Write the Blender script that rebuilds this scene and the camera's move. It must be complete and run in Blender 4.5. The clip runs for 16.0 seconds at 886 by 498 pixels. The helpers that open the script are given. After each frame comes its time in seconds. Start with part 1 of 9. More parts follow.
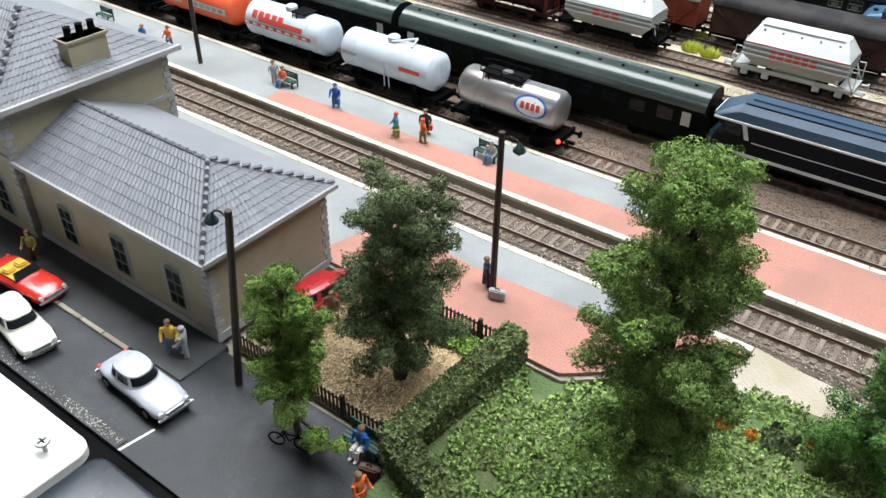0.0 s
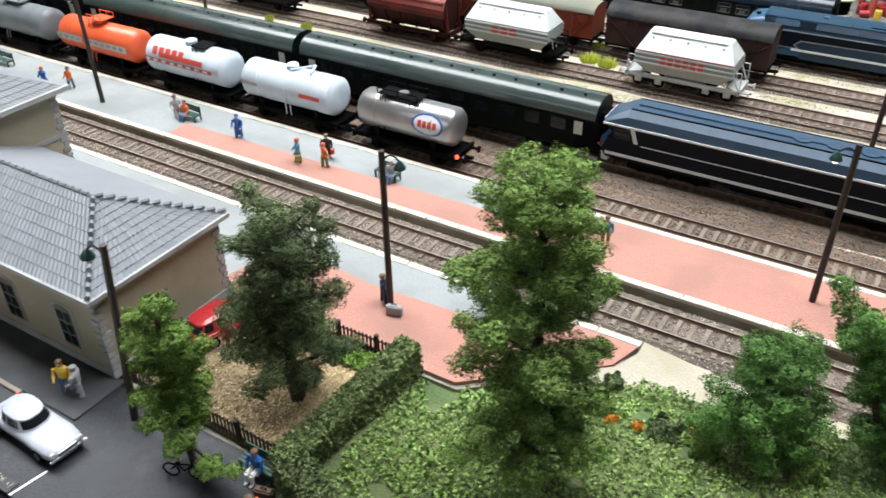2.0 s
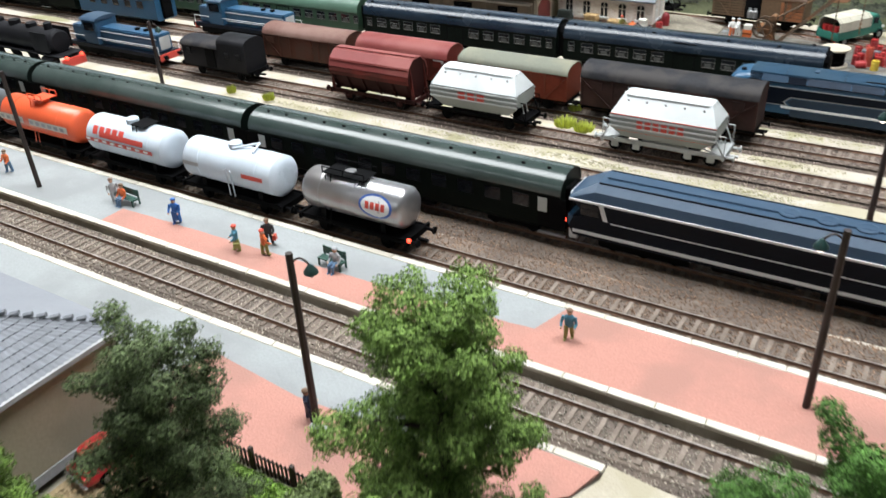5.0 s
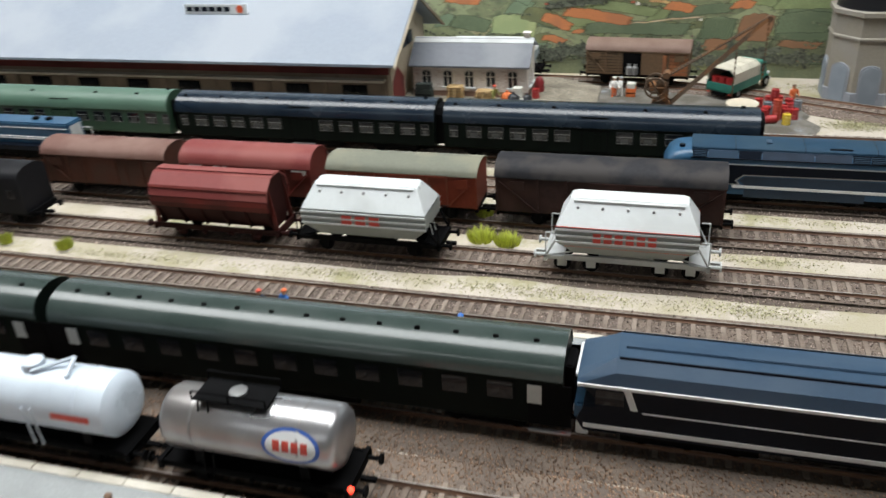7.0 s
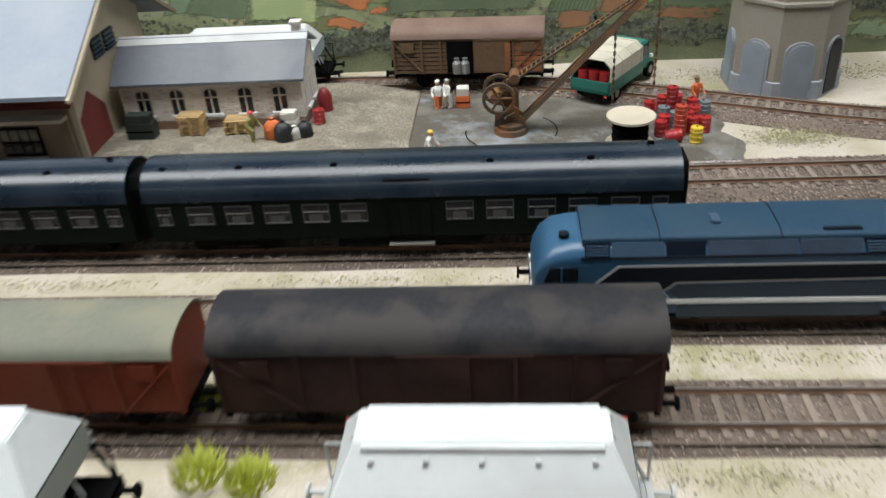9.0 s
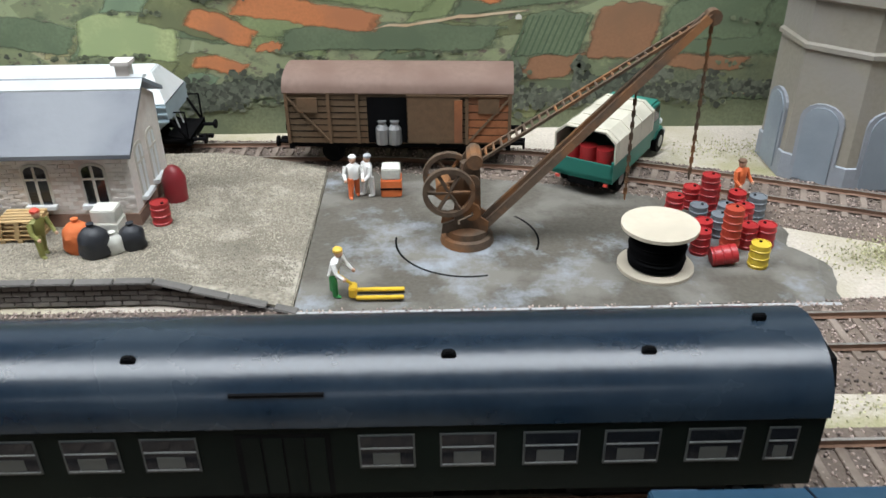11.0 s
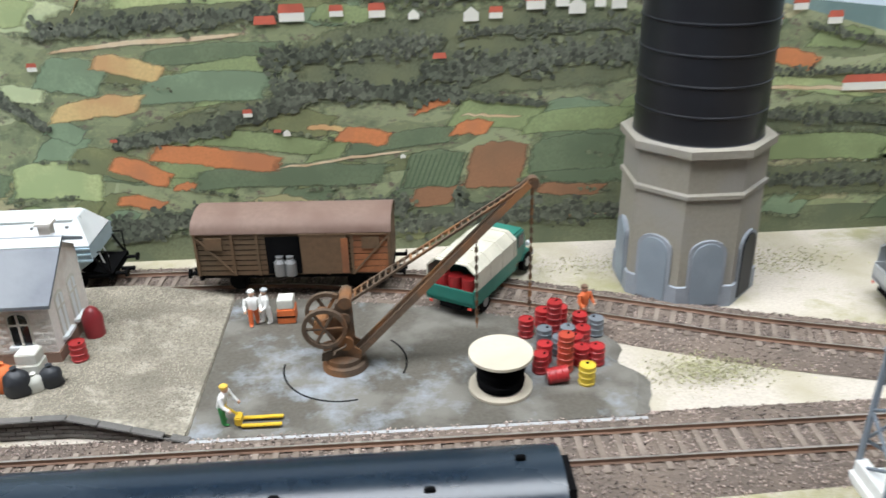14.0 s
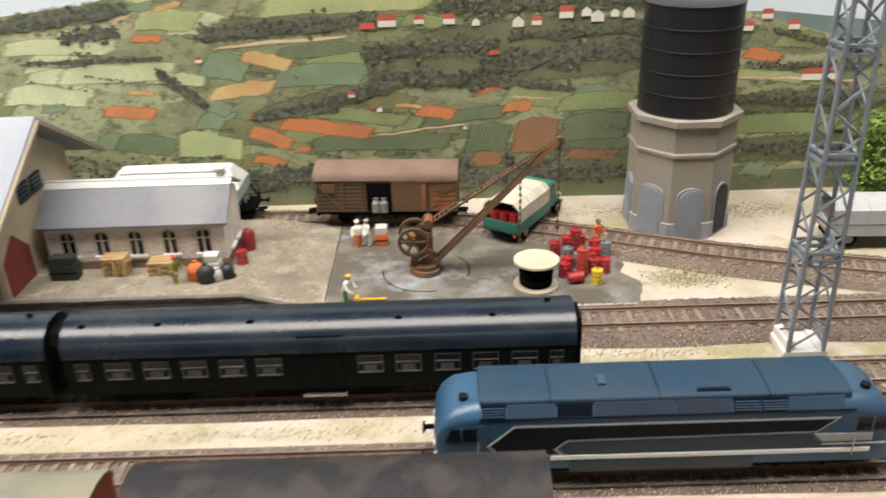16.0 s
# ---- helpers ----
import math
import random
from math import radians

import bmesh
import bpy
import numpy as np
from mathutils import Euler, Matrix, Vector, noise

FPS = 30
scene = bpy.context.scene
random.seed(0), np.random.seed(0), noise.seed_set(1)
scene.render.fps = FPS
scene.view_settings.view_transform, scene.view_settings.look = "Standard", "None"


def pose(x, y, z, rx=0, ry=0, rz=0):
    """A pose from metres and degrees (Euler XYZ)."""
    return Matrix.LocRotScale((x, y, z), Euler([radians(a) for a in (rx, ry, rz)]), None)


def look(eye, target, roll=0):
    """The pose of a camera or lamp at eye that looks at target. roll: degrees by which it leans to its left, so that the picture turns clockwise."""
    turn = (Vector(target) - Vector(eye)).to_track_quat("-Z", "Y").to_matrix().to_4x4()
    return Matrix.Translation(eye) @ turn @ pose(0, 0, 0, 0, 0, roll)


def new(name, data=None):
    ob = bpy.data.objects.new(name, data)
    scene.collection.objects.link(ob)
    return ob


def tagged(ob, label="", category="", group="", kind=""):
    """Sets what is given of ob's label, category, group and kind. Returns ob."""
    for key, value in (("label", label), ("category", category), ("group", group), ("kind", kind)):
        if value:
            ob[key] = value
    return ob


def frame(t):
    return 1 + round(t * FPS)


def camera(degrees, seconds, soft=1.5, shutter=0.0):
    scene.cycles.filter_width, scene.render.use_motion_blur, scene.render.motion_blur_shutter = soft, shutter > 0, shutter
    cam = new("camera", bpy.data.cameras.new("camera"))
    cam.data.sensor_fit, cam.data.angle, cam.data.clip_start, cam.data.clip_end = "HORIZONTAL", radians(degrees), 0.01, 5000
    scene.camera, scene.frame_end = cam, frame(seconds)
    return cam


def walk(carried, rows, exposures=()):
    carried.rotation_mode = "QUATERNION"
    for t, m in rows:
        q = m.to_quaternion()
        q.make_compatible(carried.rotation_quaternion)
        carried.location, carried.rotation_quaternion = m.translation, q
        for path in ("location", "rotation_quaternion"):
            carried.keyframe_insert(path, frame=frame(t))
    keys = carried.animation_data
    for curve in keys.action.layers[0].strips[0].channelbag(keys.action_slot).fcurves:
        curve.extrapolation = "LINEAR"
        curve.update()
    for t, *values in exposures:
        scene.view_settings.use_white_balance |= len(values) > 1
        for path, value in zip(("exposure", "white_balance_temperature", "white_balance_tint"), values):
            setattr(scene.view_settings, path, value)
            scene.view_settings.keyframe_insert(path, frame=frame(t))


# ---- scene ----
# A model railway layout (about 1:87) on a table in a lit room. Plan in centimetres: x along the tracks, y away, z up.
cam = camera(57.0, 16.0, soft=1.5, shutter=0.5)
PATH = [
    (0, (0.3326, -0.4009, 0.2848), (0.0481, -0.0065, -0.0666), 0.87),
    (0.5, (0.3361, -0.4019, 0.2870), (0.0512, -0.0056, -0.0621), 0.09),
    (1, (0.3425, -0.4002, 0.2882), (0.0624, 0.0018, -0.0581), -0.37),
    (1.5, (0.3518, -0.3961, 0.2880), (0.0820, 0.0161, -0.0545), -0.57),
    (2, (0.3637, -0.3901, 0.2868), (0.1026, 0.0314, -0.0511), -0.90),
    (2.5, (0.3785, -0.3836, 0.2845), (0.1227, 0.0462, -0.0469), -1.44),
    (3, (0.3921, -0.3777, 0.2828), (0.1408, 0.0597, -0.0422), -1.81),
    (3.2, (0.3926, -0.3788, 0.2823), (0.1472, 0.0637, -0.0401), -1.59),
    (5.3, (0.3592, -0.2936, 0.2732), (0.0657, 0.1354, -0.0264), -3.07),
    (5.5, (0.3539, -0.2769, 0.2692), (0.0532, 0.1533, -0.0213), -2.76),
    (6, (0.3333, -0.2371, 0.2655), (0.0407, 0.2039, -0.0172), -3.86),
    (6.5, (0.2779, -0.2078, 0.2623), (0.0461, 0.2690, -0.0187), -4.36),
    (7, (0.2193, -0.1743, 0.2588), (0.0629, 0.3304, -0.0254), -3.68),
    (7.5, (0.1903, -0.1210, 0.2508), (0.0854, 0.3896, -0.0463), -3.73),
    (8, (0.1865, -0.0539, 0.2403), (0.1101, 0.4558, -0.0670), -3.87),
    (8.2, (0.1839, -0.0261, 0.2356), (0.1193, 0.4856, -0.0710), -3.33),
    (8.5, (0.1882, 0.0258, 0.2278), (0.1316, 0.5338, -0.0865), -3.63),
    (9, (0.2066, 0.1146, 0.2066), (0.1554, 0.6211, -0.1109), -4.18),
    (11.3, (0.1934, 0.3014, 0.1555), (0.2003, 0.8235, -0.1400), -0.61),
    (11.5, (0.1928, 0.3019, 0.1575), (0.1951, 0.8242, -0.1377), -0.82),
    (12, (0.1953, 0.3046, 0.1650), (0.1863, 0.8272, -0.1296), -1.60),
    (12.5, (0.2012, 0.3030, 0.1732), (0.1919, 0.8289, -0.1155), -1.90),
    (13, (0.2131, 0.2966, 0.1838), (0.2091, 0.8271, -0.0965), -1.97),
    (13.5, (0.2275, 0.2820, 0.1945), (0.2326, 0.8188, -0.0734), -2.11),
    (14, (0.2390, 0.2629, 0.2102), (0.2626, 0.8018, -0.0525), -1.54),
    (14.5, (0.2497, 0.2310, 0.2199), (0.2878, 0.7736, -0.0334), -1.20),
    (15, (0.2467, 0.1933, 0.2318), (0.2904, 0.7333, -0.0260), -0.76),
    (15.5, (0.2355, 0.1496, 0.2393), (0.2634, 0.6890, -0.0220), -1.15),
    (16, (0.2221, 0.1101, 0.2454), (0.2176, 0.6486, -0.0191), -2.01),
]
walk(cam, [(t, look(eye, target, roll)) for t, eye, target, roll in PATH],
     exposures=[(0.0, 0.1, 6500, 10), (3.0, 0.25, 6550, 9), (5.5, 0.0, 6500, 10), (7.0, -0.34, 6700, 10), (9.0, -0.43, 6700, 10), (11.5, -0.1, 6300, 10), (14.6, 0.0, 6350, 10), (15.3, 0.0, 6900, 12), (16.0, -0.05, 7700, 16)])

# ---- light: fluorescent strips under the ceiling of the room ----
world = bpy.data.worlds.new("room_air")
scene.world = world
world.use_nodes = True
world.node_tree.nodes["Background"].inputs[0].default_value = (0.80, 0.88, 1.0, 1)
world.node_tree.nodes["Background"].inputs[1].default_value = 0.05


def strip(x, y, z, length, width, watts):
    lamp = bpy.data.lights.new("strip_light", "AREA")
    lamp.shape, lamp.size, lamp.size_y, lamp.energy = "RECTANGLE", length, width, watts
    lamp.color = (0.93, 0.97, 1.0)
    ob = new("strip_light", lamp)
    ob.location = (x, y, z)
    return ob


STRIPS = [(-0.2, 0.28, 1.45, 0.7, 64), (-0.2, -2.3, 1.45, 0.25, 9)]
for sx, sy, sz, wide, watts in STRIPS:
    strip(sx, sy, sz, 2.6, wide, watts)

# ---- making meshes ----
C = 0.01


class Shape:
    """Vertices and faces in centimetres, collected piece by piece."""

    def __init__(self):
        self.v, self.f, self.m = [], [], []

    def add(self, verts, faces, mi=0):
        n = len(self.v)
        self.v += [tuple(p) for p in verts]
        self.f += [tuple(n + i for i in q) for q in faces]
        self.m += [mi] * len(faces)
        return self

    def box(self, x0, x1, y0, y1, z0, z1, mi=0):
        return self.add([(x, y, z) for z in (z0, z1) for y in (y0, y1) for x in (x0, x1)],
                        [(0, 2, 3, 1), (4, 5, 7, 6), (0, 1, 5, 4), (2, 6, 7, 3), (0, 4, 6, 2), (1, 3, 7, 5)], mi)

    def rings(self, rings, mi=0, caps=True, closed=True):
        n = len(rings[0])
        vs = [p for r in rings for p in r]
        fs = []
        for k in range(len(rings) - 1):
            for i in range(n if closed else n - 1):
                j = (i + 1) % n
                fs.append((k * n + i, k * n + j, (k + 1) * n + j, (k + 1) * n + i))
        if caps:
            fs.append(tuple(range(n - 1, -1, -1)))
            fs.append(tuple((len(rings) - 1) * n + i for i in range(n)))
        return self.add(vs, fs, mi)

    def along(self, prof, x0, x1, mi=0):
        """A (y, z) outline drawn out along x."""
        return self.rings([[(x0, y, z) for y, z in prof], [(x1, y, z) for y, z in prof]], mi)

    def across(self, prof, y0, y1, mi=0):
        """An (x, z) outline drawn out along y."""
        return self.rings([[(x, y1, z) for x, z in prof], [(x, y0, z) for x, z in prof]], mi)

    def upward(self, prof, z0, z1, mi=0):
        return self.rings([[(x, y, z0) for x, y in prof], [(x, y, z1) for x, y in prof]], mi)

    def tube(self, p, q, r, n=10, r2=None, mi=0, caps=True):
        p, q = Vector(p), Vector(q)
        d = (q - p).normalized()
        a = d.orthogonal().normalized()
        b = d.cross(a)
        ring = lambda c, r: [c + r * (math.cos(k * 2 * math.pi / n) * a + math.sin(k * 2 * math.pi / n) * b) for k in range(n)]
        return self.rings([ring(p, r), ring(q, r if r2 is None else r2)], mi, caps)

    def path(self, pts, r, n=6, mi=0):
        for p, q in zip(pts, pts[1:]):
            self.tube(p, q, r, n, mi=mi)
        return self

    def lathe(self, prof, n=16, c=(0, 0), mi=0):
        """An (r, z) outline turned round a vertical axis."""
        return self.rings([[(c[0] + r * math.cos(k * 2 * math.pi / n), c[1] + r * math.sin(k * 2 * math.pi / n), z) for k in range(n)] for r, z in prof], mi)

    def barrel(self, prof, n=20, y=0, z=0, mi=0):
        """An (x, r) outline turned round an axis along x."""
        return self.rings([[(x, y + r * math.cos(-k * 2 * math.pi / n), z + r * math.sin(-k * 2 * math.pi / n)) for k in range(n)][::-1] for x, r in prof], mi)

    def ball(self, c, r, s=(1, 1, 1), n=8, mi=0):
        prof = [(max(0.02, math.sin(a)) * r, -math.cos(a) * r) for a in [math.pi * k / (n // 2 + 1) for k in range(n // 2 + 2)]]
        return self.rings([[(c[0] + s[0] * pr * math.cos(k * 2 * math.pi / n), c[1] + s[1] * pr * math.sin(k * 2 * math.pi / n), c[2] + s[2] * pz) for k in range(n)] for pr, pz in prof], mi)

    def move(self, m):
        self.v = [tuple(m @ Vector(p)) for p in self.v]
        return self


def mesh_of(name, g, mats, smooth=False, bevel=0.0):
    me = bpy.data.meshes.new(name)
    me.from_pydata([(x * C, y * C, z * C) for x, y, z in g.v], [], g.f)
    for m in (mats if isinstance(mats, (list, tuple)) else [mats]):
        me.materials.append(m)
    me.polygons.foreach_set("material_index", g.m)
    if bevel:
        bm = bmesh.new()
        bm.from_mesh(me)
        es = [e for e in bm.edges if len(e.link_faces) == 2 and e.calc_face_angle(0) > 0.6]
        bmesh.ops.bevel(bm, geom=es, offset=bevel * C, segments=2, affect="EDGES", clamp_overlap=True)
        bm.to_mesh(me)
        bm.free()
    if smooth:
        me.polygons.foreach_set("use_smooth", [True] * len(me.polygons))
        me.set_sharp_from_angle(angle=radians(38))
    me.update()
    return me


def part(name, g, mats, parent=None, label="", smooth=False, bevel=0.0, at=None):
    ob = new(name, mesh_of(name, g, mats, smooth, bevel))
    ob.parent = parent
    if at is not None:
        ob.location = [v * C for v in at]
    if label:
        ob["label"] = label
    return ob


def piece(name, me, parent, at, turn=0.0, scale=None):
    """One of many alike pieces on one mesh."""
    ob = new(name, me)
    ob.parent = parent
    ob.location = [v * C for v in at]
    if turn:
        ob.rotation_euler = (0, 0, turn)
    if scale:
        ob.scale = scale
    return ob


def thing(name, label, category, x=0, y=0, z=0, turn=0, group="", kind=""):
    ob = new(name)
    ob.empty_display_size = 0.01
    ob.location = (x * C, y * C, z * C)
    ob.rotation_euler = (0, 0, radians(turn))
    return tagged(ob, label, category, group, kind)


def spot(x, y, z=0, turn=0):
    return pose(x * C, y * C, z * C, 0, 0, turn)


def cloud(name, centers, size, mats, parent=None, label="", seed=1, flat=0.0, shape="leaf", tag_kind="", outward=None):
    """Many small leaves or stones at given places, as one mesh."""
    rng = np.random.default_rng(seed)
    P = np.asarray(centers, dtype=float)
    n = len(P)
    if shape == "leaf":
        base = np.array([(-1, -0.6, 0), (1, -0.6, 0.25), (0.9, 0.6, 0), (-1, 0.6, 0.2)])
        faces = np.array([(0, 1, 2, 3)])
    else:
        base = np.array([(1, 0, 0.1), (-0.4, 0.9, 0), (-0.6, -0.8, 0.1), (0.1, 0, 0.85), (0, 0, -0.7)]) * 0.9
        faces = np.array([(0, 1, 3), (1, 2, 3), (2, 0, 3), (1, 0, 4), (2, 1, 4), (0, 2, 4)])
    q = rng.normal(size=(n, 4))
    if flat:
        q[:, 1:3] *= 1 - flat
    q /= np.linalg.norm(q, axis=1)[:, None]
    w, x, y, z = q.T
    R = np.stack([1 - 2 * (y * y + z * z), 2 * (x * y - z * w), 2 * (x * z + y * w), 2 * (x * y + z * w), 1 - 2 * (x * x + z * z), 2 * (y * z - x * w),
                  2 * (x * z - y * w), 2 * (y * z + x * w), 1 - 2 * (x * x + y * y)], axis=1).reshape(n, 3, 3)
    if outward is not None:
        up = np.asarray(outward) + 0.42 * rng.normal(size=(n, 3))
        up /= np.linalg.norm(up, axis=1)[:, None]
        side = np.cross(up, rng.normal(size=(n, 3)))
        side /= np.linalg.norm(side, axis=1)[:, None]
        R = np.stack([side, np.cross(up, side), up], axis=2)
    s = (np.asarray(size) * rng.uniform(0.6, 1.3, n))[:, None, None]
    V = (np.einsum("nij,kj->nki", R, base) * s + P[:, None, :]) * C
    k = len(base)
    F = (faces[None] + (np.arange(n) * k)[:, None, None]).reshape(-1, faces.shape[1])
    me = bpy.data.meshes.new(name)
    me.vertices.add(n * k)
    me.vertices.foreach_set("co", V.astype(np.float32).ravel())
    me.loops.add(F.size)
    me.loops.foreach_set("vertex_index", F.astype(np.int32).ravel())
    me.polygons.add(len(F))
    me.polygons.foreach_set("loop_start", np.arange(0, F.size, F.shape[1], dtype=np.int32))
    me.update(calc_edges=True)
    me.materials.append(mats)
    ob = new(name, me)
    ob.parent = parent
    return tagged(ob, label, kind=tag_kind)


# ---- materials ----
def mat(name, col, rough=0.6, metal=0.0, var=0.15, scale=150.0, bump=0.15, col2=None, share=0.5, island=0.0, spec=0.5, coat=0.0, stretch=(1, 1, 1), scale2=None):
    m = bpy.data.materials.new(name)
    m.use_nodes = True
    nt = m.node_tree
    N, L = nt.nodes, nt.links
    b = N["Principled BSDF"]
    b.inputs["Metallic"].default_value = metal
    b.inputs["Specular IOR Level"].default_value = spec
    b.inputs["Coat Weight"].default_value = coat
    b.inputs["Coat Roughness"].default_value = 0.15
    tc, oi = N.new("ShaderNodeTexCoord"), N.new("ShaderNodeObjectInfo")
    mul = N.new("ShaderNodeVectorMath")
    mul.operation = "MULTIPLY_ADD"
    mul.inputs[1].default_value = stretch
    L.new(tc.outputs["Object"], mul.inputs[0])
    L.new(oi.outputs["Random"], mul.inputs[2])
    fine, wide = N.new("ShaderNodeTexNoise"), N.new("ShaderNodeTexNoise")
    fine.inputs["Scale"].default_value, fine.inputs["Detail"].default_value = scale * 4, 6
    wide.inputs["Scale"].default_value, wide.inputs["Detail"].default_value = scale2 or scale / 4, 5
    L.new(mul.outputs[0], fine.inputs["Vector"])
    L.new(mul.outputs[0], wide.inputs["Vector"])

    def mix(a, c, fac):
        x = N.new("ShaderNodeMix")
        x.data_type = "RGBA"
        for src, i in ((fac, 0), (a, 6), (c, 7)):
            if hasattr(src, "is_linked"):
                L.new(src, x.inputs[i])
            elif i == 0:
                x.inputs[0].default_value = src
            else:
                x.inputs[i].default_value = (*src, 1)
        return x.outputs[2]

    lo, hi = [max(0, v * (1 - var)) for v in col], [min(1, v * (1 + var)) for v in col]
    out = mix(lo, hi, fine.outputs["Fac"])
    ramp = N.new("ShaderNodeMapRange")
    ramp.inputs[1].default_value, ramp.inputs[2].default_value = 0.62 - share * 0.35, 0.72 - share * 0.25
    L.new(wide.outputs["Fac"], ramp.inputs[0])
    out = mix(out, col2 if col2 else [v * (1 - 1.2 * var) for v in col], ramp.outputs[0])
    if island:
        geo = N.new("ShaderNodeNewGeometry")
        hsv = N.new("ShaderNodeHueSaturation")
        mr = N.new("ShaderNodeMapRange")
        mr.inputs[3].default_value, mr.inputs[4].default_value = 1 - island, 1 + island
        L.new(geo.outputs["Random Per Island"], mr.inputs[0])
        L.new(mr.outputs[0], hsv.inputs["Value"])
        L.new(out, hsv.inputs["Color"])
        out = hsv.outputs[0]
    L.new(out, b.inputs["Base Color"])
    rr = N.new("ShaderNodeMapRange")
    rr.inputs[3].default_value, rr.inputs[4].default_value = max(0.03, rough - 0.12), min(1, rough + 0.12)
    L.new(wide.outputs["Fac"], rr.inputs[0])
    L.new(rr.outputs[0], b.inputs["Roughness"])
    if bump:
        bp = N.new("ShaderNodeBump")
        bp.inputs["Strength"].default_value, bp.inputs["Distance"].default_value = bump, 0.0008
        L.new(fine.outputs["Fac"], bp.inputs["Height"])
        L.new(bp.outputs[0], b.inputs["Normal"])
    return m


def glow(name, col, strength):
    m = bpy.data.materials.new(name)
    m.use_nodes = True
    b = m.node_tree.nodes["Principled BSDF"]
    b.inputs["Base Color"].default_value = (*col, 1)
    b.inputs["Emission Color"].default_value = (*col, 1)
    b.inputs["Emission Strength"].default_value = strength
    return m


def pane_glass(name):
    m = bpy.data.materials.new(name)
    m.use_nodes = True
    b = m.node_tree.nodes["Principled BSDF"]
    b.inputs["Base Color"].default_value = (0.012, 0.014, 0.017, 1)
    b.inputs["Roughness"].default_value = 0.08
    return m


M_SAND = mat("sand", (0.46, 0.41, 0.345), 0.95, var=0.35, scale=220, bump=0.6, col2=(0.37, 0.33, 0.24), share=0.45, scale2=16)


def grassy(m, col, scale, lo, hi):
    """Soft worn-in patches of another colour over a ground material."""
    N, L = m.node_tree.nodes, m.node_tree.links
    b = N["Principled BSDF"]
    was = b.inputs["Base Color"].links[0].from_socket
    tc, n, r, x = N.new("ShaderNodeTexCoord"), N.new("ShaderNodeTexNoise"), N.new("ShaderNodeMapRange"), N.new("ShaderNodeMix")
    n.inputs["Scale"].default_value, n.inputs["Detail"].default_value, n.inputs["Roughness"].default_value = scale, 9, 0.72
    r.inputs[1].default_value, r.inputs[2].default_value, r.inputs[4].default_value = lo, hi, 0.85
    x.data_type = "RGBA"
    x.inputs[7].default_value = (*col, 1)
    L.new(tc.outputs["Object"], n.inputs["Vector"])
    L.new(n.outputs["Fac"], r.inputs[0])
    L.new(r.outputs[0], x.inputs[0])
    L.new(was, x.inputs[6])
    L.new(x.outputs[2], b.inputs["Base Color"])


grassy(M_SAND, (0.27, 0.255, 0.13), 12, 0.515, 0.62)
M_BALLAST = mat("ballast_bed", (0.11, 0.085, 0.068), 0.95, var=0.5, scale=160, bump=0.9, col2=(0.15, 0.115, 0.09))
M_STONE_PALE = mat("pale_ballast_stone", (0.40, 0.35, 0.285), 0.9, var=0.3, scale=80, bump=0, island=0.6)
M_STONE = mat("ballast_stone", (0.32, 0.25, 0.215), 0.9, var=0.3, scale=80, bump=0, island=0.7)
M_STONE_RED = mat("brown_ballast_stone", (0.25, 0.155, 0.10), 0.9, var=0.3, scale=80, bump=0, island=0.6)
M_SLEEPER = mat("sleeper_wood", (0.15, 0.115, 0.09), 0.85, var=0.3, scale=120, bump=0.4, col2=(0.23, 0.185, 0.15))
M_RAILSIDE = mat("rusty_rail", (0.16, 0.085, 0.05), 0.7, var=0.3, scale=120, bump=0.2)
M_RAILTOP = mat("polished_rail", (0.50, 0.45, 0.40), 0.35, metal=0.8, var=0.15, scale=60, bump=0.05)
M_PLAT_GREY = mat("grey_platform", (0.265, 0.28, 0.28), 0.8, var=0.16, scale=160, bump=0.25, col2=(0.225, 0.235, 0.235), scale2=22)
M_PLAT_RED = mat("red_gravel", (0.40, 0.192, 0.15), 0.9, var=0.28, scale=220, bump=0.5, col2=(0.33, 0.17, 0.135), scale2=26)
M_KERB = mat("pale_kerb_stone", (0.62, 0.58, 0.50), 0.8, var=0.15, scale=120, bump=0.3, col2=(0.50, 0.46, 0.38))
M_PLATWALL = mat("platform_wall", (0.33, 0.30, 0.25), 0.9, var=0.25, scale=120, bump=0.4, col2=(0.24, 0.21, 0.17))
M_ROAD = mat("dark_asphalt", (0.019, 0.021, 0.025), 0.5, spec=0.35, var=0.45, scale=160, bump=0.3, col2=(0.03, 0.032, 0.037), share=0.45)
grassy(M_ROAD, (0.062, 0.066, 0.074), 26, 0.54, 0.74)
M_PAVE = mat("pavement_grey", (0.045, 0.047, 0.05), 0.7, var=0.25, scale=160, bump=0.25)
M_WHITE = mat("white_paint", (0.78, 0.78, 0.76), 0.5, var=0.05, scale=80, bump=0.05)
M_CONC = mat("stained_concrete", (0.085, 0.076, 0.06), 0.75, var=0.4, scale=150, bump=0.4, col2=(0.15, 0.14, 0.12), share=0.4, scale2=40)
grassy(M_CONC, (0.26, 0.285, 0.315), 19, 0.515, 0.645)
M_GRAVELYARD = mat("fine_gravel", (0.225, 0.20, 0.155), 0.95, var=0.85, scale=140, bump=0.9, col2=(0.17, 0.15, 0.115), share=0.45, scale2=20)
grassy(M_GRAVELYARD, (0.40, 0.36, 0.29), 60, 0.52, 0.62)
M_GARDEN = mat("dry_garden_soil", (0.40, 0.30, 0.17), 0.95, var=0.4, scale=160, bump=0.6, col2=(0.22, 0.16, 0.09), scale2=20)
M_GRASSBED = mat("grass_bed", (0.085, 0.13, 0.045), 0.95, var=0.5, scale=160, bump=0.9, col2=(0.15, 0.17, 0.075), scale2=22)
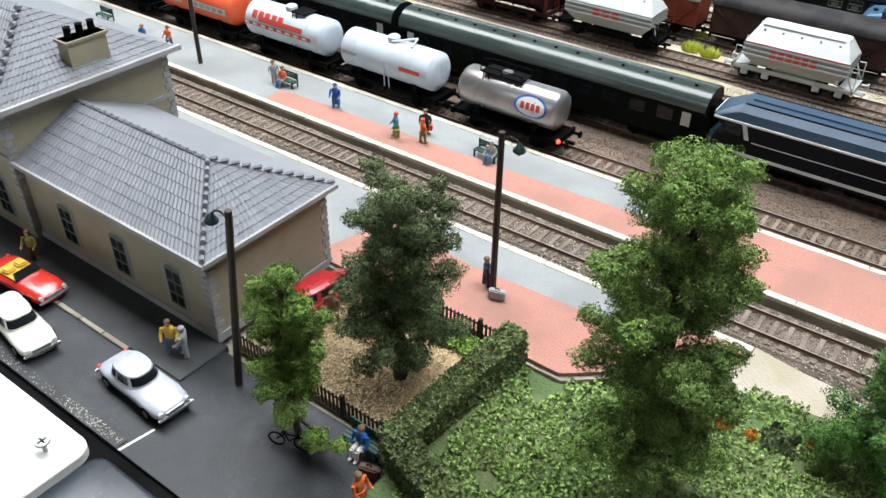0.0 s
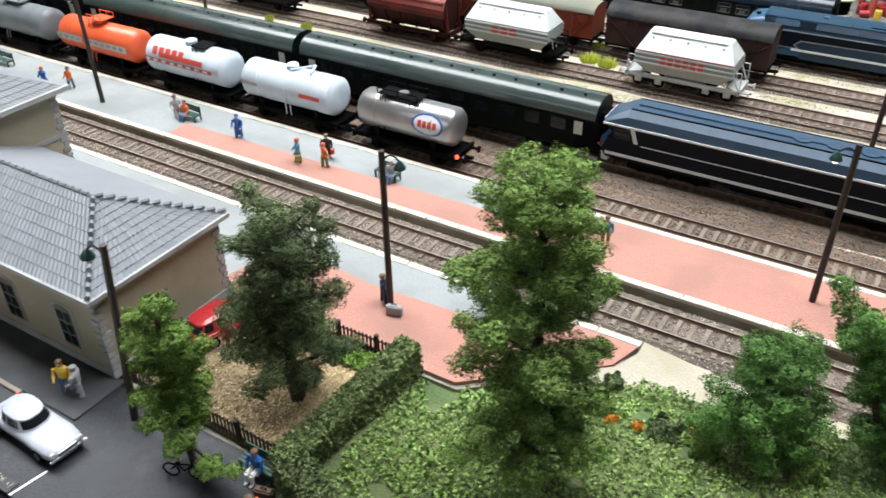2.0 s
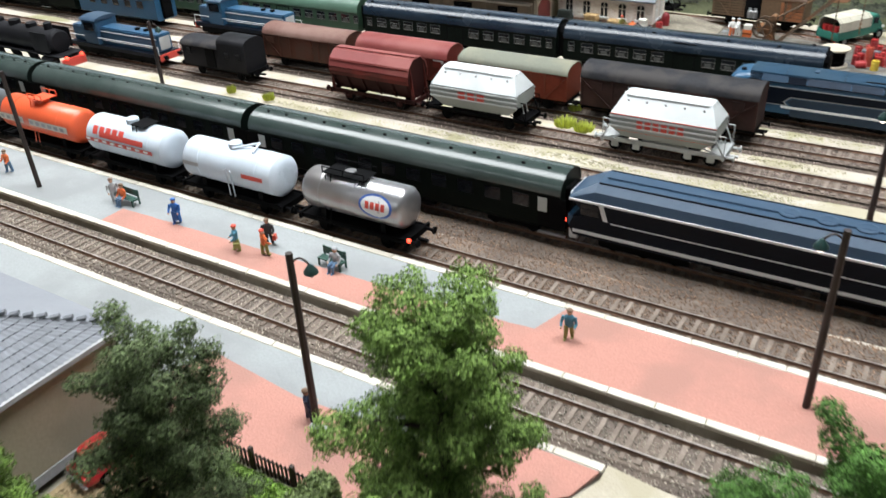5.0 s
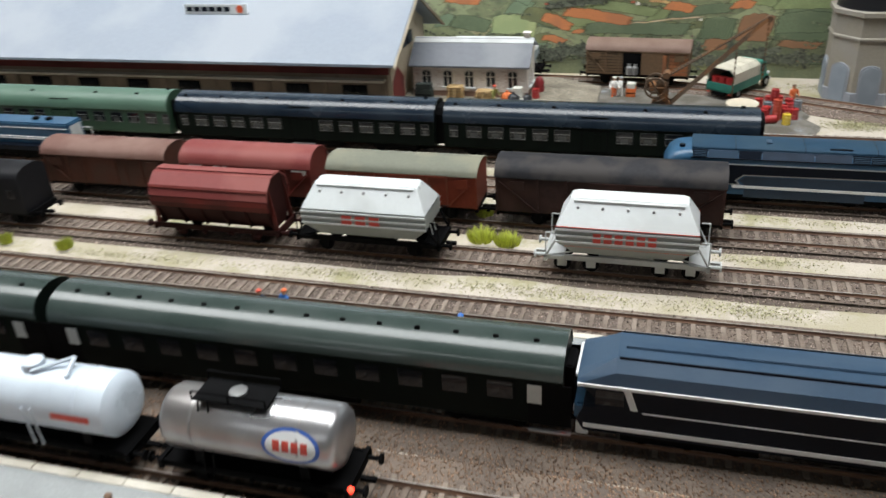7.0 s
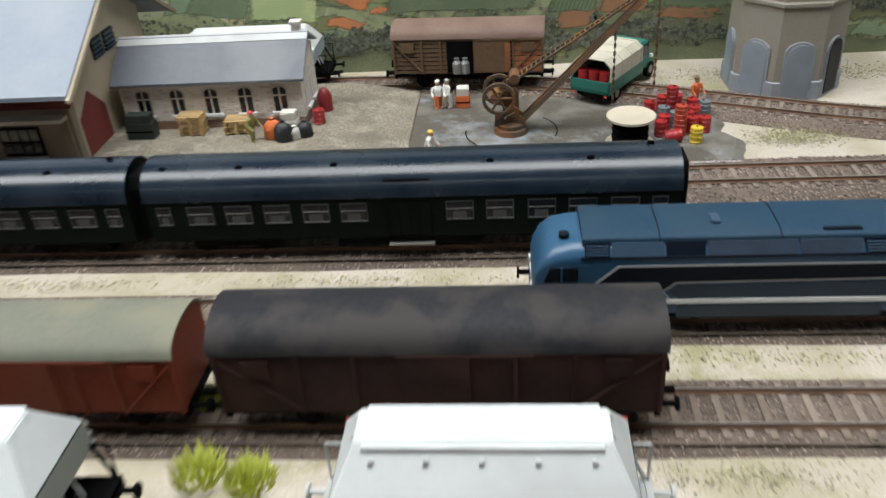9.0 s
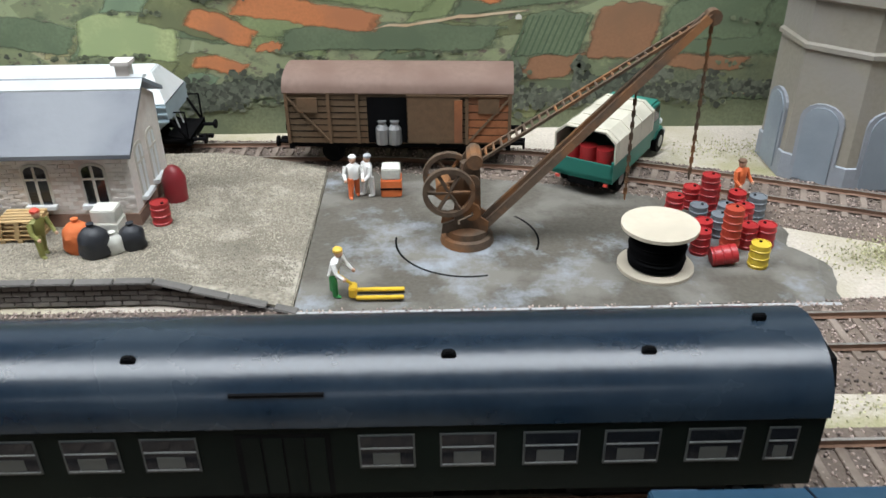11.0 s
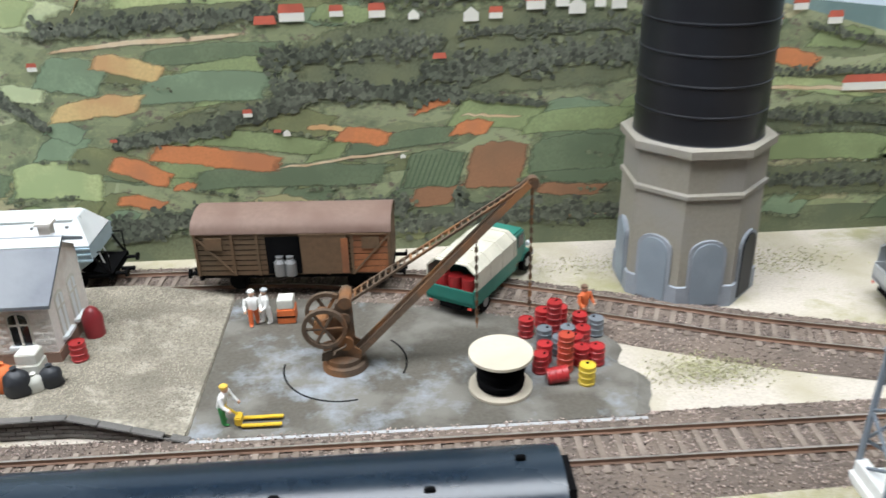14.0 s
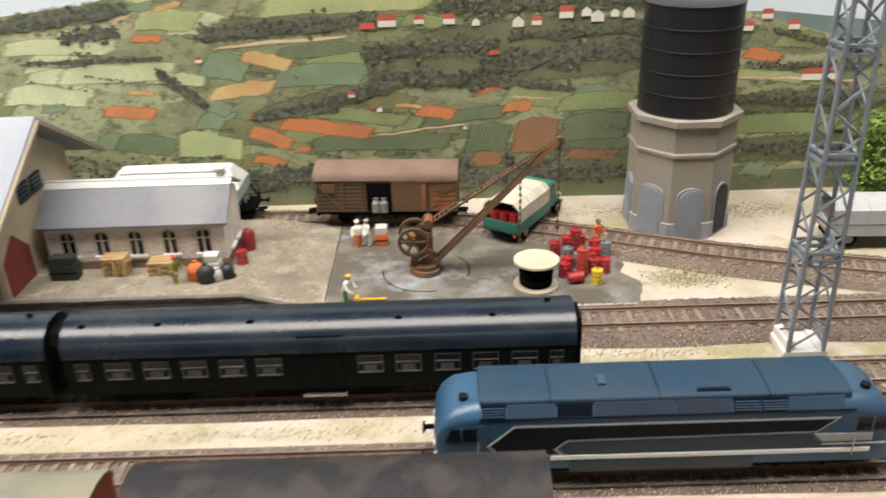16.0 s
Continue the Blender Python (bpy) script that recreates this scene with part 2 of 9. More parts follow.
M_LEAF_DARK = mat("dark_leaf", (0.12, 0.165, 0.065), 0.85, var=0.3, scale=40, bump=0, island=0.7)
M_LEAF_MID = mat("mid_leaf", (0.165, 0.265, 0.055), 0.85, var=0.3, scale=40, bump=0, island=0.6)
M_LEAF_DEEP = mat("deep_green_leaf", (0.10, 0.225, 0.042), 0.85, var=0.3, scale=40, bump=0, island=0.6)
M_LEAF_LIGHT = mat("bright_leaf", (0.21, 0.35, 0.06), 0.85, var=0.3, scale=40, bump=0, island=0.55)
M_GRASSBLADE = mat("grass_blade", (0.26, 0.38, 0.11), 0.85, var=0.3, scale=40, bump=0, island=0.5)
M_HEDGE = mat("hedge_leaf", (0.15, 0.20, 0.07), 0.85, var=0.3, scale=60, bump=0, island=0.5)
M_STRAW = mat("straw_fibre", (0.55, 0.42, 0.24), 0.9, var=0.3, scale=60, bump=0, island=0.4)
M_FLOWER = mat("orange_flower", (0.75, 0.33, 0.03), 0.8, var=0.2, bump=0, island=0.3)
M_TUFT = mat("yellow_green_tuft", (0.64, 0.70, 0.12), 0.85, var=0.2, scale=60, bump=0, island=0.4)
M_BARK = mat("bark", (0.06, 0.045, 0.03), 0.9, var=0.4, scale=120, bump=0.6)
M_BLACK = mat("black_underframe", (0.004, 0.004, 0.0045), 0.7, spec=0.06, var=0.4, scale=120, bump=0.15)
M_POLE = mat("dark_brown_pole", (0.035, 0.022, 0.018), 0.6, var=0.3, scale=120, bump=0.2)
M_GLASS = pane_glass("dark_glass")
M_WALL = mat("beige_render", (0.34, 0.30, 0.22), 0.85, var=0.12, scale=140, bump=0.2, col2=(0.29, 0.26, 0.19), scale2=24)
M_QUOIN = mat("grey_quoin", (0.36, 0.36, 0.36), 0.8, var=0.15, scale=140, bump=0.3)
M_SLATE = mat("grey_roof_tile", (0.20, 0.21, 0.23), 0.6, var=0.1, scale=140, bump=0.2, col2=(0.22, 0.23, 0.25))
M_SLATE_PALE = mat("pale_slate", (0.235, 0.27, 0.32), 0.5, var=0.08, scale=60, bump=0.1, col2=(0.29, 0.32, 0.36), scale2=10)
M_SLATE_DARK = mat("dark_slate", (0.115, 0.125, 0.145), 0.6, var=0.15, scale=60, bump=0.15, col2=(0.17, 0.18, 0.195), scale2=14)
# ---- the room ----
# Added room, out of view; walls and ceiling near black so little light bounces.
M_ROOM = mat("room_wall", (0.07, 0.07, 0.07), 0.8, var=0.04, scale=3, bump=0.05)
M_FLOOR = mat("room_floor", (0.22, 0.20, 0.18), 0.6, var=0.15, scale=5, bump=0.1)
for nm, b in (("wall_north", (-420, 330, 300, 312, -100, 160)), ("wall_south", (-420, 330, -282, -270, -100, 160)),
              ("wall_west", (-432, -420, -282, 312, -100, 160)), ("wall_east", (330, 342, -282, 312, -100, 160))):
    tagged(part(nm, Shape().box(*b), M_ROOM), "unseen room wall kept near black to hold back bounced light", "wall", kind="structure")
tagged(part("floor", Shape().box(-432, 342, -282, 312, -110, -100), M_FLOOR), "dull grey-brown room floor", "floor", kind="structure")
tagged(part("ceiling", Shape().box(-432, 342, -282, 312, 160, 172), M_ROOM), "unseen room ceiling kept near black to hold back bounced light", "ceiling", kind="structure")
M_TUBE = glow("lamp_diffuser", (0.93, 0.97, 1.0), 3.0)
M_LAMPBODY = mat("lamp_body", (0.75, 0.75, 0.75), 0.5, var=0.04, bump=0)
for sx, sy, sz, wide, watts in STRIPS:
    lamp = thing("ceiling_lamp", "long white fluorescent strip lamp under the ceiling", "lamp", sx * 100, sy * 100, 146, group="ceiling lamps")
    part("housing", Shape().box(-133, 133, -50 * wide - 2, 50 * wide + 2, 0.5, 14), M_LAMPBODY, lamp)
    part("diffuser", Shape().box(-130, 130, -50 * wide, 50 * wide, 0, 0.4), M_TUBE, lamp)

# ---- ground ----
def ground_height(x, y):
    return 0.12 * noise.noise(Vector((x * 0.12, y * 0.12, 3.0)))


g = Shape()
nx, ny = 130, 68
xs, ys = [-150 + 230 * i / nx for i in range(nx + 1)], [-31.0 + 104 * j / ny for j in range(ny + 1)]
g.add([(x, y, -0.12 + ground_height(x, y)) for y in ys for x in xs],
      [(j * (nx + 1) + i, j * (nx + 1) + i + 1, (j + 1) * (nx + 1) + i + 1, (j + 1) * (nx + 1) + i) for j in range(ny) for i in range(nx)])
ground = tagged(part("ground", g, M_SAND, smooth=True), "pale sandy ground of the layout with grass patches", "ground", kind="structure")
tagged(part("table", Shape().box(-150, 80, -31, 73, -4, -0.4), M_POLE), "dark wooden edge of the layout table", "table", kind="structure")

# ---- tracks ----
rng = np.random.default_rng(7)
sleeper = Shape().box(-0.13, 0.13, -1.4, 1.4, 0.0, 0.13)
ME_SLEEPER = mesh_of("sleeper", sleeper, M_SLEEPER, bevel=0.02)
RAIL_TOP = 0.48


def line_points(pts, step):
    """Evenly spaced places and headings along a polyline smoothed by Catmull-Rom."""
    if len(pts) > 2:
        fine = []
        for k in range(len(pts) - 1):
            p0, p1, p2, p3 = (Vector(pts[max(0, min(len(pts) - 1, k + d))]) for d in (-1, 0, 1, 2))
            for i in range(12):
                t = i / 12
                fine.append(0.5 * ((2 * p1) + (p2 - p0) * t + (2 * p0 - 5 * p1 + 4 * p2 - p3) * t * t + (3 * p1 - p0 - 3 * p2 + p3) * t ** 3))
        pts = fine + [Vector(pts[-1])]
    pts = [Vector(p) for p in pts]
    out, carry = [], 0.0
    for a, b in zip(pts, pts[1:]):
        d = (b - a)
        n = d.length
        u = d / n
        s = carry
        while s < n:
            out.append((a + u * s, u))
            s += step
        carry = s - n
    return out


def track(pts, stones=M_STONE, near=(-70, 50), label="model track of rusty rails on grey-brown ballast", width=1.7, dens=42):
    t = thing("track", label, "railway track", kind="structure")
    rows = line_points(pts, 2.0)
    rows.append((Vector(pts[-1]), rows[-1][1]))
    side = lambda u: Vector((-u.y, u.x))
    prof = [(-width - 0.6, -0.15), (-width, 0.1), (-1.6, 0.2), (1.6, 0.2), (width, 0.1), (width + 0.6, -0.15)]
    part("ballast_bed", Shape().rings([[(*(p + side(u) * y), z) for y, z in prof] for p, u in rows]), M_BALLAST, t)
    for s in (-1, 1):
        r = [(s * 0.87 + a, z) for a, z in ((-0.11, 0.28), (0.11, 0.28), (0.05, 0.34), (0.05, RAIL_TOP), (-0.05, RAIL_TOP), (-0.05, 0.34))]
        gg = Shape().rings([[(*(p + side(u) * y), z) for y, z in r] for p, u in rows])
        for i in range(0, len(gg.f)):
            k = gg.f[i]
            if all(gg.v[v][2] > RAIL_TOP - 0.01 for v in k):
                gg.m[i] = 1
        part("rail", gg, [M_RAILSIDE, M_RAILTOP], t)
    for p, u in line_points(pts, 0.78):
        if near[0] < p.x < near[1]:
            piece("sleeper", ME_SLEEPER, t, (p.x, p.y, 0.15), math.atan2(u.y, u.x))
    dense = np.array([(p.x, p.y, u.x, u.y) for p, u in line_points(pts, 0.1) if near[0] < p.x < near[1]])
    dense = np.repeat(dense, max(1, int(dens * 0.1 * 2 * (width + 0.5))), axis=0)
    k = len(dense)
    o, f = rng.uniform(-width - 0.55, width + 0.55, k), rng.uniform(-0.1, 0.1, k)
    drop = np.interp(np.abs(o), [0, 1.5, width, width + 0.6], [0.21, 0.2, 0.11, -0.12]) + rng.uniform(-0.05, 0.05, k)
    cs = np.stack([dense[:, 0] - dense[:, 3] * o + dense[:, 2] * f, dense[:, 1] + dense[:, 2] * o + dense[:, 3] * f, drop], axis=1)
    cloud("ballast", cs, 0.075, stones, t, "loose ballast stones", seed=len(cs), shape="stone", tag_kind="stuff")
    return t


Y1, Y2, Y3, YD, YE, YF, YL, YH, YG = -3.8, 6.15, 12.4, 21.2, 27.3, 33.1, 39.0, 44.9, 50.8
LEFT, RIGHT = -140, 75
track([(LEFT, Y1 - 2), (-70, Y1), (RIGHT, Y1)], M_STONE_PALE, near=(-25, 50), dens=60, label="model track on pale grey-beige ballast")
track([(LEFT, Y2), (RIGHT, Y2)], M_STONE_RED, near=(-30, 50), width=2.6, dens=62, label="model track on reddish brown ballast")
track([(LEFT, Y3), (RIGHT, Y3)], M_STONE_RED, near=(-30, 50), width=2.6, dens=62, label="model track on reddish brown ballast")
track([(LEFT, YD), (RIGHT, YD)], near=(-70, 50), width=1.4)
track([(LEFT, YE), (RIGHT, YE)], near=(-75, 50), width=1.4)
track([(LEFT, YF), (RIGHT, YF)], near=(-75, 50), width=1.4)
track([(LEFT, YL), (RIGHT, YL)], near=(-70, 50), width=1.4)
track([(LEFT, YH), (RIGHT, YH)], near=(-30, 50), width=1.4)
track([(LEFT, YG), (RIGHT, YG)], near=(-10, 60), width=2.0, dens=60)
track([(-60, 66.6), (8, 66.3), (22, 65.0), (29, 63.0), (36.5, 60.0), (44.3, 57.2), (RIGHT, 48.5)], near=(0, 60), width=1.9, dens=50)

# ---- platforms ----
ZP = 0.75


def platform(name, x0, x1, y0, y1, reds, label):
    t = thing(name, label, "platform", kind="structure")
    part("platform_wall", Shape().box(x0, x1, y0, y1, -0.2, ZP - 0.22), M_PLATWALL, t)
    part("grey_surface", Shape().box(x0, x1, y0 + 0.42, y1 - 0.42, ZP - 0.22, ZP - 0.01), M_PLAT_GREY, t)
    for poly in reds:
        wob = []
        for (ax, ay), (bx, by) in zip(poly, poly[1:] + poly[:1]):
            n = max(1, int(math.hypot(bx - ax, by - ay) / 0.7))
            for i in range(n):
                wx, wy = ax + (bx - ax) * i / n, ay + (by - ay) * i / n
                edge = wy > y0 + 0.6 and wy < y1 - 0.6
                wob.append((wx, wy + (0.12 * noise.noise(Vector((wx * 0.8, wy, 5))) if edge else 0)))
        part("red_surface", Shape().upward(wob, ZP - 0.1, ZP + 0.012), M_PLAT_RED, t, "red gravel surface")
    kerb = Shape().box(-1.18, 1.18, -0.24, 0.24, 0, 0.26)
    me = mesh_of("kerb_stone", kerb, M_KERB, bevel=0.03)
    n = int((x1 - x0) / 2.4)
    for yy in (y0 + 0.22, y1 - 0.22):
        for i in range(n):
            xx = x0 + 1.2 + 2.4 * i
            piece("kerb_stone", me, t, (xx, yy + 0.01 * math.sin(i * 7.3), ZP - 0.22))
    return t


platform("platform_2", -120, 60, -1.75, 4.35, [[(-12, -1.3), (60, -1.3), (60, 3.9), (21.8, 3.9), (21.0, 1.3), (10, 1.0), (-12, 0.7)]],
         "grey island platform with red gravel strip and pale kerbs")
platform("platform_3", -120, 60, 14.3, 19.2, [[(16.5, 14.75), (60, 14.75), (60, 18.7), (27.5, 18.7), (26.5, 17.2), (16.5, 16.9)]],
         "grey island platform with red gravel patch and pale kerbs")
# station platform with its slanted end
pl = thing("platform_1", "grey station platform with red gravel beside the station", "platform", kind="structure")
ya = -6.3
part("platform_wall", Shape().upward([(-120, -14), (21.5, -14), (27.6, -8.6), (28.2, ya), (-120, ya)], -0.2, ZP - 0.22), M_PLATWALL, pl)
part("grey_surface", Shape().upward([(-120, -13.6), (12, -13.6), (27.4, -8.8), (28.0, ya - 0.42), (-120, ya - 0.42)], ZP - 0.22, ZP - 0.01), M_PLAT_GREY, pl)
part("red_surface", Shape().upward([(5.0, -13.8), (21.3, -13.8), (27.5, -8.7), (28.1, -6.8), (24.6, -6.8), (22, -8.9), (13, -9.3), (6.5, -8.6)], ZP - 0.15, ZP + 0.012), M_PLAT_RED, pl, "red gravel surface")
me = mesh_of("kerb_stone", Shape().box(-1.18, 1.18, -0.24, 0.24, 0, 0.26), M_KERB, bevel=0.03)
for i in range(61):
    piece("kerb_stone", me, pl, (28.2 - 1.2 - 2.4 * i, ya - 0.22, ZP - 0.22))

edge_in = [(23.4, -12.3), (25.2, -10.8), (27.6, -8.7), (28.25, -7.2), (28.25, -6.2)]
edge_out = [(26.0, -14.6), (28.6, -13.0), (31.6, -10.4), (33.0, -7.6), (33.0, -5.9)]
bank = []
for k in range(5):
    u = k / 4
    bank.append([(ax + (bx - ax) * u, ay + (by - ay) * u, 0.74 * (1 - u) ** 1.4 - 0.02 + 0.05 * noise.noise(Vector((ax + u * 3, ay, 7)))) for (ax, ay), (bx, by) in zip(edge_in, edge_out)])
tagged(part("sand_bank", Shape().rings(bank, caps=False, closed=False), M_SAND, smooth=True), "sandy bank sloping from the platform end", "ground", kind="structure")

# ---- street, garden, lawn, yard surfaces ----
tagged(part("road", Shape().upward([(-120, -29.2), (24, -29.2), (24, -22.2), (-120, -22.2)], 0.0, 0.42), M_ROAD), "dark grey asphalt street before the station", "road", kind="structure")
pv = thing("pavement", "dark grey pavement along the station front with a pale kerb", "pavement", kind="structure")
part("slab", Shape().box(-120, 7.0, -24.9, -21.9, 0.1, 0.52), M_PAVE, pv, bevel=0.03)
me = mesh_of("kerb_stone", Shape().box(-0.95, 0.95, -0.13, 0.13, 0, 0.2), M_PLATWALL, bevel=0.03)
for i in range(30):
    piece("kerb_stone", me, pv, (2.2 - 1.95 * i, -25.03, 0.36))
tagged(part("road_marking", Shape().upward([(8.1, -29.2), (8.22, -29.2), (8.5, -27.5), (8.38, -27.5)], 0.42, 0.428), M_WHITE), "thin white painted line across the street", "road marking", kind="structure")
# Solid black strip in place of the shade in the gap before the street.
tagged(part("table_gap", Shape().box(-120, 24, -31.3, -29.2, -0.3, 0.22), M_BLACK), "black strip standing for the shade in the gap along the table edge", "gap", kind="structure")
kb = thing("road_gutter", "cracked dark gutter strip along the street edge", "kerb", kind="structure")
part("strip", Shape().box(-60, 8.0, -29.2, -28.6, 0.3, 0.46), M_PAVE, kb)
rng = np.random.default_rng(31)
n = 260
px = np.where(rng.random(n) < 0.6, rng.normal(5.2, 1.5, n), rng.uniform(-12, 7.8, n)).clip(-12, 7.8)
cloud("gutter_chips", np.stack([px, rng.uniform(-29.15, -28.65, n), np.full(n, 0.47)], axis=1), 0.05, M_KERB, kb, "pale chips lying in the gutter", seed=6, shape="stone", tag_kind="stuff")
tagged(part("garden_bed", Shape().upward([(7.2, -21.4), (18.2, -21.8), (18.6, -14.2), (7.2, -13.9)], 0.0, 0.55), M_GARDEN), "dry brown garden soil with straw", "garden", kind="structure")
# lawn rises softly towards the edge
g = Shape()
nu, nv = 40, 26
for j in range(nv + 1):
    for i in range(nu + 1):
        x = 18.5 + 50 * i / nu
        far = -13.9 if x < 22 else (-13.9 + (x - 22) * 0.9 if x < 27 else -9.4 + (x - 27) * 0.16)
        y = -31 + (far + 31) * j / nv
        g.v.append((x, y, 0.35 + 0.9 * math.sin(min(1, j / nv) * math.pi) * (0.6 + 0.4 * noise.noise(Vector((x * 0.15, y * 0.15, 1)))) + 0.12 * noise.noise(Vector((x * 0.7, y * 0.7, 2)))))
for j in range(nv):
    for i in range(nu):
        g.f.append((j * (nu + 1) + i, j * (nu + 1) + i + 1, (j + 1) * (nu + 1) + i + 1, (j + 1) * (nu + 1) + i))
        g.m.append(0)
lawn_rows = list(g.v)
lawn = tagged(part("lawn", g, M_GRASSBED, smooth=True), "rough green lawn of model grass", "lawn", kind="structure")
# crane yard
yard = thing("crane_yard", "stained grey concrete yard round the crane", "yard", kind="structure")
rim = [Vector(p) for p in ((33.0, 52.7), (33.4, 56), (32.8, 60), (30.5, 62.4), (27, 63.8), (22, 64.6))]
worn = []
for a, b in zip(rim, rim[1:]):
    for k in range(10):
        p = a.lerp(b, k / 10)
        worn.append((p.x + 0.9 * noise.noise(Vector((p.x * 0.5, p.y * 0.5, 4))) + 0.25 * noise.noise(Vector((p.x * 2, p.y * 2, 9))), max(52.7, p.y + 0.4 * noise.noise(Vector((p.y * 0.6, p.x * 0.6, 2))))))
part("slab", Shape().rings([[(14.6, 52.7, z)] + [(23 + (x - 23) * q, 58 + (y - 58) * (q if y > 52.8 else 1), z) for x, y in worn] + [(14.6, 64.8, z)] for q, z in ((1.05, -0.1), (1.03, -0.02), (1.0, 0.13))]), M_CONC, yard)
part("edge_strip", Shape().box(14.6, 33.2, 52.45, 52.7, -0.1, 0.17), M_QUOIN, yard)
dock = thing("loading_dock", "gravel loading dock with a low brick edge wall", "loading dock", kind="structure")
part("dock_fill", Shape().upward([(-46, 53.7), (9.8, 53.7), (14.55, 53.0), (14.55, 64.9), (-46, 64.9)], -0.1, 0.12), M_GRAVELYARD, dock)
corner = [(-46, 53.7, 0.95), (9.8, 53.7, 0.95), (14.5, 52.9, 0.2), (14.5, 64.8, 0.2), (9.8, 64.8, 0.95), (-46, 64.8, 0.95)]
part("dock_top", Shape().add(corner + [(x, y, 0.0) for x, y, z in corner], [(0, 1, 4, 5), (1, 2, 3), (1, 3, 4), (6, 7, 1, 0), (7, 8, 2, 1), (8, 9, 3, 2), (9, 10, 4, 3), (10, 11, 5, 4), (11, 6, 0, 5)]), M_GRAVELYARD, dock)
M_BRICK = mat("grey_brick", (0.20, 0.185, 0.17), 0.85, var=0.3, scale=120, bump=0.4, col2=(0.12, 0.105, 0.095))
M_COPING = mat("worn_coping_stone", (0.10, 0.093, 0.085), 0.85, var=0.25, scale=120, bump=0.4, col2=(0.13, 0.12, 0.11))
part("wall_core", Shape().rings([[(-46, 53.62, 0.0), (9.8, 53.62, 0.0), (14.5, 52.82, 0.0), (14.5, 52.95, 0.0), (9.8, 53.75, 0.0), (-46, 53.75, 0.0)],
                                 [(-46, 53.62, 0.85), (9.8, 53.62, 0.85), (14.5, 52.82, 0.1), (14.5, 52.95, 0.1), (9.8, 53.75, 0.85), (-46, 53.75, 0.85)]]), M_BLACK, dock)
me = mesh_of("coping_stone", Shape().box(-0.66, 0.66, -0.2, 0.2, -0.04, 0.05), M_COPING, bevel=0.03)
for i in range(32):
    piece("coping_stone", me, dock, (9.1 - 1.36 * i, 53.6 + 0.015 * math.sin(i * 4.1), 0.94), 0.01 * math.sin(i * 2.3))
slope = math.atan2(0.75, 4.8)
for i in range(4):
    u = (i + 0.5) / 3.6
    ob = piece("coping_stone", me, dock, (9.8 + 4.7 * u, 53.58 - 0.8 * u, 0.95 - 0.76 * u))
    ob.rotation_euler = (0, slope, math.atan2(-0.8, 4.7))
    if u > 0.95:
        ob.scale = (0.6, 1, 1)
me = mesh_of("brick", Shape().box(-0.29, 0.29, -0.08, 0.05, -0.095, 0.095), M_BRICK, bevel=0.02)
for j in range(4):
    for i in range(48):
        piece("brick", me, dock, (9.5 - 0.62 * i - (0.31 if j % 2 else 0), 53.62, 0.1 + 0.213 * j))
    for i in range(8):
        xx = 10.05 + 0.6 * i - (0.3 if j % 2 else 0)
        if 0.1 + 0.213 * j < 0.82 - (xx - 9.8) * 0.16:
            piece("brick", me, dock, (xx, 53.62 - (xx - 9.8) * 0.17, 0.1 + 0.213 * j), -0.168)
rng = np.random.default_rng(23)
n = 42000
px, py = rng.uniform(-1, 14.4, n), rng.uniform(53.8, 64.7, n)
pz = np.where(px < 9.8, 0.95, 0.95 - (px - 9.8) * 0.16)
cloud("loose_gravel", np.stack([px, py, pz], axis=1), 0.045, mat("dock_gravel", (0.31, 0.275, 0.215), 0.95, var=0.3, bump=0, island=0.4), dock, "loose fine gravel", seed=5, shape="stone", tag_kind="stuff")
# ---- paints of the rolling stock ----
def paint(name, col, rough=0.45, **k):
    return mat(name, col, rough, var=k.pop("var", 0.12), scale=k.pop("scale", 110), bump=k.pop("bump", 0.06), **k)


P_BROWN = paint("oxide_brown_wood", (0.075, 0.027, 0.017), 0.7, spec=0.18, var=0.3, bump=0.2, col2=(0.065, 0.033, 0.024))
P_BROWNROOF = paint("dusty_brown_roof", (0.15, 0.08, 0.065), 0.65, spec=0.18, var=0.2, col2=(0.19, 0.115, 0.095))
P_REDROOF = paint("pinkish_red_roof", (0.19, 0.045, 0.042), 0.5, spec=0.18, var=0.12, col2=(0.23, 0.07, 0.062))
P_REDBODY = paint("dark_red_body", (0.12, 0.02, 0.015), 0.55, spec=0.18, var=0.2, col2=(0.075, 0.017, 0.013))
# Near-black red puts the shade on the hopper's inward-sloping lower half into colour.
P_REDDARK = paint("shaded_red_frame", (0.03, 0.008, 0.007), 0.65, spec=0.12, var=0.3)
P_OXRED = paint("bright_oxide_red", (0.17, 0.032, 0.016), 0.6, spec=0.18, var=0.25, col2=(0.17, 0.045, 0.025))
P_GREYROOF = paint("olive_grey_roof", (0.16, 0.165, 0.13), 0.7, spec=0.18, var=0.15, col2=(0.20, 0.195, 0.145))
P_SOOT = paint("soot_black_roof", (0.020, 0.020, 0.023), 0.65, spec=0.18, var=0.45, col2=(0.042, 0.038, 0.037), scale2=60)
P_DARKWAG = paint("weathered_black_brown", (0.028, 0.015, 0.013), 0.75, spec=0.18, var=0.35, bump=0.2, col2=(0.05, 0.024, 0.02))
P_BLACKV = paint("flat_black_van", (0.009, 0.009, 0.011), 0.6, spec=0.18, var=0.3)
P_HOPWHITE = paint("off_white_paint", (0.60, 0.63, 0.63), 0.45, var=0.06, col2=(0.52, 0.545, 0.54))
P_HOPGREY = paint("pale_green_grey", (0.28, 0.30, 0.285), 0.5, var=0.08)
P_LIGHTGREY = paint("light_grey_paint", (0.48, 0.50, 0.50), 0.5, var=0.1, col2=(0.40, 0.41, 0.40))
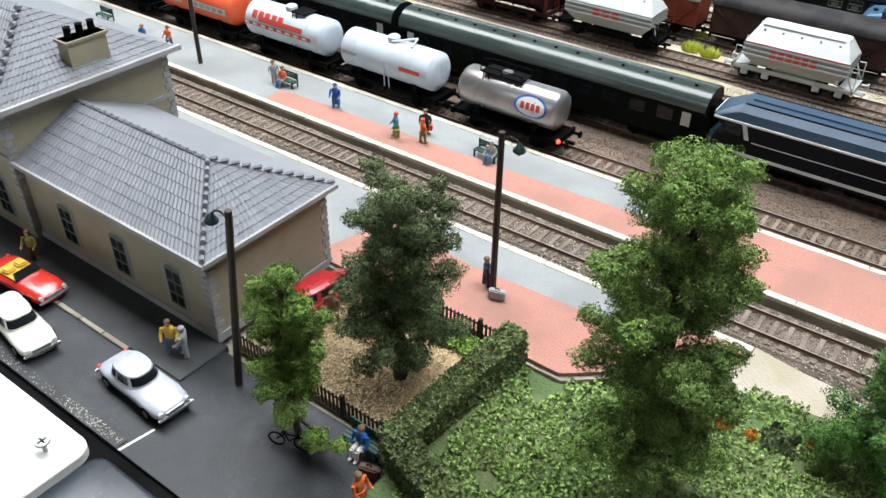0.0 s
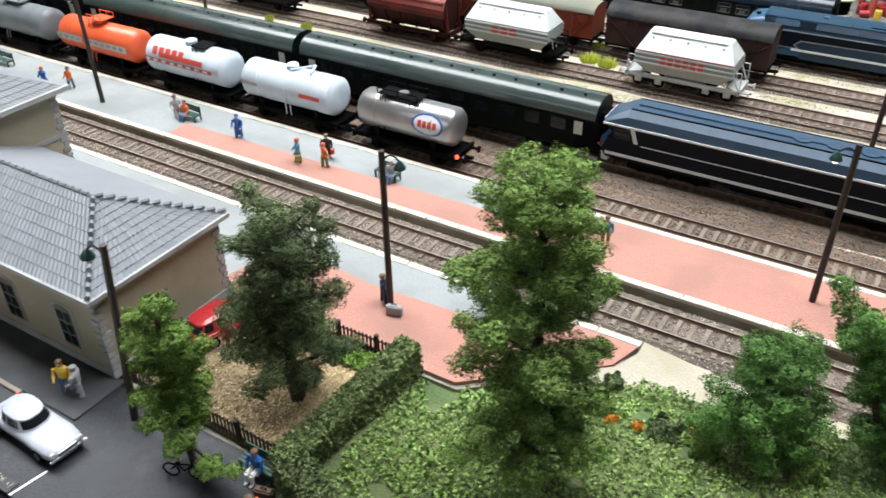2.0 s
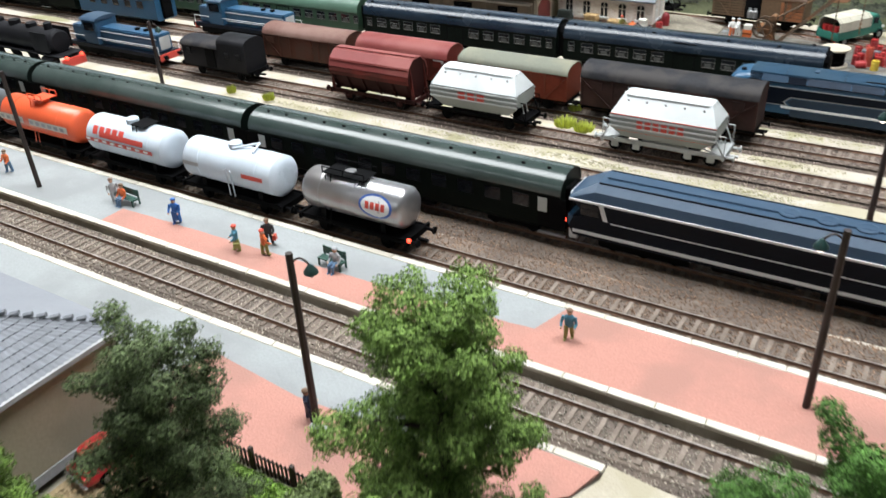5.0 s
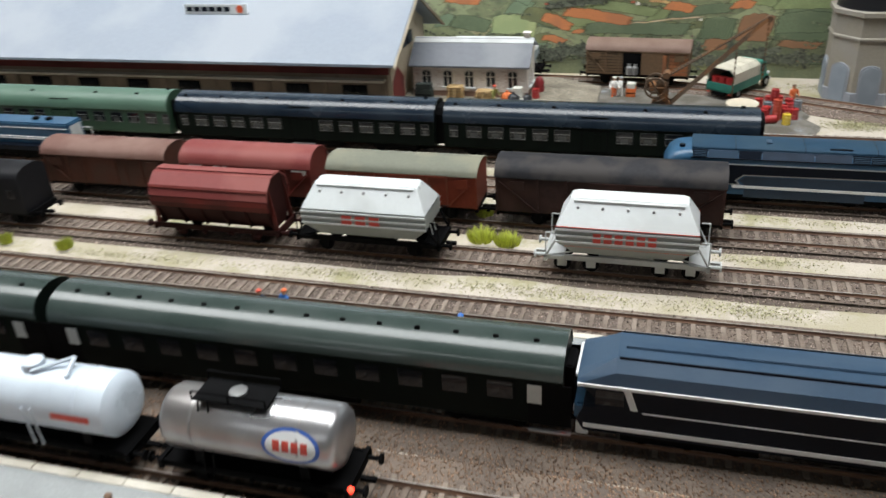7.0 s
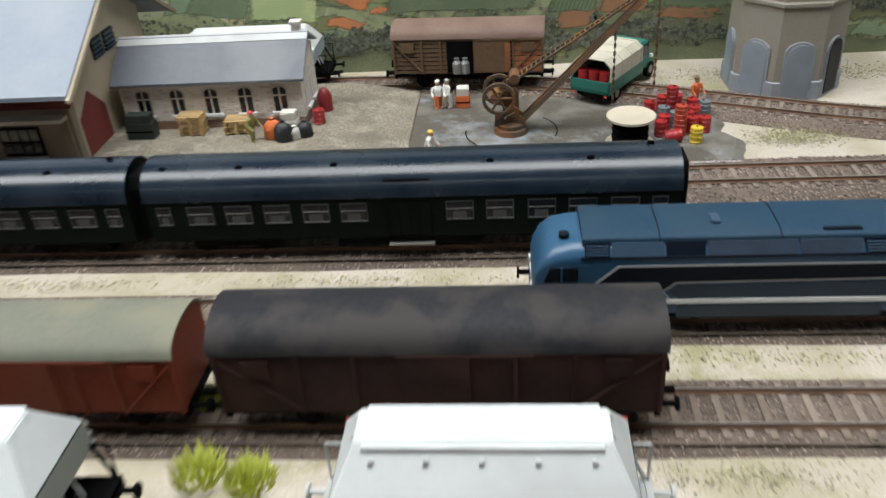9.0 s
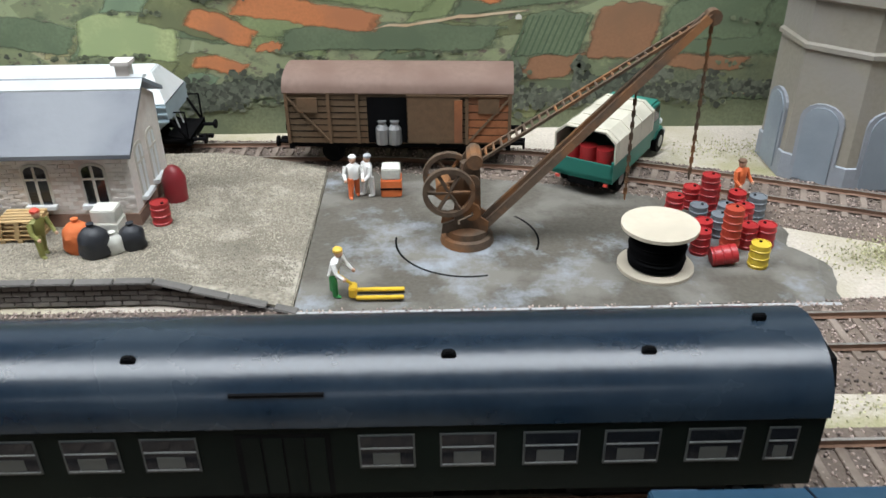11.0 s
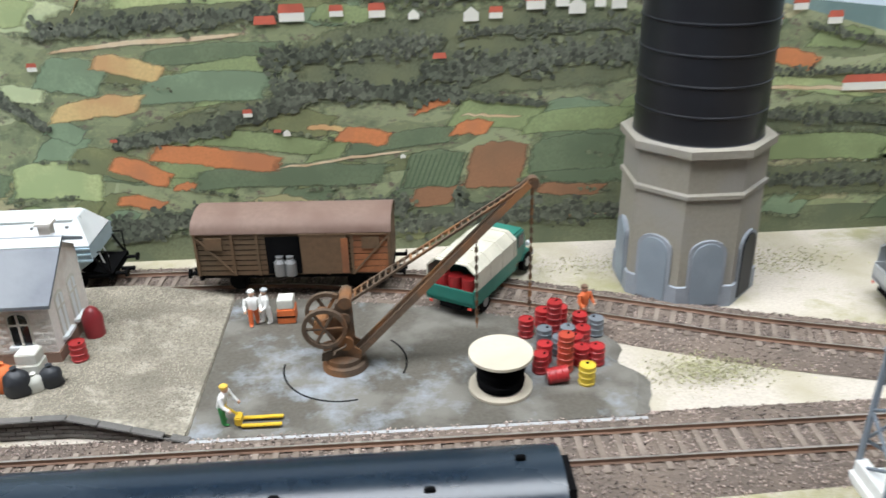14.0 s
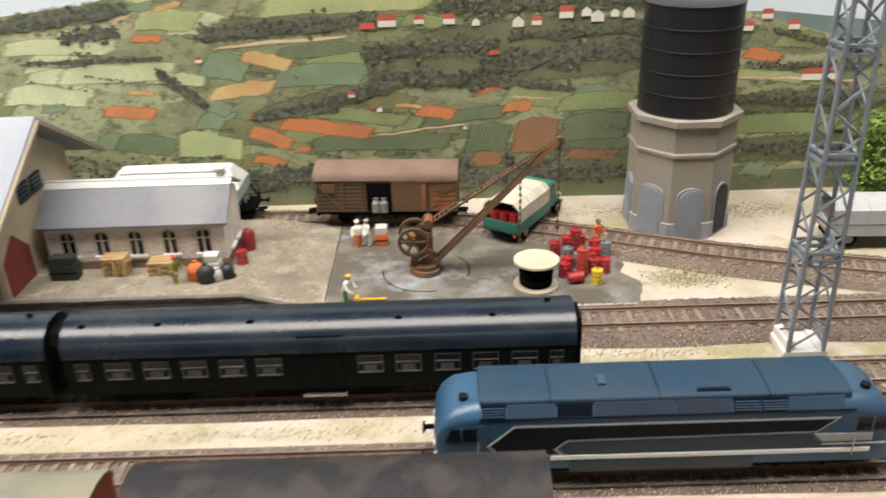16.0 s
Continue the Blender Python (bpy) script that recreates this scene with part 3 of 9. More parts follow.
P_REDMARK = paint("red_marking", (0.60, 0.07, 0.05), 0.5)
P_YELMARK = paint("yellow_marking", (0.70, 0.58, 0.08), 0.5)
P_BLUEMARK = paint("blue_marking", (0.05, 0.13, 0.45), 0.4)
P_TANKBLUE = paint("grey_blue_tank", (0.33, 0.42, 0.50), 0.35, var=0.06)
P_TANKGREY = paint("dark_grey_tank", (0.16, 0.175, 0.185), 0.4, var=0.1)
P_TANKORANGE = paint("orange_tank", (0.72, 0.11, 0.04), 0.35, var=0.06)
P_TANKWHITE = paint("white_tank", (0.56, 0.63, 0.70), 0.32, var=0.06, col2=(0.48, 0.54, 0.60))
P_TANKSILVER = paint("silver_tank", (0.42, 0.42, 0.43), 0.3, metal=0.75, var=0.12, col2=(0.34, 0.32, 0.31))
P_COACHGREEN = paint("dark_coach_green", (0.005, 0.008, 0.0065), 0.45, spec=0.06, var=0.2)
P_COACHROOF = paint("green_grey_roof", (0.036, 0.051, 0.046), 0.2, var=0.1, col2=(0.046, 0.061, 0.056))
P_ROOFDARK = paint("dark_blue_grey_roof", (0.007, 0.0145, 0.025), 0.25, var=0.3, col2=(0.014, 0.023, 0.034))
P_GREENMID = paint("mid_green_coach", (0.030, 0.070, 0.042), 0.45, var=0.12)
P_GREENROOF = paint("soft_green_roof", (0.075, 0.14, 0.10), 0.45, var=0.1)
P_BLUE = paint("loco_mid_blue", (0.020, 0.078, 0.15), 0.38, var=0.25, col2=(0.026, 0.068, 0.125))
P_BLUEROOF = paint("loco_roof_blue", (0.026, 0.055, 0.095), 0.4, var=0.15, col2=(0.034, 0.064, 0.104))
P_MIDROOF = paint("dusty_mid_blue_roof", (0.014, 0.042, 0.075), 0.55, spec=0.2, var=0.2, col2=(0.019, 0.046, 0.074))
P_BLUEDARK = paint("loco_deep_blue", (0.012, 0.032, 0.06), 0.4, var=0.2)
P_GRILLE = paint("grey_blue_grille", (0.026, 0.042, 0.07), 0.5, var=0.3)
P_TRIM = paint("pale_grey_trim", (0.34, 0.36, 0.37), 0.45)
P_NAVY = paint("loco_dark_navy", (0.004, 0.007, 0.014), 0.4, spec=0.15, var=0.2)
P_LOCOWHITE = paint("loco_white_trim", (0.72, 0.74, 0.74), 0.4, var=0.05)
P_CREAM = paint("cream_letter_panel", (0.60, 0.57, 0.50), 0.5)
P_STEEL = paint("bare_steel", (0.35, 0.35, 0.35), 0.35, metal=0.7)
P_REDLAMP = glow("red_tail_lamp", (1.0, 0.06, 0.03), 4.0)
P_WINFRAME = paint("dull_window_frame", (0.055, 0.06, 0.06), 0.5)
P_WINBAR = paint("bright_window_bar", (0.22, 0.23, 0.23), 0.4)
P_WINLIT = paint("pale_window_blind", (0.50, 0.52, 0.50), 0.4)

ME_WHEEL = mesh_of("wheel", Shape().tube((0, -0.07, 0), (0, 0.07, 0), 0.52, 16).tube((0, -0.12, 0), (0, 0.12, 0), 0.16, 8), M_BLACK, smooth=True)


def wheels(t, xs, r=0.52):
    for x in xs:
        for s in (-1, 1):
            piece("wheel", ME_WHEEL, t, (x, s * 0.87, r), 0.0, (r / 0.52, 1, r / 0.52))


def running_gear(t, half, axles, w=1.5, frame_mat=M_BLACK, z=1.0):
    g = Shape().box(-half, half, -w + 0.25, -w + 0.4, z - 0.15, z + 0.2).box(-half, half, w - 0.4, w - 0.25, z - 0.15, z + 0.2)
    g.box(-half, -half + 0.2, -w + 0.1, w - 0.1, z - 0.2, z + 0.25).box(half - 0.2, half, -w + 0.1, w - 0.1, z - 0.2, z + 0.25)
    part("underframe", g, frame_mat, t)
    wheels(t, axles)
    for x in axles:
        for s in (-1, 1):
            part("axle_box", Shape().box(x - 0.28, x + 0.28, s * 1.02 - 0.08, s * 1.02 + 0.08, 0.35, 0.8).box(x - 0.7, x + 0.7, s * 1.06 - 0.05, s * 1.06 + 0.05, 0.78, 0.88), frame_mat, t)
    for e in (-1, 1):
        for s in (-1, 1):
            part("buffer", Shape().tube((e * half, s * 0.98, z), (e * (half + 0.55), s * 0.98, z), 0.11, 8).tube((e * (half + 0.55), s * 0.98, z), (e * (half + 0.65), s * 0.98, z), 0.26, 10), frame_mat, t)
        part("coupling", Shape().box(min(e * half, e * (half + 0.7)), max(e * half, e * (half + 0.7)), -0.12, 0.12, z - 0.35, z - 0.18), frame_mat, t)


def arch(w, z0, rise, n=10, over=0.0):
    """(y, z) points of an arched roof of half width w from the far eave to the near one."""
    return [((w + over) * math.cos(math.pi * k / n), z0 + rise * math.sin(math.pi * k / n) ** 0.85) for k in range(n + 1)]


def covered_wagon(label, x0, x1, y, body, roof, h=2.3, rise=0.85, z0=1.15, doorx=0.0, vents=True, bright_door=None, planks=0, group="wagons in the yard"):
    half = (x1 - x0) / 2 - 0.6
    w = 1.5
    t = thing("covered_wagon", label, "railway wagon", (x0 + x1) / 2, y, RAIL_TOP, group=group)
    part("body", Shape().along([(w, z0), (-w, z0), (-w, z0 + h)] + arch(w, z0 + h, rise)[::-1][1:-1] + [(w, z0 + h)], -half, half), body, t, smooth=True)
    out = arch(w, z0 + h, rise, 12, 0.09)
    inn = [(yy * 0.97, zz - 0.07) for yy, zz in out]
    part("roof", Shape().along(out + inn[::-1], -half - 0.06, half + 0.06), roof, t, smooth=True)
    running_gear(t, half, (-half * 0.62, half * 0.62))
    for s in (-1, 1):
        yo = s * (w + 0.05)
        part("door", Shape().box(doorx - 1.15, doorx + 1.15, yo - 0.05, yo + 0.05, z0 + 0.08, z0 + h - 0.15), bright_door or body, t)
        part("door_rail", Shape().box(doorx - 1.2, doorx + 3.2, yo - 0.07, yo + 0.07, z0 + h - 0.13, z0 + h - 0.05), bright_door or body, t)
        for k in (-1, -0.62, -0.36, 0.36, 0.62, 1):
            xx = k * (half - 0.08)
            part("post", Shape().box(xx - 0.07, xx + 0.07, yo - 0.04, yo + 0.04, z0, z0 + h), body, t)
        for k in (-1, 1):
            a, b = k * half * 0.62, k * (half - 0.1)
            part("brace", Shape().tube((a, yo, z0 + 0.1), (b, yo, z0 + h - 0.2), 0.06, 4), body, t)
            if vents:
                xx = k * half * 0.8
                part("vent_hatch", Shape().box(xx - 0.45, xx + 0.45, yo - 0.05, yo + 0.07, z0 + h * 0.62, z0 + h * 0.9), body, t)
        for j in range(planks):
            zz = z0 + 0.25 + j * (h - 0.3) / planks
            part("plank_gap", Shape().box(-half + 0.1, half - 0.1, s * w - 0.015, s * w + 0.015, zz, zz + 0.03), M_BLACK, t)
    return t


def lettering(parent, x0, x1, y, z0, z1, n, mats, name="lettering_bar"):
    """Plain bars in place of a company's lettering."""
    step = (x1 - x0) / n
    for i in range(n):
        part(name, Shape().box(x0 + i * step, x0 + i * step + step * 0.72, y - 0.015, y + 0.015, z0, z1), mats, parent)


def hopper(label, x0, x1, y, lower, stripes, frame_mat, low_red=False):
    """Grain hopper: sloping ends, ridge roof with hatches, ribbed sides."""
    L = (x1 - x0) / 2 - 0.6
    t = thing("hopper_wagon", label, "railway wagon", (x0 + x1) / 2, y, RAIL_TOP, group="hopper wagons")
    b = L - 0.75
    sec = lambda x, wl, wt, zl, zt: [(x, -wl, zl), (x, wl, zl), (x, wt, zt), (x, -wt, zt)]
    zl, ze, zr = 1.35, 3.3, 4.75
    g = Shape()
    g.add([(-b + 1.0, -1.15, zl), (b - 1.0, -1.15, zl), (b - 1.0, 1.15, zl), (-b + 1.0, 1.15, zl), (-b, -1.68, ze - 1.0), (b, -1.68, ze - 1.0), (b, 1.68, ze - 1.0), (-b, 1.68, ze - 1.0),
           (-b, -1.68, ze), (b, -1.68, ze), (b, 1.68, ze), (-b, 1.68, ze)],
          [(3, 2, 1, 0), (0, 1, 5, 4), (1, 2, 6, 5), (2, 3, 7, 6), (3, 0, 4, 7), (4, 5, 9, 8), (5, 6, 10, 9), (6, 7, 11, 10), (7, 4, 8, 11)])
    part("body", g, lower, t)
    g = Shape().add([(-b, -1.7, ze), (b, -1.7, ze), (b, 1.7, ze), (-b, 1.7, ze), (-b + 0.75, -0.62, zr), (b - 0.75, -0.62, zr), (b - 0.75, 0.62, zr), (-b + 0.75, 0.62, zr)],
                    [(0, 1, 5, 4), (1, 2, 6, 5), (2, 3, 7, 6), (3, 0, 4, 7), (4, 5, 6, 7), (3, 2, 1, 0)])
    part("roof", g, P_HOPWHITE, t, bevel=0.05)
    for s in (-1, 1):
        for k, zz in enumerate((ze - 0.16, ze - 0.55, ze - 0.95)):
            part("rib", Shape().box(-b - 0.02, b + 0.02, s * 1.7 - 0.05, s * 1.7 + 0.05, zz - 0.05, zz + 0.06), stripes, t)
        part("roof_walk", Shape().box(-b + 0.95, b - 0.95, s * 0.75 - 0.06, s * 0.75 + 0.06, zr - 0.2, zr - 0.06), P_HOPWHITE, t)
        for k in range(5):
            xx = -b + 1.2 + k * (2 * b - 2.4) / 4
            part("hatch_clip", Shape().box(xx - 0.07, xx + 0.07, s * 0.95 - 0.08, s * 0.95 + 0.08, zr - 0.52, zr - 0.36), M_QUOIN, t)
        if low_red:
            part("red_stripe", Shape().box(-b + 0.5, b - 0.5, s * 1.45 - 0.05, s * 1.45 + 0.03, 1.95, 2.1), P_REDMARK, t)
            part("thin_red_line", Shape().box(-b, b, s * 1.705 - 0.02, s * 1.705 + 0.02, ze + 0.0, ze + 0.06), P_REDMARK, t)
    lettering(t, -1.9 if low_red else -1.4, 1.9 if low_red else 1.4, -1.73, ze - 0.88, ze - 0.28, 6 if low_red else 3, P_REDMARK)
    part("lettering_bar", Shape().box(-1.9 if low_red else -1.4, 1.8 if low_red else 1.2, -1.742, -1.712, ze - 0.6, ze - 0.52), P_REDMARK, t)
    for e in (-1, 1):
        for s in (-1, 1):
            part("end_strut", Shape().tube((e * (b + 0.0), s * 1.5, ze - 0.9), (e * (L - 0.1), s * 1.3, 1.1), 0.07, 6).tube((e * (b - 0.9), s * 1.1, 1.4), (e * (L - 0.1), s * 1.3, 1.1), 0.06, 6), frame_mat, t)
            part("end_rail", Shape().path([(e * (L - 0.1), s * 1.3, 1.1), (e * (L - 0.1), s * 1.3, 2.7), (e * (L - 0.6), s * 1.3, 2.7)], 0.045, 5), frame_mat, t)
        part("end_platform", Shape().box(min(e * L, e * (L - 1.2)), max(e * L, e * (L - 1.2)), -1.4, 1.4, 1.05, 1.18), frame_mat, t)
        part("ladder", Shape().tube((e * (b + 0.03), -0.35, 1.4), (e * (b - 0.7), -0.35, zr), 0.04, 5).tube((e * (b + 0.03), 0.35, 1.4), (e * (b - 0.7), 0.35, zr), 0.04, 5), P_HOPWHITE, t)
    running_gear(t, L, (-L * 0.78, -L * 0.42, L * 0.42, L * 0.78) if low_red else (-L * 0.62, L * 0.62), frame_mat=frame_mat)
    part("discharge_chute", Shape().rings([sec(-1.6, 0.5, 1.0, 0.55, 1.4), sec(1.6, 0.5, 1.0, 0.55, 1.4)]), frame_mat, t)
    return t


def red_hopper(label, x0, x1, y):
    L = (x1 - x0) / 2 - 0.6
    t = thing("hopper_wagon", label, "railway wagon", (x0 + x1) / 2, y, RAIL_TOP, group="hopper wagons")
    b = L - 0.4
    prof = [(0.7, 1.2), (-0.7, 1.2), (-1.5, 2.75), (-1.58, 3.3), (-1.35, 4.15), (-0.6, 4.75), (0.6, 4.75), (1.35, 4.15), (1.58, 3.3), (1.5, 2.75)]
    part("body", Shape().along(prof, -b, b), P_REDDARK, t)
    roof = [(-1.66, 3.5), (-1.42, 4.2), (-0.64, 4.83), (0.64, 4.83), (1.42, 4.2), (1.66, 3.5)]
    part("roof", Shape().along(roof + [(yy * 0.96, zz - 0.08) for yy, zz in roof[::-1]], -b - 0.08, b + 0.08), P_REDROOF, t)
    for s in (-1, 1):
        part("side_flap", Shape().along([(s * 1.62, 3.5), (s * 1.72, 3.1), (s * 1.66, 2.72), (s * 1.56, 2.72), (s * 1.6, 3.1), (s * 1.52, 3.5)][::-s], -b - 0.05, b + 0.05), P_REDBODY, t)
        part("roof_seam", Shape().box(-b, b, s * 1.5 - 0.04, s * 1.5 + 0.04, 4.02, 4.08), P_REDBODY, t)
        for e in (-1, 1):
            part("end_plate", Shape().across([(e * b, 1.2), (e * (b + 0.35), 1.2), (e * (b + 0.12), 3.4), (e * b, 4.2)][::-e], s * 1.1 - 0.06, s * 1.1 + 0.06), P_REDBODY, t)
        for k in range(6):
            xx = -b + 0.2 + k * (2 * b - 0.4) / 5
            part("side_rib", Shape().rings([[(xx - 0.07, s * 0.72, 1.2), (xx + 0.07, s * 0.72, 1.2), (xx + 0.07, s * 0.95, 1.2), (xx - 0.07, s * 0.95, 1.2)],
                                            [(xx - 0.07, s * 1.48, 2.74), (xx + 0.07, s * 1.48, 2.74), (xx + 0.07, s * 1.6, 2.74), (xx - 0.07, s * 1.6, 2.74)]]), P_REDDARK, t)
        for k in range(4):
            xx = -b * 0.7 + k * b * 0.47
            part("chute_valve", Shape().tube((xx, s * 0.9, 0.95), (xx, s * 1.25, 0.7), 0.22, 8), P_REDDARK, t)
    part("roof_walk", Shape().box(-b, b, -0.3, 0.3, 4.88, 4.94), P_REDROOF, t)
    running_gear(t, L, (-L * 0.6, L * 0.6), frame_mat=P_REDDARK)
    return t


GOODS_X, COACHES_X = -2.0, 18.5  # where the two trains stand


def tank_wagon(label, x0, x1, y, paint_, r=1.42, zc=2.85, deck=True):
    L = (x1 - x0) / 2 - 0.55
    t = thing("tank_wagon", label, "tank wagon", (x0 + x1) / 2 + GOODS_X, y, RAIL_TOP, group="tank wagons in the goods train")
    b = L - 0.35
    part("tank", Shape().barrel([(-b - 0.0, 0.5), (-b + 0.02, 0.95), (-b + 0.14, 1.25), (-b + 0.4, r), (b - 0.4, r), (b - 0.14, 1.25), (b - 0.02, 0.95), (b, 0.5)], 28, 0, zc), paint_, t, smooth=True)
    for e in (-1, 1):
        xx = e * b * 0.6
        part("saddle", Shape().box(xx - 0.2, xx + 0.2, -1.1, 1.1, 1.1, zc - r * 0.62), M_BLACK, t)
        part("tank_band", Shape().barrel([(xx - 0.06, r + 0.02), (xx + 0.06, r + 0.02)], 28, 0, zc), paint_, t, smooth=True)
    if deck:
        part("dome", Shape().lathe([(0.5, zc + r - 0.15), (0.5, zc + r + 0.28), (0.4, zc + r + 0.36), (0.02, zc + r + 0.38)], 14), paint_, t, smooth=True)
    running_gear(t, L, (-L * 0.58, L * 0.58))
    part("deck_plate", Shape().box(-L, L, -1.25, 1.25, 1.06, 1.14), M_BLACK, t)
    part("valve", Shape().tube((0, 0, 1.5), (0, 0, 0.8), 0.25, 8).tube((0, -1.3, 0.85), (0, 1.3, 0.85), 0.12, 8), M_BLACK, t)
    return t, b, zc, r


def catwalk(t, x0, x1, z, mats, rail=True):
    part("walkway", Shape().box(x0, x1, -0.75, 0.75, z, z + 0.07), mats, t)
    if rail:
        g = Shape()
        for s in (-1, 1):
            g.path([(x0, s * 0.72, z), (x0, s * 0.72, z + 0.45), (x1, s * 0.72, z + 0.45), (x1, s * 0.72, z)], 0.045, 5)
            g.tube(((x0 + x1) / 2, s * 0.72, z), ((x0 + x1) / 2, s * 0.72, z + 0.45), 0.04, 5)
        part("handrail", g, mats, t)
    part("ladder", Shape().tube((x0 + 0.3, -0.8, z), (x0 + 0.3, -1.35, 1.1), 0.045, 5).tube((x0 + 0.75, -0.8, z), (x0 + 0.75, -1.35, 1.1), 0.045, 5), mats, t)


def curved_patch(t, xa, xb, a0, a1, r, zc, mats, name="band", n=8):
    """A thin plate lying on the tank's side between two angles (degrees from the near side's level)."""
    rows = []
    for k in range(n + 1):
        a = radians(a0 + (a1 - a0) * k / n)
        rows.append([(xa, -(r + 0.03) * math.cos(a), zc + (r + 0.03) * math.sin(a)), (xb, -(r + 0.03) * math.cos(a), zc + (r + 0.03) * math.sin(a))])
    g = Shape().add([p for q in rows for p in q], [(2 * k, 2 * k + 1, 2 * k + 3, 2 * k + 2) for k in range(n)])
    return part(name, g, mats, t, smooth=True)


def disc_patch(t, xc, ac, rx, ra, r, zc, mats, name="emblem", lift=0.03, n=20):
    vs = [(xc, ac)] + [(xc + rx * math.cos(2 * math.pi * k / n), ac + ra * math.sin(2 * math.pi * k / n)) for k in range(n)]
    pts = [(x, -(r + lift) * math.cos(radians(a)), zc + (r + lift) * math.sin(radians(a))) for x, a in vs]
    part(name, Shape().add(pts, [(0, 1 + k, 1 + (k + 1) % n) for k in range(n)]), mats, t)


# ---- goods train on the first through track ----
t, b, zc, r = tank_wagon("silver tank wagon with black walkway and blue oval emblem", 2.9, 12.9, Y2, P_TANKSILVER, deck=False)
catwalk(t, -2.4, 1.0, zc + r + 0.1, M_BLACK)
part("dome", Shape().lathe([(0.4, zc + r - 0.1), (0.4, zc + r + 0.3), (0.02, zc + r + 0.35)], 12, (-0.6, 0)), P_STEEL, t, smooth=True)
disc_patch(t, 2.2, 14, 1.3, 33, r, zc, P_BLUEMARK, "oval_ring")
disc_patch(t, 2.2, 14, 1.12, 27, r, zc, P_LOCOWHITE, "oval_field", 0.045)
for k in range(4):
    curved_patch(t, 1.42 + k * 0.41, 1.42 + k * 0.41 + 0.3, 5, 24, r + 0.03, zc, P_REDMARK, "lettering_bar")
part("tail_lamp", Shape().ball((4.5, -1.2, 1.2), 0.16), P_REDLAMP, t, "glowing red tail lamp")
t, b, zc, r = tank_wagon("white tank wagon with a small red mark", -8.5, 2.5, Y2, P_TANKWHITE, 1.5, 2.9)
part("manway", Shape().path([(0.2, -0.5, zc + r + 0.05), (1.9, 0.5, zc + r + 0.35), (2.1, -0.5, zc + r + 0.05)], 0.1, 6), P_TANKWHITE, t)
curved_patch(t, 1.6, 3.6, -2, 10, r, zc, P_REDMARK, "lettering_bar")
curved_patch(t, -4.2, -2.6, -2, 9, r, zc, M_QUOIN, "data_panel")
part("ladder", Shape().tube((0.1, -r, zc + 0.3), (0.1, -1.4, 1.1), 0.05, 5).tube((0.55, -r, zc + 0.3), (0.55, -1.4, 1.1), 0.05, 5), P_TANKWHITE, t)
t, b, zc, r = tank_wagon("white tank wagon with red lettering bars", -19.4, -8.4, Y2, P_TANKWHITE, 1.5, 2.9)
for k in range(5):
    curved_patch(t, -3.4 + k * 0.75, -2.85 + k * 0.75, 18, 44, r, zc, P_REDMARK, "lettering_bar")
curved_patch(t, -2.6, 2.4, 12, 28, r, zc, P_REDMARK, "red_band")
curved_patch(t, -4.4, 3.4, -6, 6, r, zc, P_REDMARK, "red_band")
for k in range(8):
    curved_patch(t, -4.2 + k * 0.95, -3.7 + k * 0.95, -3, 4, r + 0.02, zc, P_LOCOWHITE, "lettering_bar")
catwalk(t, 0.6, 2.2, zc + r + 0.08, M_BLACK, False)
t, b, zc, r = tank_wagon("orange-red tank wagon with a pale lettering band", -30.9, -19.2, Y2, P_TANKORANGE, 1.45, 2.9)
curved_patch(t, -4.7, -1.4, -10, 12, r, zc, P_CREAM, "pale_band")
curved_patch(t, -0.6, 4.4, -10, 12, r, zc, P_CREAM, "pale_band")
for k in range(11):
    if k != 4:
        curved_patch(t, -4.5 + k * 0.8, -4.0 + k * 0.8, -5, 7, r + 0.02, zc, M_QUOIN, "lettering_bar")
catwalk(t, -0.9, 0.9, zc + r + 0.35, P_TANKORANGE)
t, b, zc, r = tank_wagon("dark grey tank wagon with a large dome", -42.6, -31.0, Y2, P_TANKGREY, 1.5, 2.9)
catwalk(t, -1.6, 1.2, zc + r + 0.2, P_TANKGREY)
curved_patch(t, -3.4, -1.6, 8, 22, r, zc, P_YELMARK, "lettering_bar")
t, b, zc, r = tank_wagon("grey-blue tank wagon with a round target emblem", -54.4, -42.8, Y2, P_TANKBLUE, 1.5, 2.9)
for k, (rr, mm) in enumerate(((1.15, P_REDMARK), (0.85, P_LOCOWHITE), (0.45, P_BLUEMARK))):
    part("target_ring", Shape().tube((b, 0, zc), (b + 0.02 + 0.02 * k, 0, zc), rr, 24), mm, t)
for k in range(6):
    curved_patch(t, -3.8 + k * 1.0, -3.1 + k * 1.0, 0, 14, r, zc, P_BLUEMARK, "lettering_bar")
xw = -54.6 + GOODS_X
for lab, length, bb, rf in (("red-brown covered wagon with a dull arched roof", 13.6, P_BROWN, P_BROWNROOF), ("brown covered wagon with a yellowish dusty roof", 14.6, P_BROWN, P_GREYROOF),
                            ("dark brown covered wagon", 13.2, P_BROWN, P_BROWNROOF), ("weathered brown covered wagon", 13.2, P_DARKWAG, P_BROWNROOF)):
    covered_wagon(lab, xw - length, xw, Y2, bb, rf, h=2.5, group="covered wagons in the goods train")
    xw -= length

# ---- wagons standing in the yard ----
hopper("white grain hopper wagon with pale grey ribs and red lettering bars", -2.2, 8.9, YE, P_HOPGREY, P_HOPWHITE, M_BLACK)
hopper("white grain hopper wagon with a red stripe on light grey bogies", 14.3, 25.2, YE, P_HOPGREY, P_HOPWHITE, P_LIGHTGREY, True)
red_hopper("dark red hopper wagon with a rounded pinkish roof", -13.0, -2.3, YE)
covered_wagon("long black-brown weathered covered wagon with a sooty roof", 10.1, 26.0, YF, P_DARKWAG, P_SOOT, h=2.5, rise=1.05)
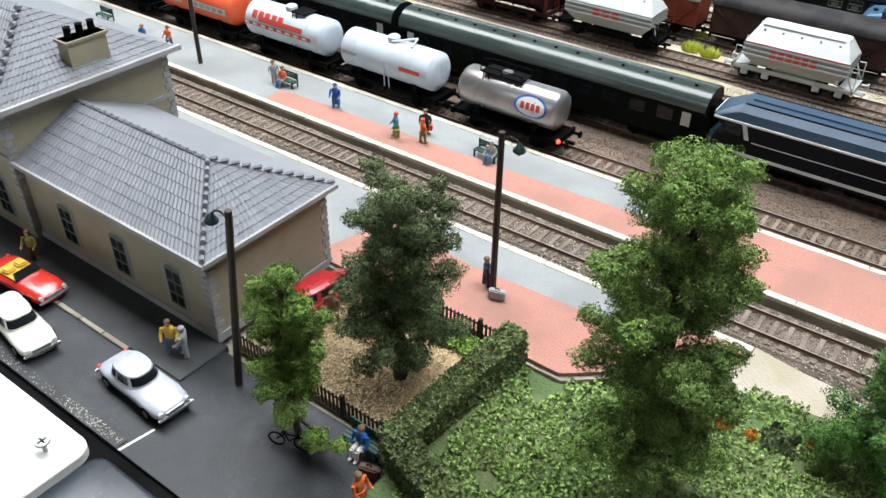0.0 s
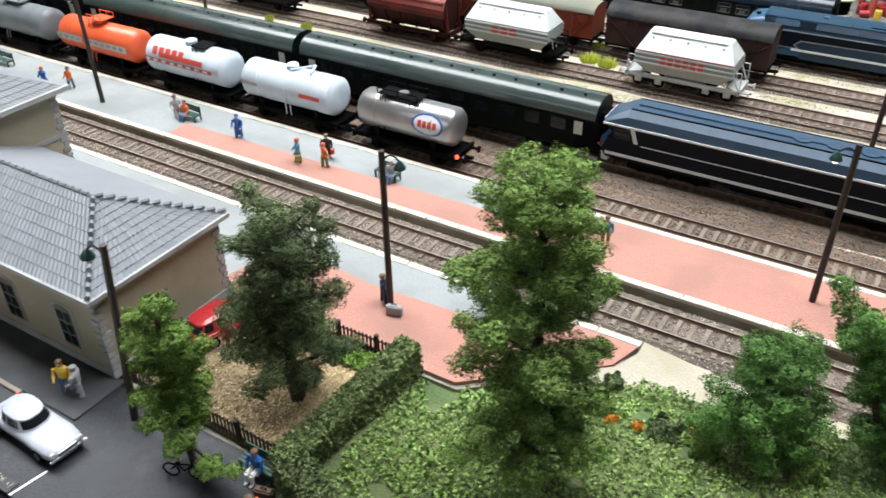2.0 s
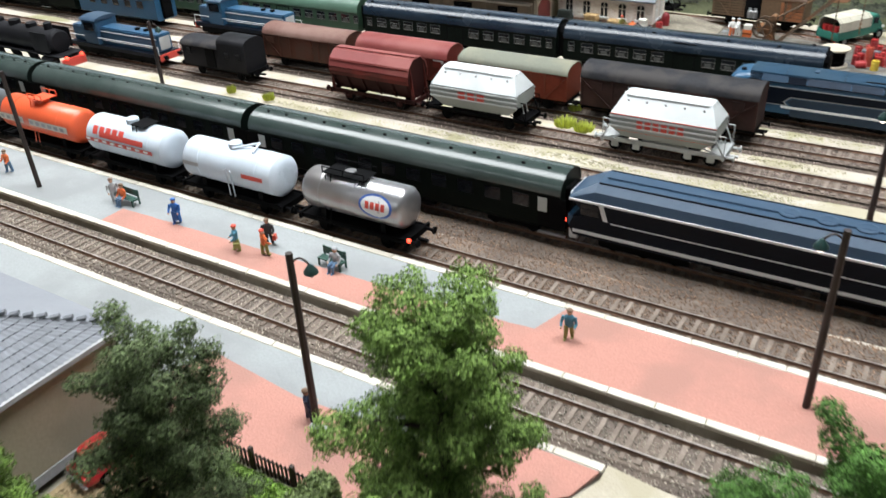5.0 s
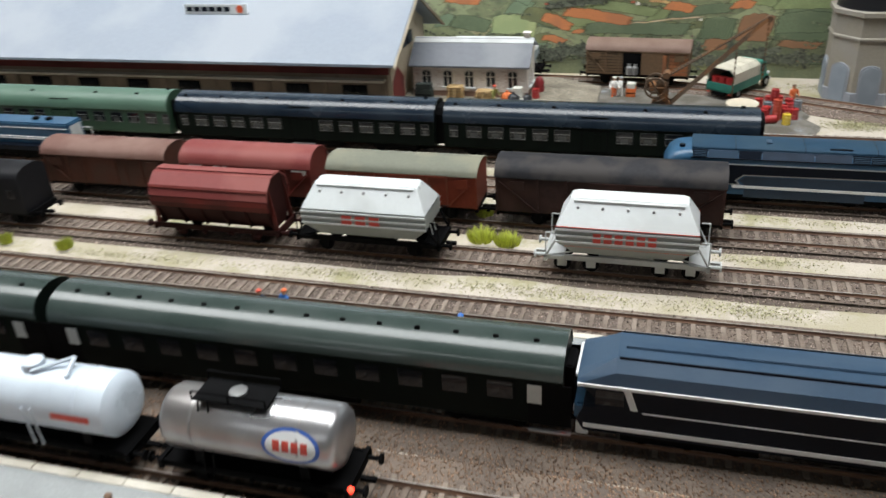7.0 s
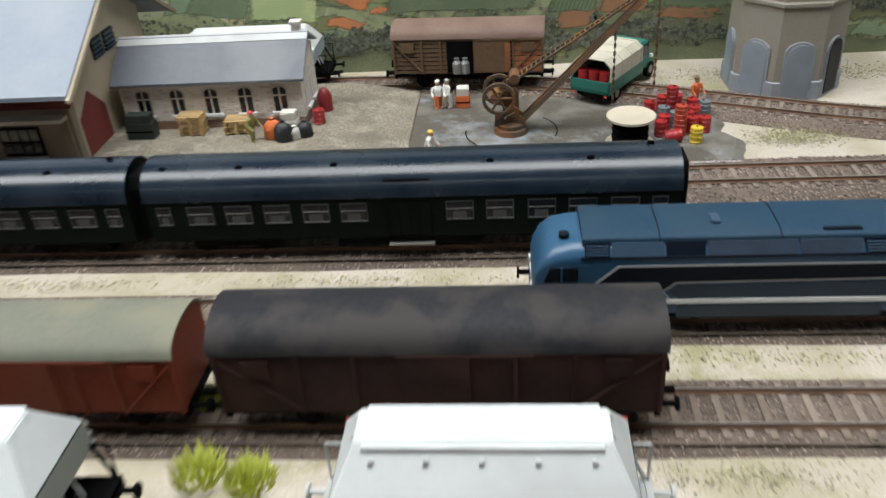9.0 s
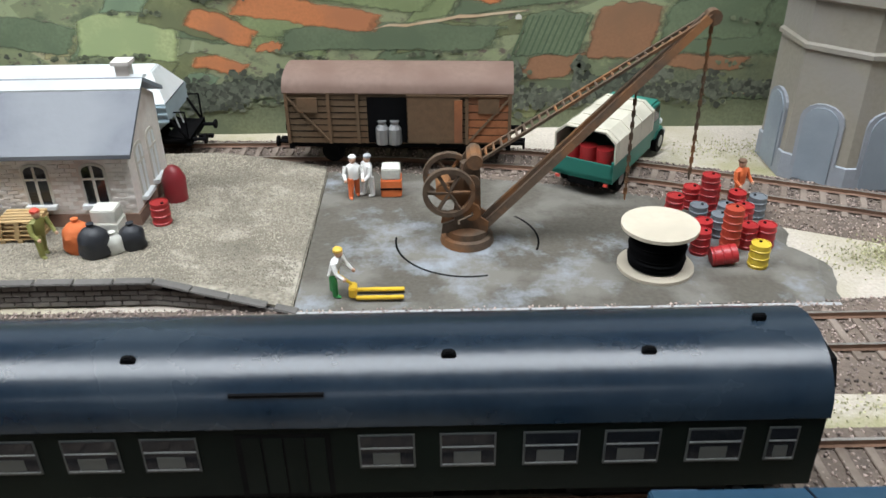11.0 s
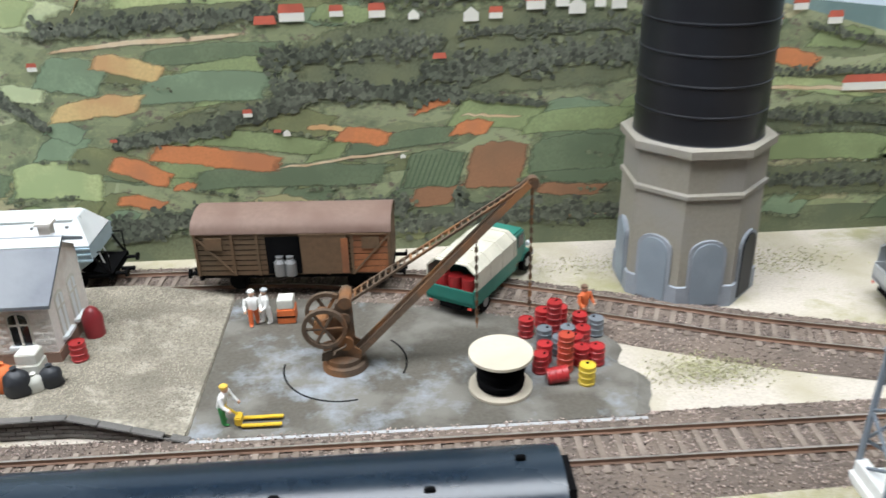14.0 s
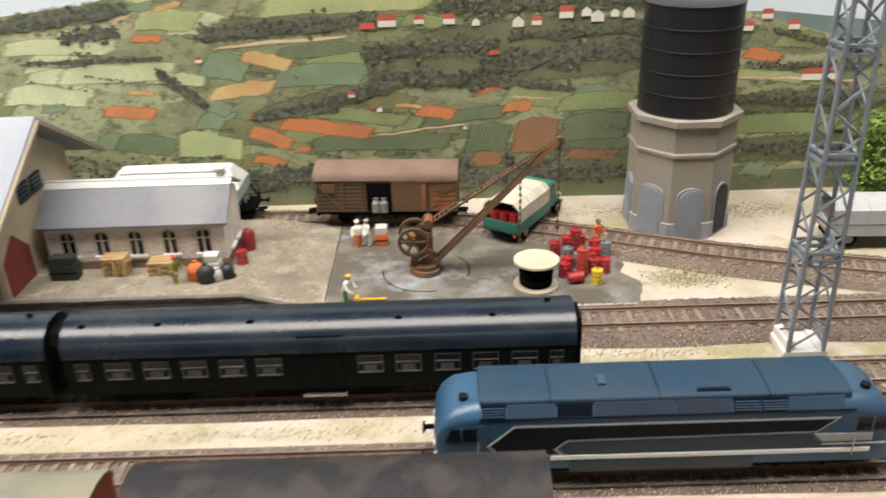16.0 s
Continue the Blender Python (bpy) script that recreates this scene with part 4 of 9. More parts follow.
covered_wagon("red covered wagon with an olive-grey roof", -2.1, 10.0, YF, P_OXRED, P_GREYROOF, h=2.35, rise=0.75, bright_door=P_OXRED)
pink = covered_wagon("dark red wagon with a smooth pinkish rounded roof", -13.9, -2.2, YF, P_REDBODY, P_REDROOF, h=2.2, rise=1.15)
for k in range(5):
    part("pale_vent", Shape().box(-4.6 + 2.1 * k, -3.5 + 2.1 * k, -1.58, -1.5, 2.9, 3.25), P_LIGHTGREY, pink, "pale grey vent plate")
covered_wagon("brown plank covered wagon with a dusty roof", -26.3, -14.1, YF, P_BROWN, P_BROWNROOF, h=2.3, rise=0.9)

# guard's van
t = thing("guard_van", "black railway guard's van with a raised lookout", "railway wagon", -27.4, YE, RAIL_TOP)
part("body", Shape().along([(1.45, 1.1), (-1.45, 1.1), (-1.45, 3.2)] + arch(1.45, 3.2, 0.6)[::-1][1:-1] + [(1.45, 3.2)], -4.6, 0.6), P_BLACKV, t, smooth=True)
part("lookout", Shape().along([(1.5, 1.1), (-1.5, 1.1), (-1.5, 3.75)] + arch(1.5, 3.75, 0.75)[::-1][1:-1] + [(1.5, 3.75)], 0.6, 4.4), P_BLACKV, t, smooth=True)
part("roof", Shape().along(arch(1.5, 3.2, 0.66, 10, 0.08) + [(yy, zz - 0.06) for yy, zz in arch(1.5, 3.2, 0.66, 10)[::-1]], -4.7, 0.6), P_SOOT, t, smooth=True)
part("door", Shape().box(-1.2, 0.1, -1.52, -1.44, 1.2, 3.1), M_BLACK, t)
for xx in (-3.9, 1.6, 3.2):
    part("window", Shape().box(xx, xx + 0.6, -1.55, -1.46, 2.3, 3.0), M_GLASS, t)
running_gear(t, 4.7, (-2.8, 2.8))


def coach(label, x0, x1, y, side, roof, group, doors=(-1,), win=8, vents=6, tall=4.75, blinds=False, big=False, white_ends=True, low=0.0, slots_at=None, door_half=0.95, vents_at=None, ends_at=()):
    """Passenger coach: curved roof with vents, windows one by one, doors and bogies."""
    L = (x1 - x0) / 2 - 0.35
    t = thing("passenger_coach", label, "railway coach", (x0 + x1) / 2, y, RAIL_TOP, group=group)
    w, ze = 1.62, 3.45 - low
    part("body", Shape().along([(w, 1.0), (1.35, 0.75), (-1.35, 0.75), (-w, 1.0), (-w, ze)] + arch(w, ze, tall - ze - 0.1, 12)[::-1][1:-1] + [(w, ze)], -L, L), side, t, smooth=True)
    prof = arch(w, ze - 0.05, tall - ze, 16, 0.05)
    part("roof", Shape().along(prof + [(yy * 0.97, zz - 0.06) for yy, zz in prof[::-1]], -L - 0.05, L + 0.05), roof, t, smooth=True)
    for xx in (vents_at or [-L + (k + 0.7) * 2 * L / (vents + 0.4) for k in range(vents)]):
        if vents_at:
            vent = Shape().across([(xx - 0.17, tall - 0.3), (xx + 0.17, tall - 0.3), (xx + 0.17, tall - 0.16), (xx + 0.09, tall - 0.09), (xx - 0.09, tall - 0.09), (xx - 0.17, tall - 0.16)], -0.9, -0.74)
        else:
            vent = Shape().box(xx - 0.12, xx + 0.12, -0.56, -0.42, tall - 0.22, tall + 0.02)
        part("roof_vent", vent, M_BLACK, t, bevel=0.03)
        if big:
            part("roof_vent", Shape().box(xx - 0.16, xx + 0.16, 0.42, 0.62, tall - 0.22, tall + 0.05), M_BLACK, t, bevel=0.03)
    for s in (-1, 1):
        slots = []
        for k in range(win):
            slots.append(-L + 1.7 + (k + 0.5) * (2 * L - 3.4) / win)
        if slots_at:
            slots = list(slots_at)
        for d in doors:
            dx = d * L
            slots = [q for q in slots if abs(q - dx) > door_half + 0.5]
            dr = part("door", Shape().box(dx - door_half, dx + door_half, s * (w - 0.02) - 0.03, s * (w - 0.02) + 0.03, 0.95, 3.2 - low), M_BLACK, t)
            part("door_step", Shape().box(dx - door_half, dx + door_half, s * 1.6 - 0.12, s * 1.6 + 0.12, 0.55, 0.63), P_STEEL, t)
            if slots_at:
                for k in range(4):
                    xa = dx - door_half + 0.1 + k * (2 * door_half - 0.2) / 4
                    part("door_leaf", Shape().box(xa + 0.03, xa + (2 * door_half - 0.2) / 4 - 0.03, s * w - 0.02, s * w + 0.025, 1.05, 3.1 - low), side, dr)
        for q in slots + list(ends_at):
            ww = 0.58 if q in slots else 0.3
            za, zb = 2.2 - low, 3.1 - low
            fr = part("window", Shape().box(q - ww - 0.045, q + ww + 0.045, s * w - 0.025, s * w + 0.025, za - 0.04, zb + 0.04), P_WINFRAME if white_ends else side, t)
            part("pane", Shape().box(q - ww, q + ww, s * w - 0.035, s * w + 0.035, za, zb), M_GLASS, fr)
            if white_ends:
                part("pane_bar", Shape().box(q - ww, q + ww, s * w - 0.045, s * w + 0.045, zb - 0.36, zb - 0.32), P_WINBAR, fr)
                part("pane_bar", Shape().box(q - ww, q + ww, s * w - 0.045, s * w + 0.045, za + 0.02, za + 0.06), P_WINBAR, fr)
                part("curtain", Shape().box(q - ww * 0.55, q + ww * 0.5, s * w - 0.04, s * w + 0.04, za + 0.08, za + 0.42), P_WINFRAME, fr)
        if blinds:
            for e in (-1, 1):
                part("lit_window", Shape().box(e * (L - 1.2) - 0.32, e * (L - 1.2) + 0.32, s * w - 0.03, s * w + 0.03, 2.1, 3.1), P_WINLIT, t, "pale frosted window")
    for e in (-1, 1):
        part("gangway", Shape().box(min(e * L, e * (L + 0.42)), max(e * L, e * (L + 0.42)), -0.75, 0.75, 1.0, 3.7), M_BLACK, t, bevel=0.08)
        bx = e * (L - 3.6)
        bg = part("bogie", Shape().box(bx - 1.9, bx + 1.9, -1.15, -1.0, 0.35, 0.8).box(bx - 1.9, bx + 1.9, 1.0, 1.15, 0.35, 0.8).box(bx - 0.3, bx + 0.3, -1.1, 1.1, 0.35, 0.7), M_BLACK, t)
        for a in (-1.45, 1.45):
            for s in (-1, 1):
                piece("wheel", ME_WHEEL, bg, (bx + a, s * 0.87, 0.52))
    part("underbox", Shape().box(-3.4, 3.4, -1.2, 1.2, 0.35, 0.8), M_BLACK, t)
    return t


# passenger train on the second through track
for k in range(5):
    xr = COACHES_X - 27.3 * k
    t = coach("dark green passenger coach with a green-grey vented roof", xr - 27.1, xr, Y3, P_COACHGREEN, P_COACHROOF, "coaches of the passenger train", doors=(-0.96, 0.96), win=11, vents=14, blinds=True, white_ends=False)
    if k == 0:
        part("tail_light", Shape().tube((13.25, -1.0, 1.5), (13.4, -1.0, 1.5), 0.14, 8), P_REDLAMP, t)
# coaches standing on the far track
for x0, x1, lab, sd, rf in ((3.5, 28.35, "dark olive coach with a blue-grey roof and silver window frames", P_COACHGREEN, P_ROOFDARK),
                            (-21.3, 3.35, "dark olive coach with a blue-grey roof", P_COACHGREEN, P_ROOFDARK),
                            (-45.2, -21.6, "mid green coach with a soft green roof", P_GREENMID, P_GREENROOF),
                            (-68.8, -45.5, "dark green coach with a green roof", P_GREENMID, P_COACHROOF),
                            (-92.4, -69.1, "dark green coach with a green roof", P_GREENMID, P_COACHROOF)):
    t = coach(lab, x0, x1, YH, sd, rf, "coaches standing on the far track", doors=(0.01,), low=0.38, tall=4.5, door_half=1.05, vents_at=(-11.2, -7.6, -3.2, 3.8, 8.2),
              slots_at=(-9.55, -7.75, -5.95, -4.15, -2.4, 2.4, 4.2, 6.05, 7.85, 9.7), ends_at=(-11.25, 11.2))
    part("roof_seam", Shape().box(-0.95, 1.1, -1.52, -1.44, 3.76, 3.83), M_BLACK, t)
    part("roof_vent", Shape().box(10.75, 11.05, 0.0, 0.16, 4.4, 4.6), M_BLACK, t, bevel=0.03)
    for e in (-1, 1):
        part("gangway_bellows", Shape().along([(-1.0, 0.9), (1.0, 0.9), (1.0, 3.4), (0.75, 3.95), (-0.75, 3.95), (-1.0, 3.4)], min(e * 11.95, e * 12.45), max(e * 11.95, e * 12.45)), M_BLACK, t)
coach("dark olive coach with a grey roof", -88.0, -65.0, YL, P_COACHGREEN, P_GREYROOF, "coaches standing in the yard", doors=(0.4,), win=10, vents=5)


def loco_wheels(t, xs, half, r=0.62):
    for bx in xs:
        bg = part("bogie", Shape().box(bx - 2.9, bx + 2.9, -1.25, -1.02, 0.3, 1.0).box(bx - 2.9, bx + 2.9, 1.02, 1.25, 0.3, 1.0).box(bx - 0.5, bx + 0.5, -1.2, 1.2, 0.4, 0.9), M_BLACK, t, bevel=0.04)
        for a in (-2.0, 0.0, 2.0):
            for s in (-1, 1):
                piece("wheel", ME_WHEEL, bg, (bx + a, s * 0.87, r), 0, (r / 0.52, 1, r / 0.52))
    part("fuel_tank", Shape().box(-2.4, 2.4, -1.2, 1.2, 0.4, 1.1), M_BLACK, t, bevel=0.1)
    for e in (-1, 1):
        for s in (-1, 1):
            part("buffer", Shape().tube((e * half, s * 0.98, 1.1), (e * (half + 0.5), s * 0.98, 1.1), 0.12, 8).tube((e * (half + 0.5), s * 0.98, 1.1), (e * (half + 0.6), s * 0.98, 1.1), 0.27, 10), M_BLACK, t)


def big_diesel(x0, x1, y):
    """Large blue diesel with forward-leaning cab ends and white trim."""
    L = (x1 - x0) / 2 - 0.6
    t = thing("diesel_locomotive", "large blue and navy diesel locomotive with white trim lines", "locomotive", (x0 + x1) / 2, y, RAIL_TOP)
    w = 1.66
    side = [(-L, 0.95), (L, 0.95), (L + 0.35, 1.6), (L + 0.05, 2.35), (L - 0.75, 2.5), (L + 0.25, 3.55), (-L - 0.25, 3.55), (-L + 0.75, 2.5), (-L - 0.05, 2.35), (-L - 0.35, 1.6)]
    part("body", Shape().across(side, -w, w), P_NAVY, t, bevel=0.06)
    roofp = [(-w, 3.5), (-1.5, 4.15), (-0.95, 4.6), (0.95, 4.6), (1.5, 4.15), (w, 3.5)]
    rg = Shape().rings([[(-L - 0.3, yy, 3.5 + (zz - 3.5) * 0.25) for yy, zz in roofp], [(-L + 1.3, yy, zz) for yy, zz in roofp], [(L - 1.3, yy, zz) for yy, zz in roofp], [(L + 0.3, yy, 3.5 + (zz - 3.5) * 0.25) for yy, zz in roofp]])
    part("roof", rg, P_BLUEROOF, t)
    for s in (-1, 1):
        part("roof_band", Shape().box(-L - 0.28, L + 0.28, s * w - 0.05, s * w + 0.05, 3.42, 3.56), P_LOCOWHITE, t)
        part("lower_band", Shape().box(-L, L, s * w - 0.03, s * w + 0.03, 1.2, 1.42), P_LOCOWHITE, t)
        part("thin_line", Shape().box(-L + 2.5, L - 2.5, s * w - 0.02, s * w + 0.02, 2.28, 2.34), P_LOCOWHITE, t)
        part("roof_grille", Shape().box(-3.6, 3.2, s * 1.36 - 0.06, s * 1.36 + 0.1, 3.75, 4.15), P_NAVY, t)
        for k in range(16):
            xx = -3.5 + k * 0.42
            part("grille_slat", Shape().box(xx - 0.06, xx + 0.06, s * 1.42 - 0.08, s * 1.42 + 0.1, 3.75, 4.17), P_BLUEROOF, t)
        for e in (-1, 1):
            part("cab_window", Shape().box(min(e * (L - 0.5), e * (L - 1.7)), max(e * (L - 0.5), e * (L - 1.7)), s * w - 0.03, s * w + 0.03, 2.55, 3.3), M_GLASS, t)
            part("slanted_band", Shape().rings([[(e * (L - 2.3), s * w - 0.03, 2.4), (e * (L - 2.0), s * w - 0.03, 2.4), (e * (L - 2.0), s * w + 0.03, 2.4), (e * (L - 2.3), s * w + 0.03, 2.4)],
                                                [(e * (L - 1.95), s * w - 0.03, 3.45), (e * (L - 1.65), s * w - 0.03, 3.45), (e * (L - 1.65), s * w + 0.03, 3.45), (e * (L - 1.95), s * w + 0.03, 3.45)]]), P_LOCOWHITE, t)
    for e in (-1, 1):
        part("nose", Shape().box(min(e * (L - 0.1), e * (L + 0.42)), max(e * (L - 0.1), e * (L + 0.42)), -w + 0.05, w - 0.05, 1.45, 2.4), P_BLUE, t, bevel=0.12)
        part("white_visor", Shape().box(min(e * (L + 0.0), e * (L + 0.42)), max(e * (L + 0.0), e * (L + 0.42)), -1.2, 1.2, 3.5, 3.72), P_LOCOWHITE, t, bevel=0.04)
        part("windscreen", Shape().rings([[(e * (L - 0.66), -1.3, 2.55), (e * (L - 0.66), 1.3, 2.55), (e * (L - 0.6), 1.3, 2.55), (e * (L - 0.6), -1.3, 2.55)], [(e * (L + 0.1), -1.3, 3.42), (e * (L + 0.1), 1.3, 3.42), (e * (L + 0.16), 1.3, 3.42), (e * (L + 0.16), -1.3, 3.42)]]), M_GLASS, t)
        for s in (-1, 1):
            part("headlight", Shape().tube((e * (L + 0.38), s * 1.15, 1.8), (e * (L + 0.48), s * 1.15, 1.8), 0.16, 10), P_LOCOWHITE, t)
        part("front_beam", Shape().box(min(e * (L - 0.2), e * (L + 0.35)), max(e * (L - 0.2), e * (L + 0.35)), -1.45, 1.45, 0.55, 1.25), P_LOCOWHITE, t, bevel=0.05)
    for k in range(3):
        part("roof_fan", Shape().lathe([(0.6, 4.55), (0.6, 4.68), (0.5, 4.7), (0.02, 4.68)], 18, (5.2 - 2.0 * k, 0)), P_BLUEROOF, t)
    part("roof_ridge", Shape().box(-L + 1.6, L - 1.6, -0.25, 0.25, 4.58, 4.7), P_BLUEROOF, t, bevel=0.04)
    for s in (-1, 1):
        part("roof_seam", Shape().box(-L + 1.4, L - 1.4, s * 0.98 - 0.04, s * 0.98 + 0.04, 4.56, 4.64), P_NAVY, t)
    loco_wheels(t, (-6.6, 6.6), L + 0.2)
    return t


big_diesel(COACHES_X, COACHES_X + 23.4, Y3)


def side_plate(outline, y, thick=0.03):
    """A flat (x, z) plate on a vehicle's side."""
    return Shape().across(outline, y - thick, y + thick)


def mid_diesel(x0, x1, y):
    """Blue diesel: rounded cab ends, raised roof with a row of grilles, black side panel in a pale outline."""
    L = (x1 - x0) / 2 - 0.5
    t = thing("diesel_locomotive", "mid-blue diesel locomotive with navy sides and pale trim", "locomotive", (x0 + x1) / 2, y, RAIL_TOP)
    w = 1.62

    def hoop(x, half, top, bottom=0.8, shoulder=3.2, soft=0.5):
        pts = [(-half, bottom), (-half, shoulder)]
        for k in range(1, 8):
            a = math.pi / 2 * k / 8
            pts.append((-half + soft * (1 - math.cos(a)) * 1.6, shoulder + (top - shoulder) * math.sin(a)))
        return [(x, yy, zz) for yy, zz in pts] + [(x, -yy, zz) for yy, zz in pts[::-1]]

    part("body", Shape().rings([hoop(-L - 0.12, 1.3, 2.45, 1.0, 2.2), hoop(-L - 0.02, 1.5, 2.8, 0.85, 2.5), hoop(-L + 0.25, 1.58, 3.35, 0.8, 2.9), hoop(-L + 0.7, w, 3.72, 0.8, 3.1), hoop(-L + 1.4, w, 3.85), hoop(-L + 2.0, w, 3.9),
                                hoop(L - 2.0, w, 3.9), hoop(L - 1.4, w, 3.85), hoop(L - 0.7, w, 3.72, 0.8, 3.1), hoop(L - 0.25, 1.58, 3.35, 0.8, 2.9), hoop(L + 0.02, 1.5, 2.8, 0.85, 2.5), hoop(L + 0.12, 1.3, 2.45, 1.0, 2.2)]), P_BLUE, t, smooth=True)
    roofp = [(-1.36, 3.6), (-1.3, 4.02), (-0.9, 4.16), (0, 4.2), (0.9, 4.16), (1.3, 4.02), (1.36, 3.6)]
    part("roof", Shape().along(roofp, -L + 1.75, L - 1.9), P_MIDROOF, t, smooth=True, bevel=0.03)
    for xx in (-L + 4.6, -L + 9.0, L - 5.2):
        part("roof_joint", Shape().along([(yy * 1.004, zz + 0.012) for yy, zz in roofp], xx - 0.025, xx + 0.025), P_NAVY, t)
    part("roof_box", Shape().box(-L + 6.6, -L + 6.95, -0.6, 0.1, 4.1, 4.28), P_BLUEROOF, t, bevel=0.03)
    part("roof_box", Shape().box(1.2, 2.6, -1.1, -0.75, 4.02, 4.16), P_NAVY, t, bevel=0.03)
    for s in (-1, 1):
        xa = -L + 1.8
        for k, (ln, mm) in enumerate(((1.0, P_NAVY), (2.0, P_BLUEROOF), (1.5, P_NAVY), (3.3, P_GRILLE), (2.3, P_GRILLE), (1.1, P_NAVY), (1.1, P_NAVY), (2.3, P_BLUEROOF))):
            g = part("roof_grille", Shape().rings([[(xa + 0.04, s * 1.6, 3.42), (xa + ln - 0.04, s * 1.6, 3.42), (xa + ln - 0.04, s * 1.38, 3.9), (xa + 0.04, s * 1.38, 3.9)],
                                                   [(xa + 0.04, s * 1.4, 3.36), (xa + ln - 0.04, s * 1.4, 3.36), (xa + ln - 0.04, s * 1.2, 3.86), (xa + 0.04, s * 1.2, 3.86)]]), mm, t)
            if ln < 1.2:
                for j in range(4):
                    zz = 3.48 + 0.1 * j
                    part("slat", Shape().box(xa + 0.08, xa + ln - 0.08, s * (1.6 - 0.046 * j) - 0.03, s * (1.6 - 0.046 * j) + 0.03, zz, zz + 0.04), P_BLUEROOF, g)
            xa += ln
        ys = s * (w + 0.012)
        part("gutter_line", Shape().box(-L + 1.7, L - 1.8, ys - 0.03, ys + 0.03, 3.36, 3.42), P_NAVY, t)
        outer = [(-L + 2.0, 2.05), (-L + 3.1, 3.04), (L - 2.3, 3.04), (L - 3.2, 2.3), (-L + 5.3, 2.2), (-L + 4.85, 1.82), (-L + 5.15, 1.5), (-L + 2.6, 1.5)]
        part("trim_outline", side_plate(outer, ys, 0.02), P_TRIM, t, "pale grey outline")
        inner = [(-L + 2.14, 2.05), (-L + 3.14, 2.96), (L - 2.52, 2.96), (L - 3.22, 2.38), (-L + 5.25, 2.28), (-L + 4.72, 1.82), (-L + 5.0, 1.57), (-L + 2.64, 1.57)]
        part("navy_panel", side_plate(inner, ys, 0.027), P_NAVY, t)
        part("lower_panel", side_plate([(-L + 5.4, 1.5), (-L + 5.05, 1.82), (-L + 5.4, 2.12), (L - 3.5, 2.2), (L - 3.1, 1.86), (L - 2.6, 1.6), (L - 2.6, 1.5)], ys, 0.01), P_BLUEDARK, t)
        part("lower_trim", Shape().box(-L + 4.6, L - 0.9, ys - 0.04, ys + 0.04, 1.28, 1.47), P_LOCOWHITE, t)
        part("white_block", side_plate([(L - 3.3, 2.22), (L - 2.9, 1.84), (L - 0.9, 1.84), (L - 0.9, 2.22)], ys, 0.03), P_TRIM, t)
        part("thin_line", Shape().box(L - 2.9, L - 0.3, ys - 0.035, ys + 0.035, 1.66, 1.72), P_TRIM, t)
        part("skirt", Shape().box(-L + 5.4, L - 5.6, ys - 0.03, ys + 0.03, 0.62, 1.2), P_BLUEDARK, t)
        for e in (-1, 1):
            part("cab_window", side_plate([(e * (L - 0.3), 2.35), (e * (L - 1.6), 2.35), (e * (L - 1.6), 2.98), (e * (L - 0.55), 2.98)][::-1 if e > 0 else 1], s * w, 0.035), M_GLASS, t)
            part("window_divider", Shape().box(e * (L - 0.98) - 0.04, e * (L - 0.98) + 0.04, s * w - 0.05, s * w + 0.05, 2.33, 3.0), P_BLUE, t)
            part("cab_door", Shape().box(min(e * (L - 1.62), e * (L - 2.02)), max(e * (L - 1.62), e * (L - 2.02)), s * w - 0.02, s * w + 0.02, 1.0, 3.1), P_BLUE, t)
            part("handrail", Shape().tube((e * (L - 1.65), s * (w + 0.1), 1.2), (e * (L - 1.65), s * (w + 0.1), 2.3), 0.035, 5), P_STEEL, t)
    for e in (-1, 1):
        for s in (-1, 1):
            xf = lambda z: e * (L + 0.06 - 0.45 * max(0, z - 2.3))
            part("windscreen", Shape().rings([[(xf(z) + e * d, s * 0.72 - 0.58, z) for z, d in ((2.4, -0.02), (2.4, 0.09))] + [(xf(z) + e * d, s * 0.72 - 0.58, z) for z, d in ((3.1, 0.09), (3.1, -0.02))],
                                              [(xf(z) + e * d, s * 0.72 + 0.58, z) for z, d in ((2.4, -0.02), (2.4, 0.09))] + [(xf(z) + e * d, s * 0.72 + 0.58, z) for z, d in ((3.1, 0.09), (3.1, -0.02))]]), M_GLASS, t)
            part("headlight", Shape().tube((e * (L + 0.0), s * 1.05, 1.8), (e * (L + 0.2), s * 1.05, 1.8), 0.16, 10), P_LOCOWHITE, t)
            part("white_moustache", Shape().box(min(e * (L - 0.1), e * (L + 0.16)), max(e * (L - 0.1), e * (L + 0.16)), s * 0.85 - 0.65, s * 0.85 + 0.65, 1.3, 1.62), P_LOCOWHITE, t, bevel=0.05)
        part("front_beam", Shape().box(min(e * (L - 0.2), e * (L + 0.2)), max(e * (L - 0.2), e * (L + 0.2)), -1.4, 1.4, 0.5, 1.2), P_BLUEDARK, t, bevel=0.05)
        part("roof_horn", Shape().tube((e * (L - 1.1), -0.7, 3.82), (e * (L - 1.1), -0.7, 3.98), 0.2, 12), P_NAVY, t)
    loco_wheels(t, (-5.0, 5.0), L + 0.1)
    return t


mid_diesel(21.0, 40.6, YL)


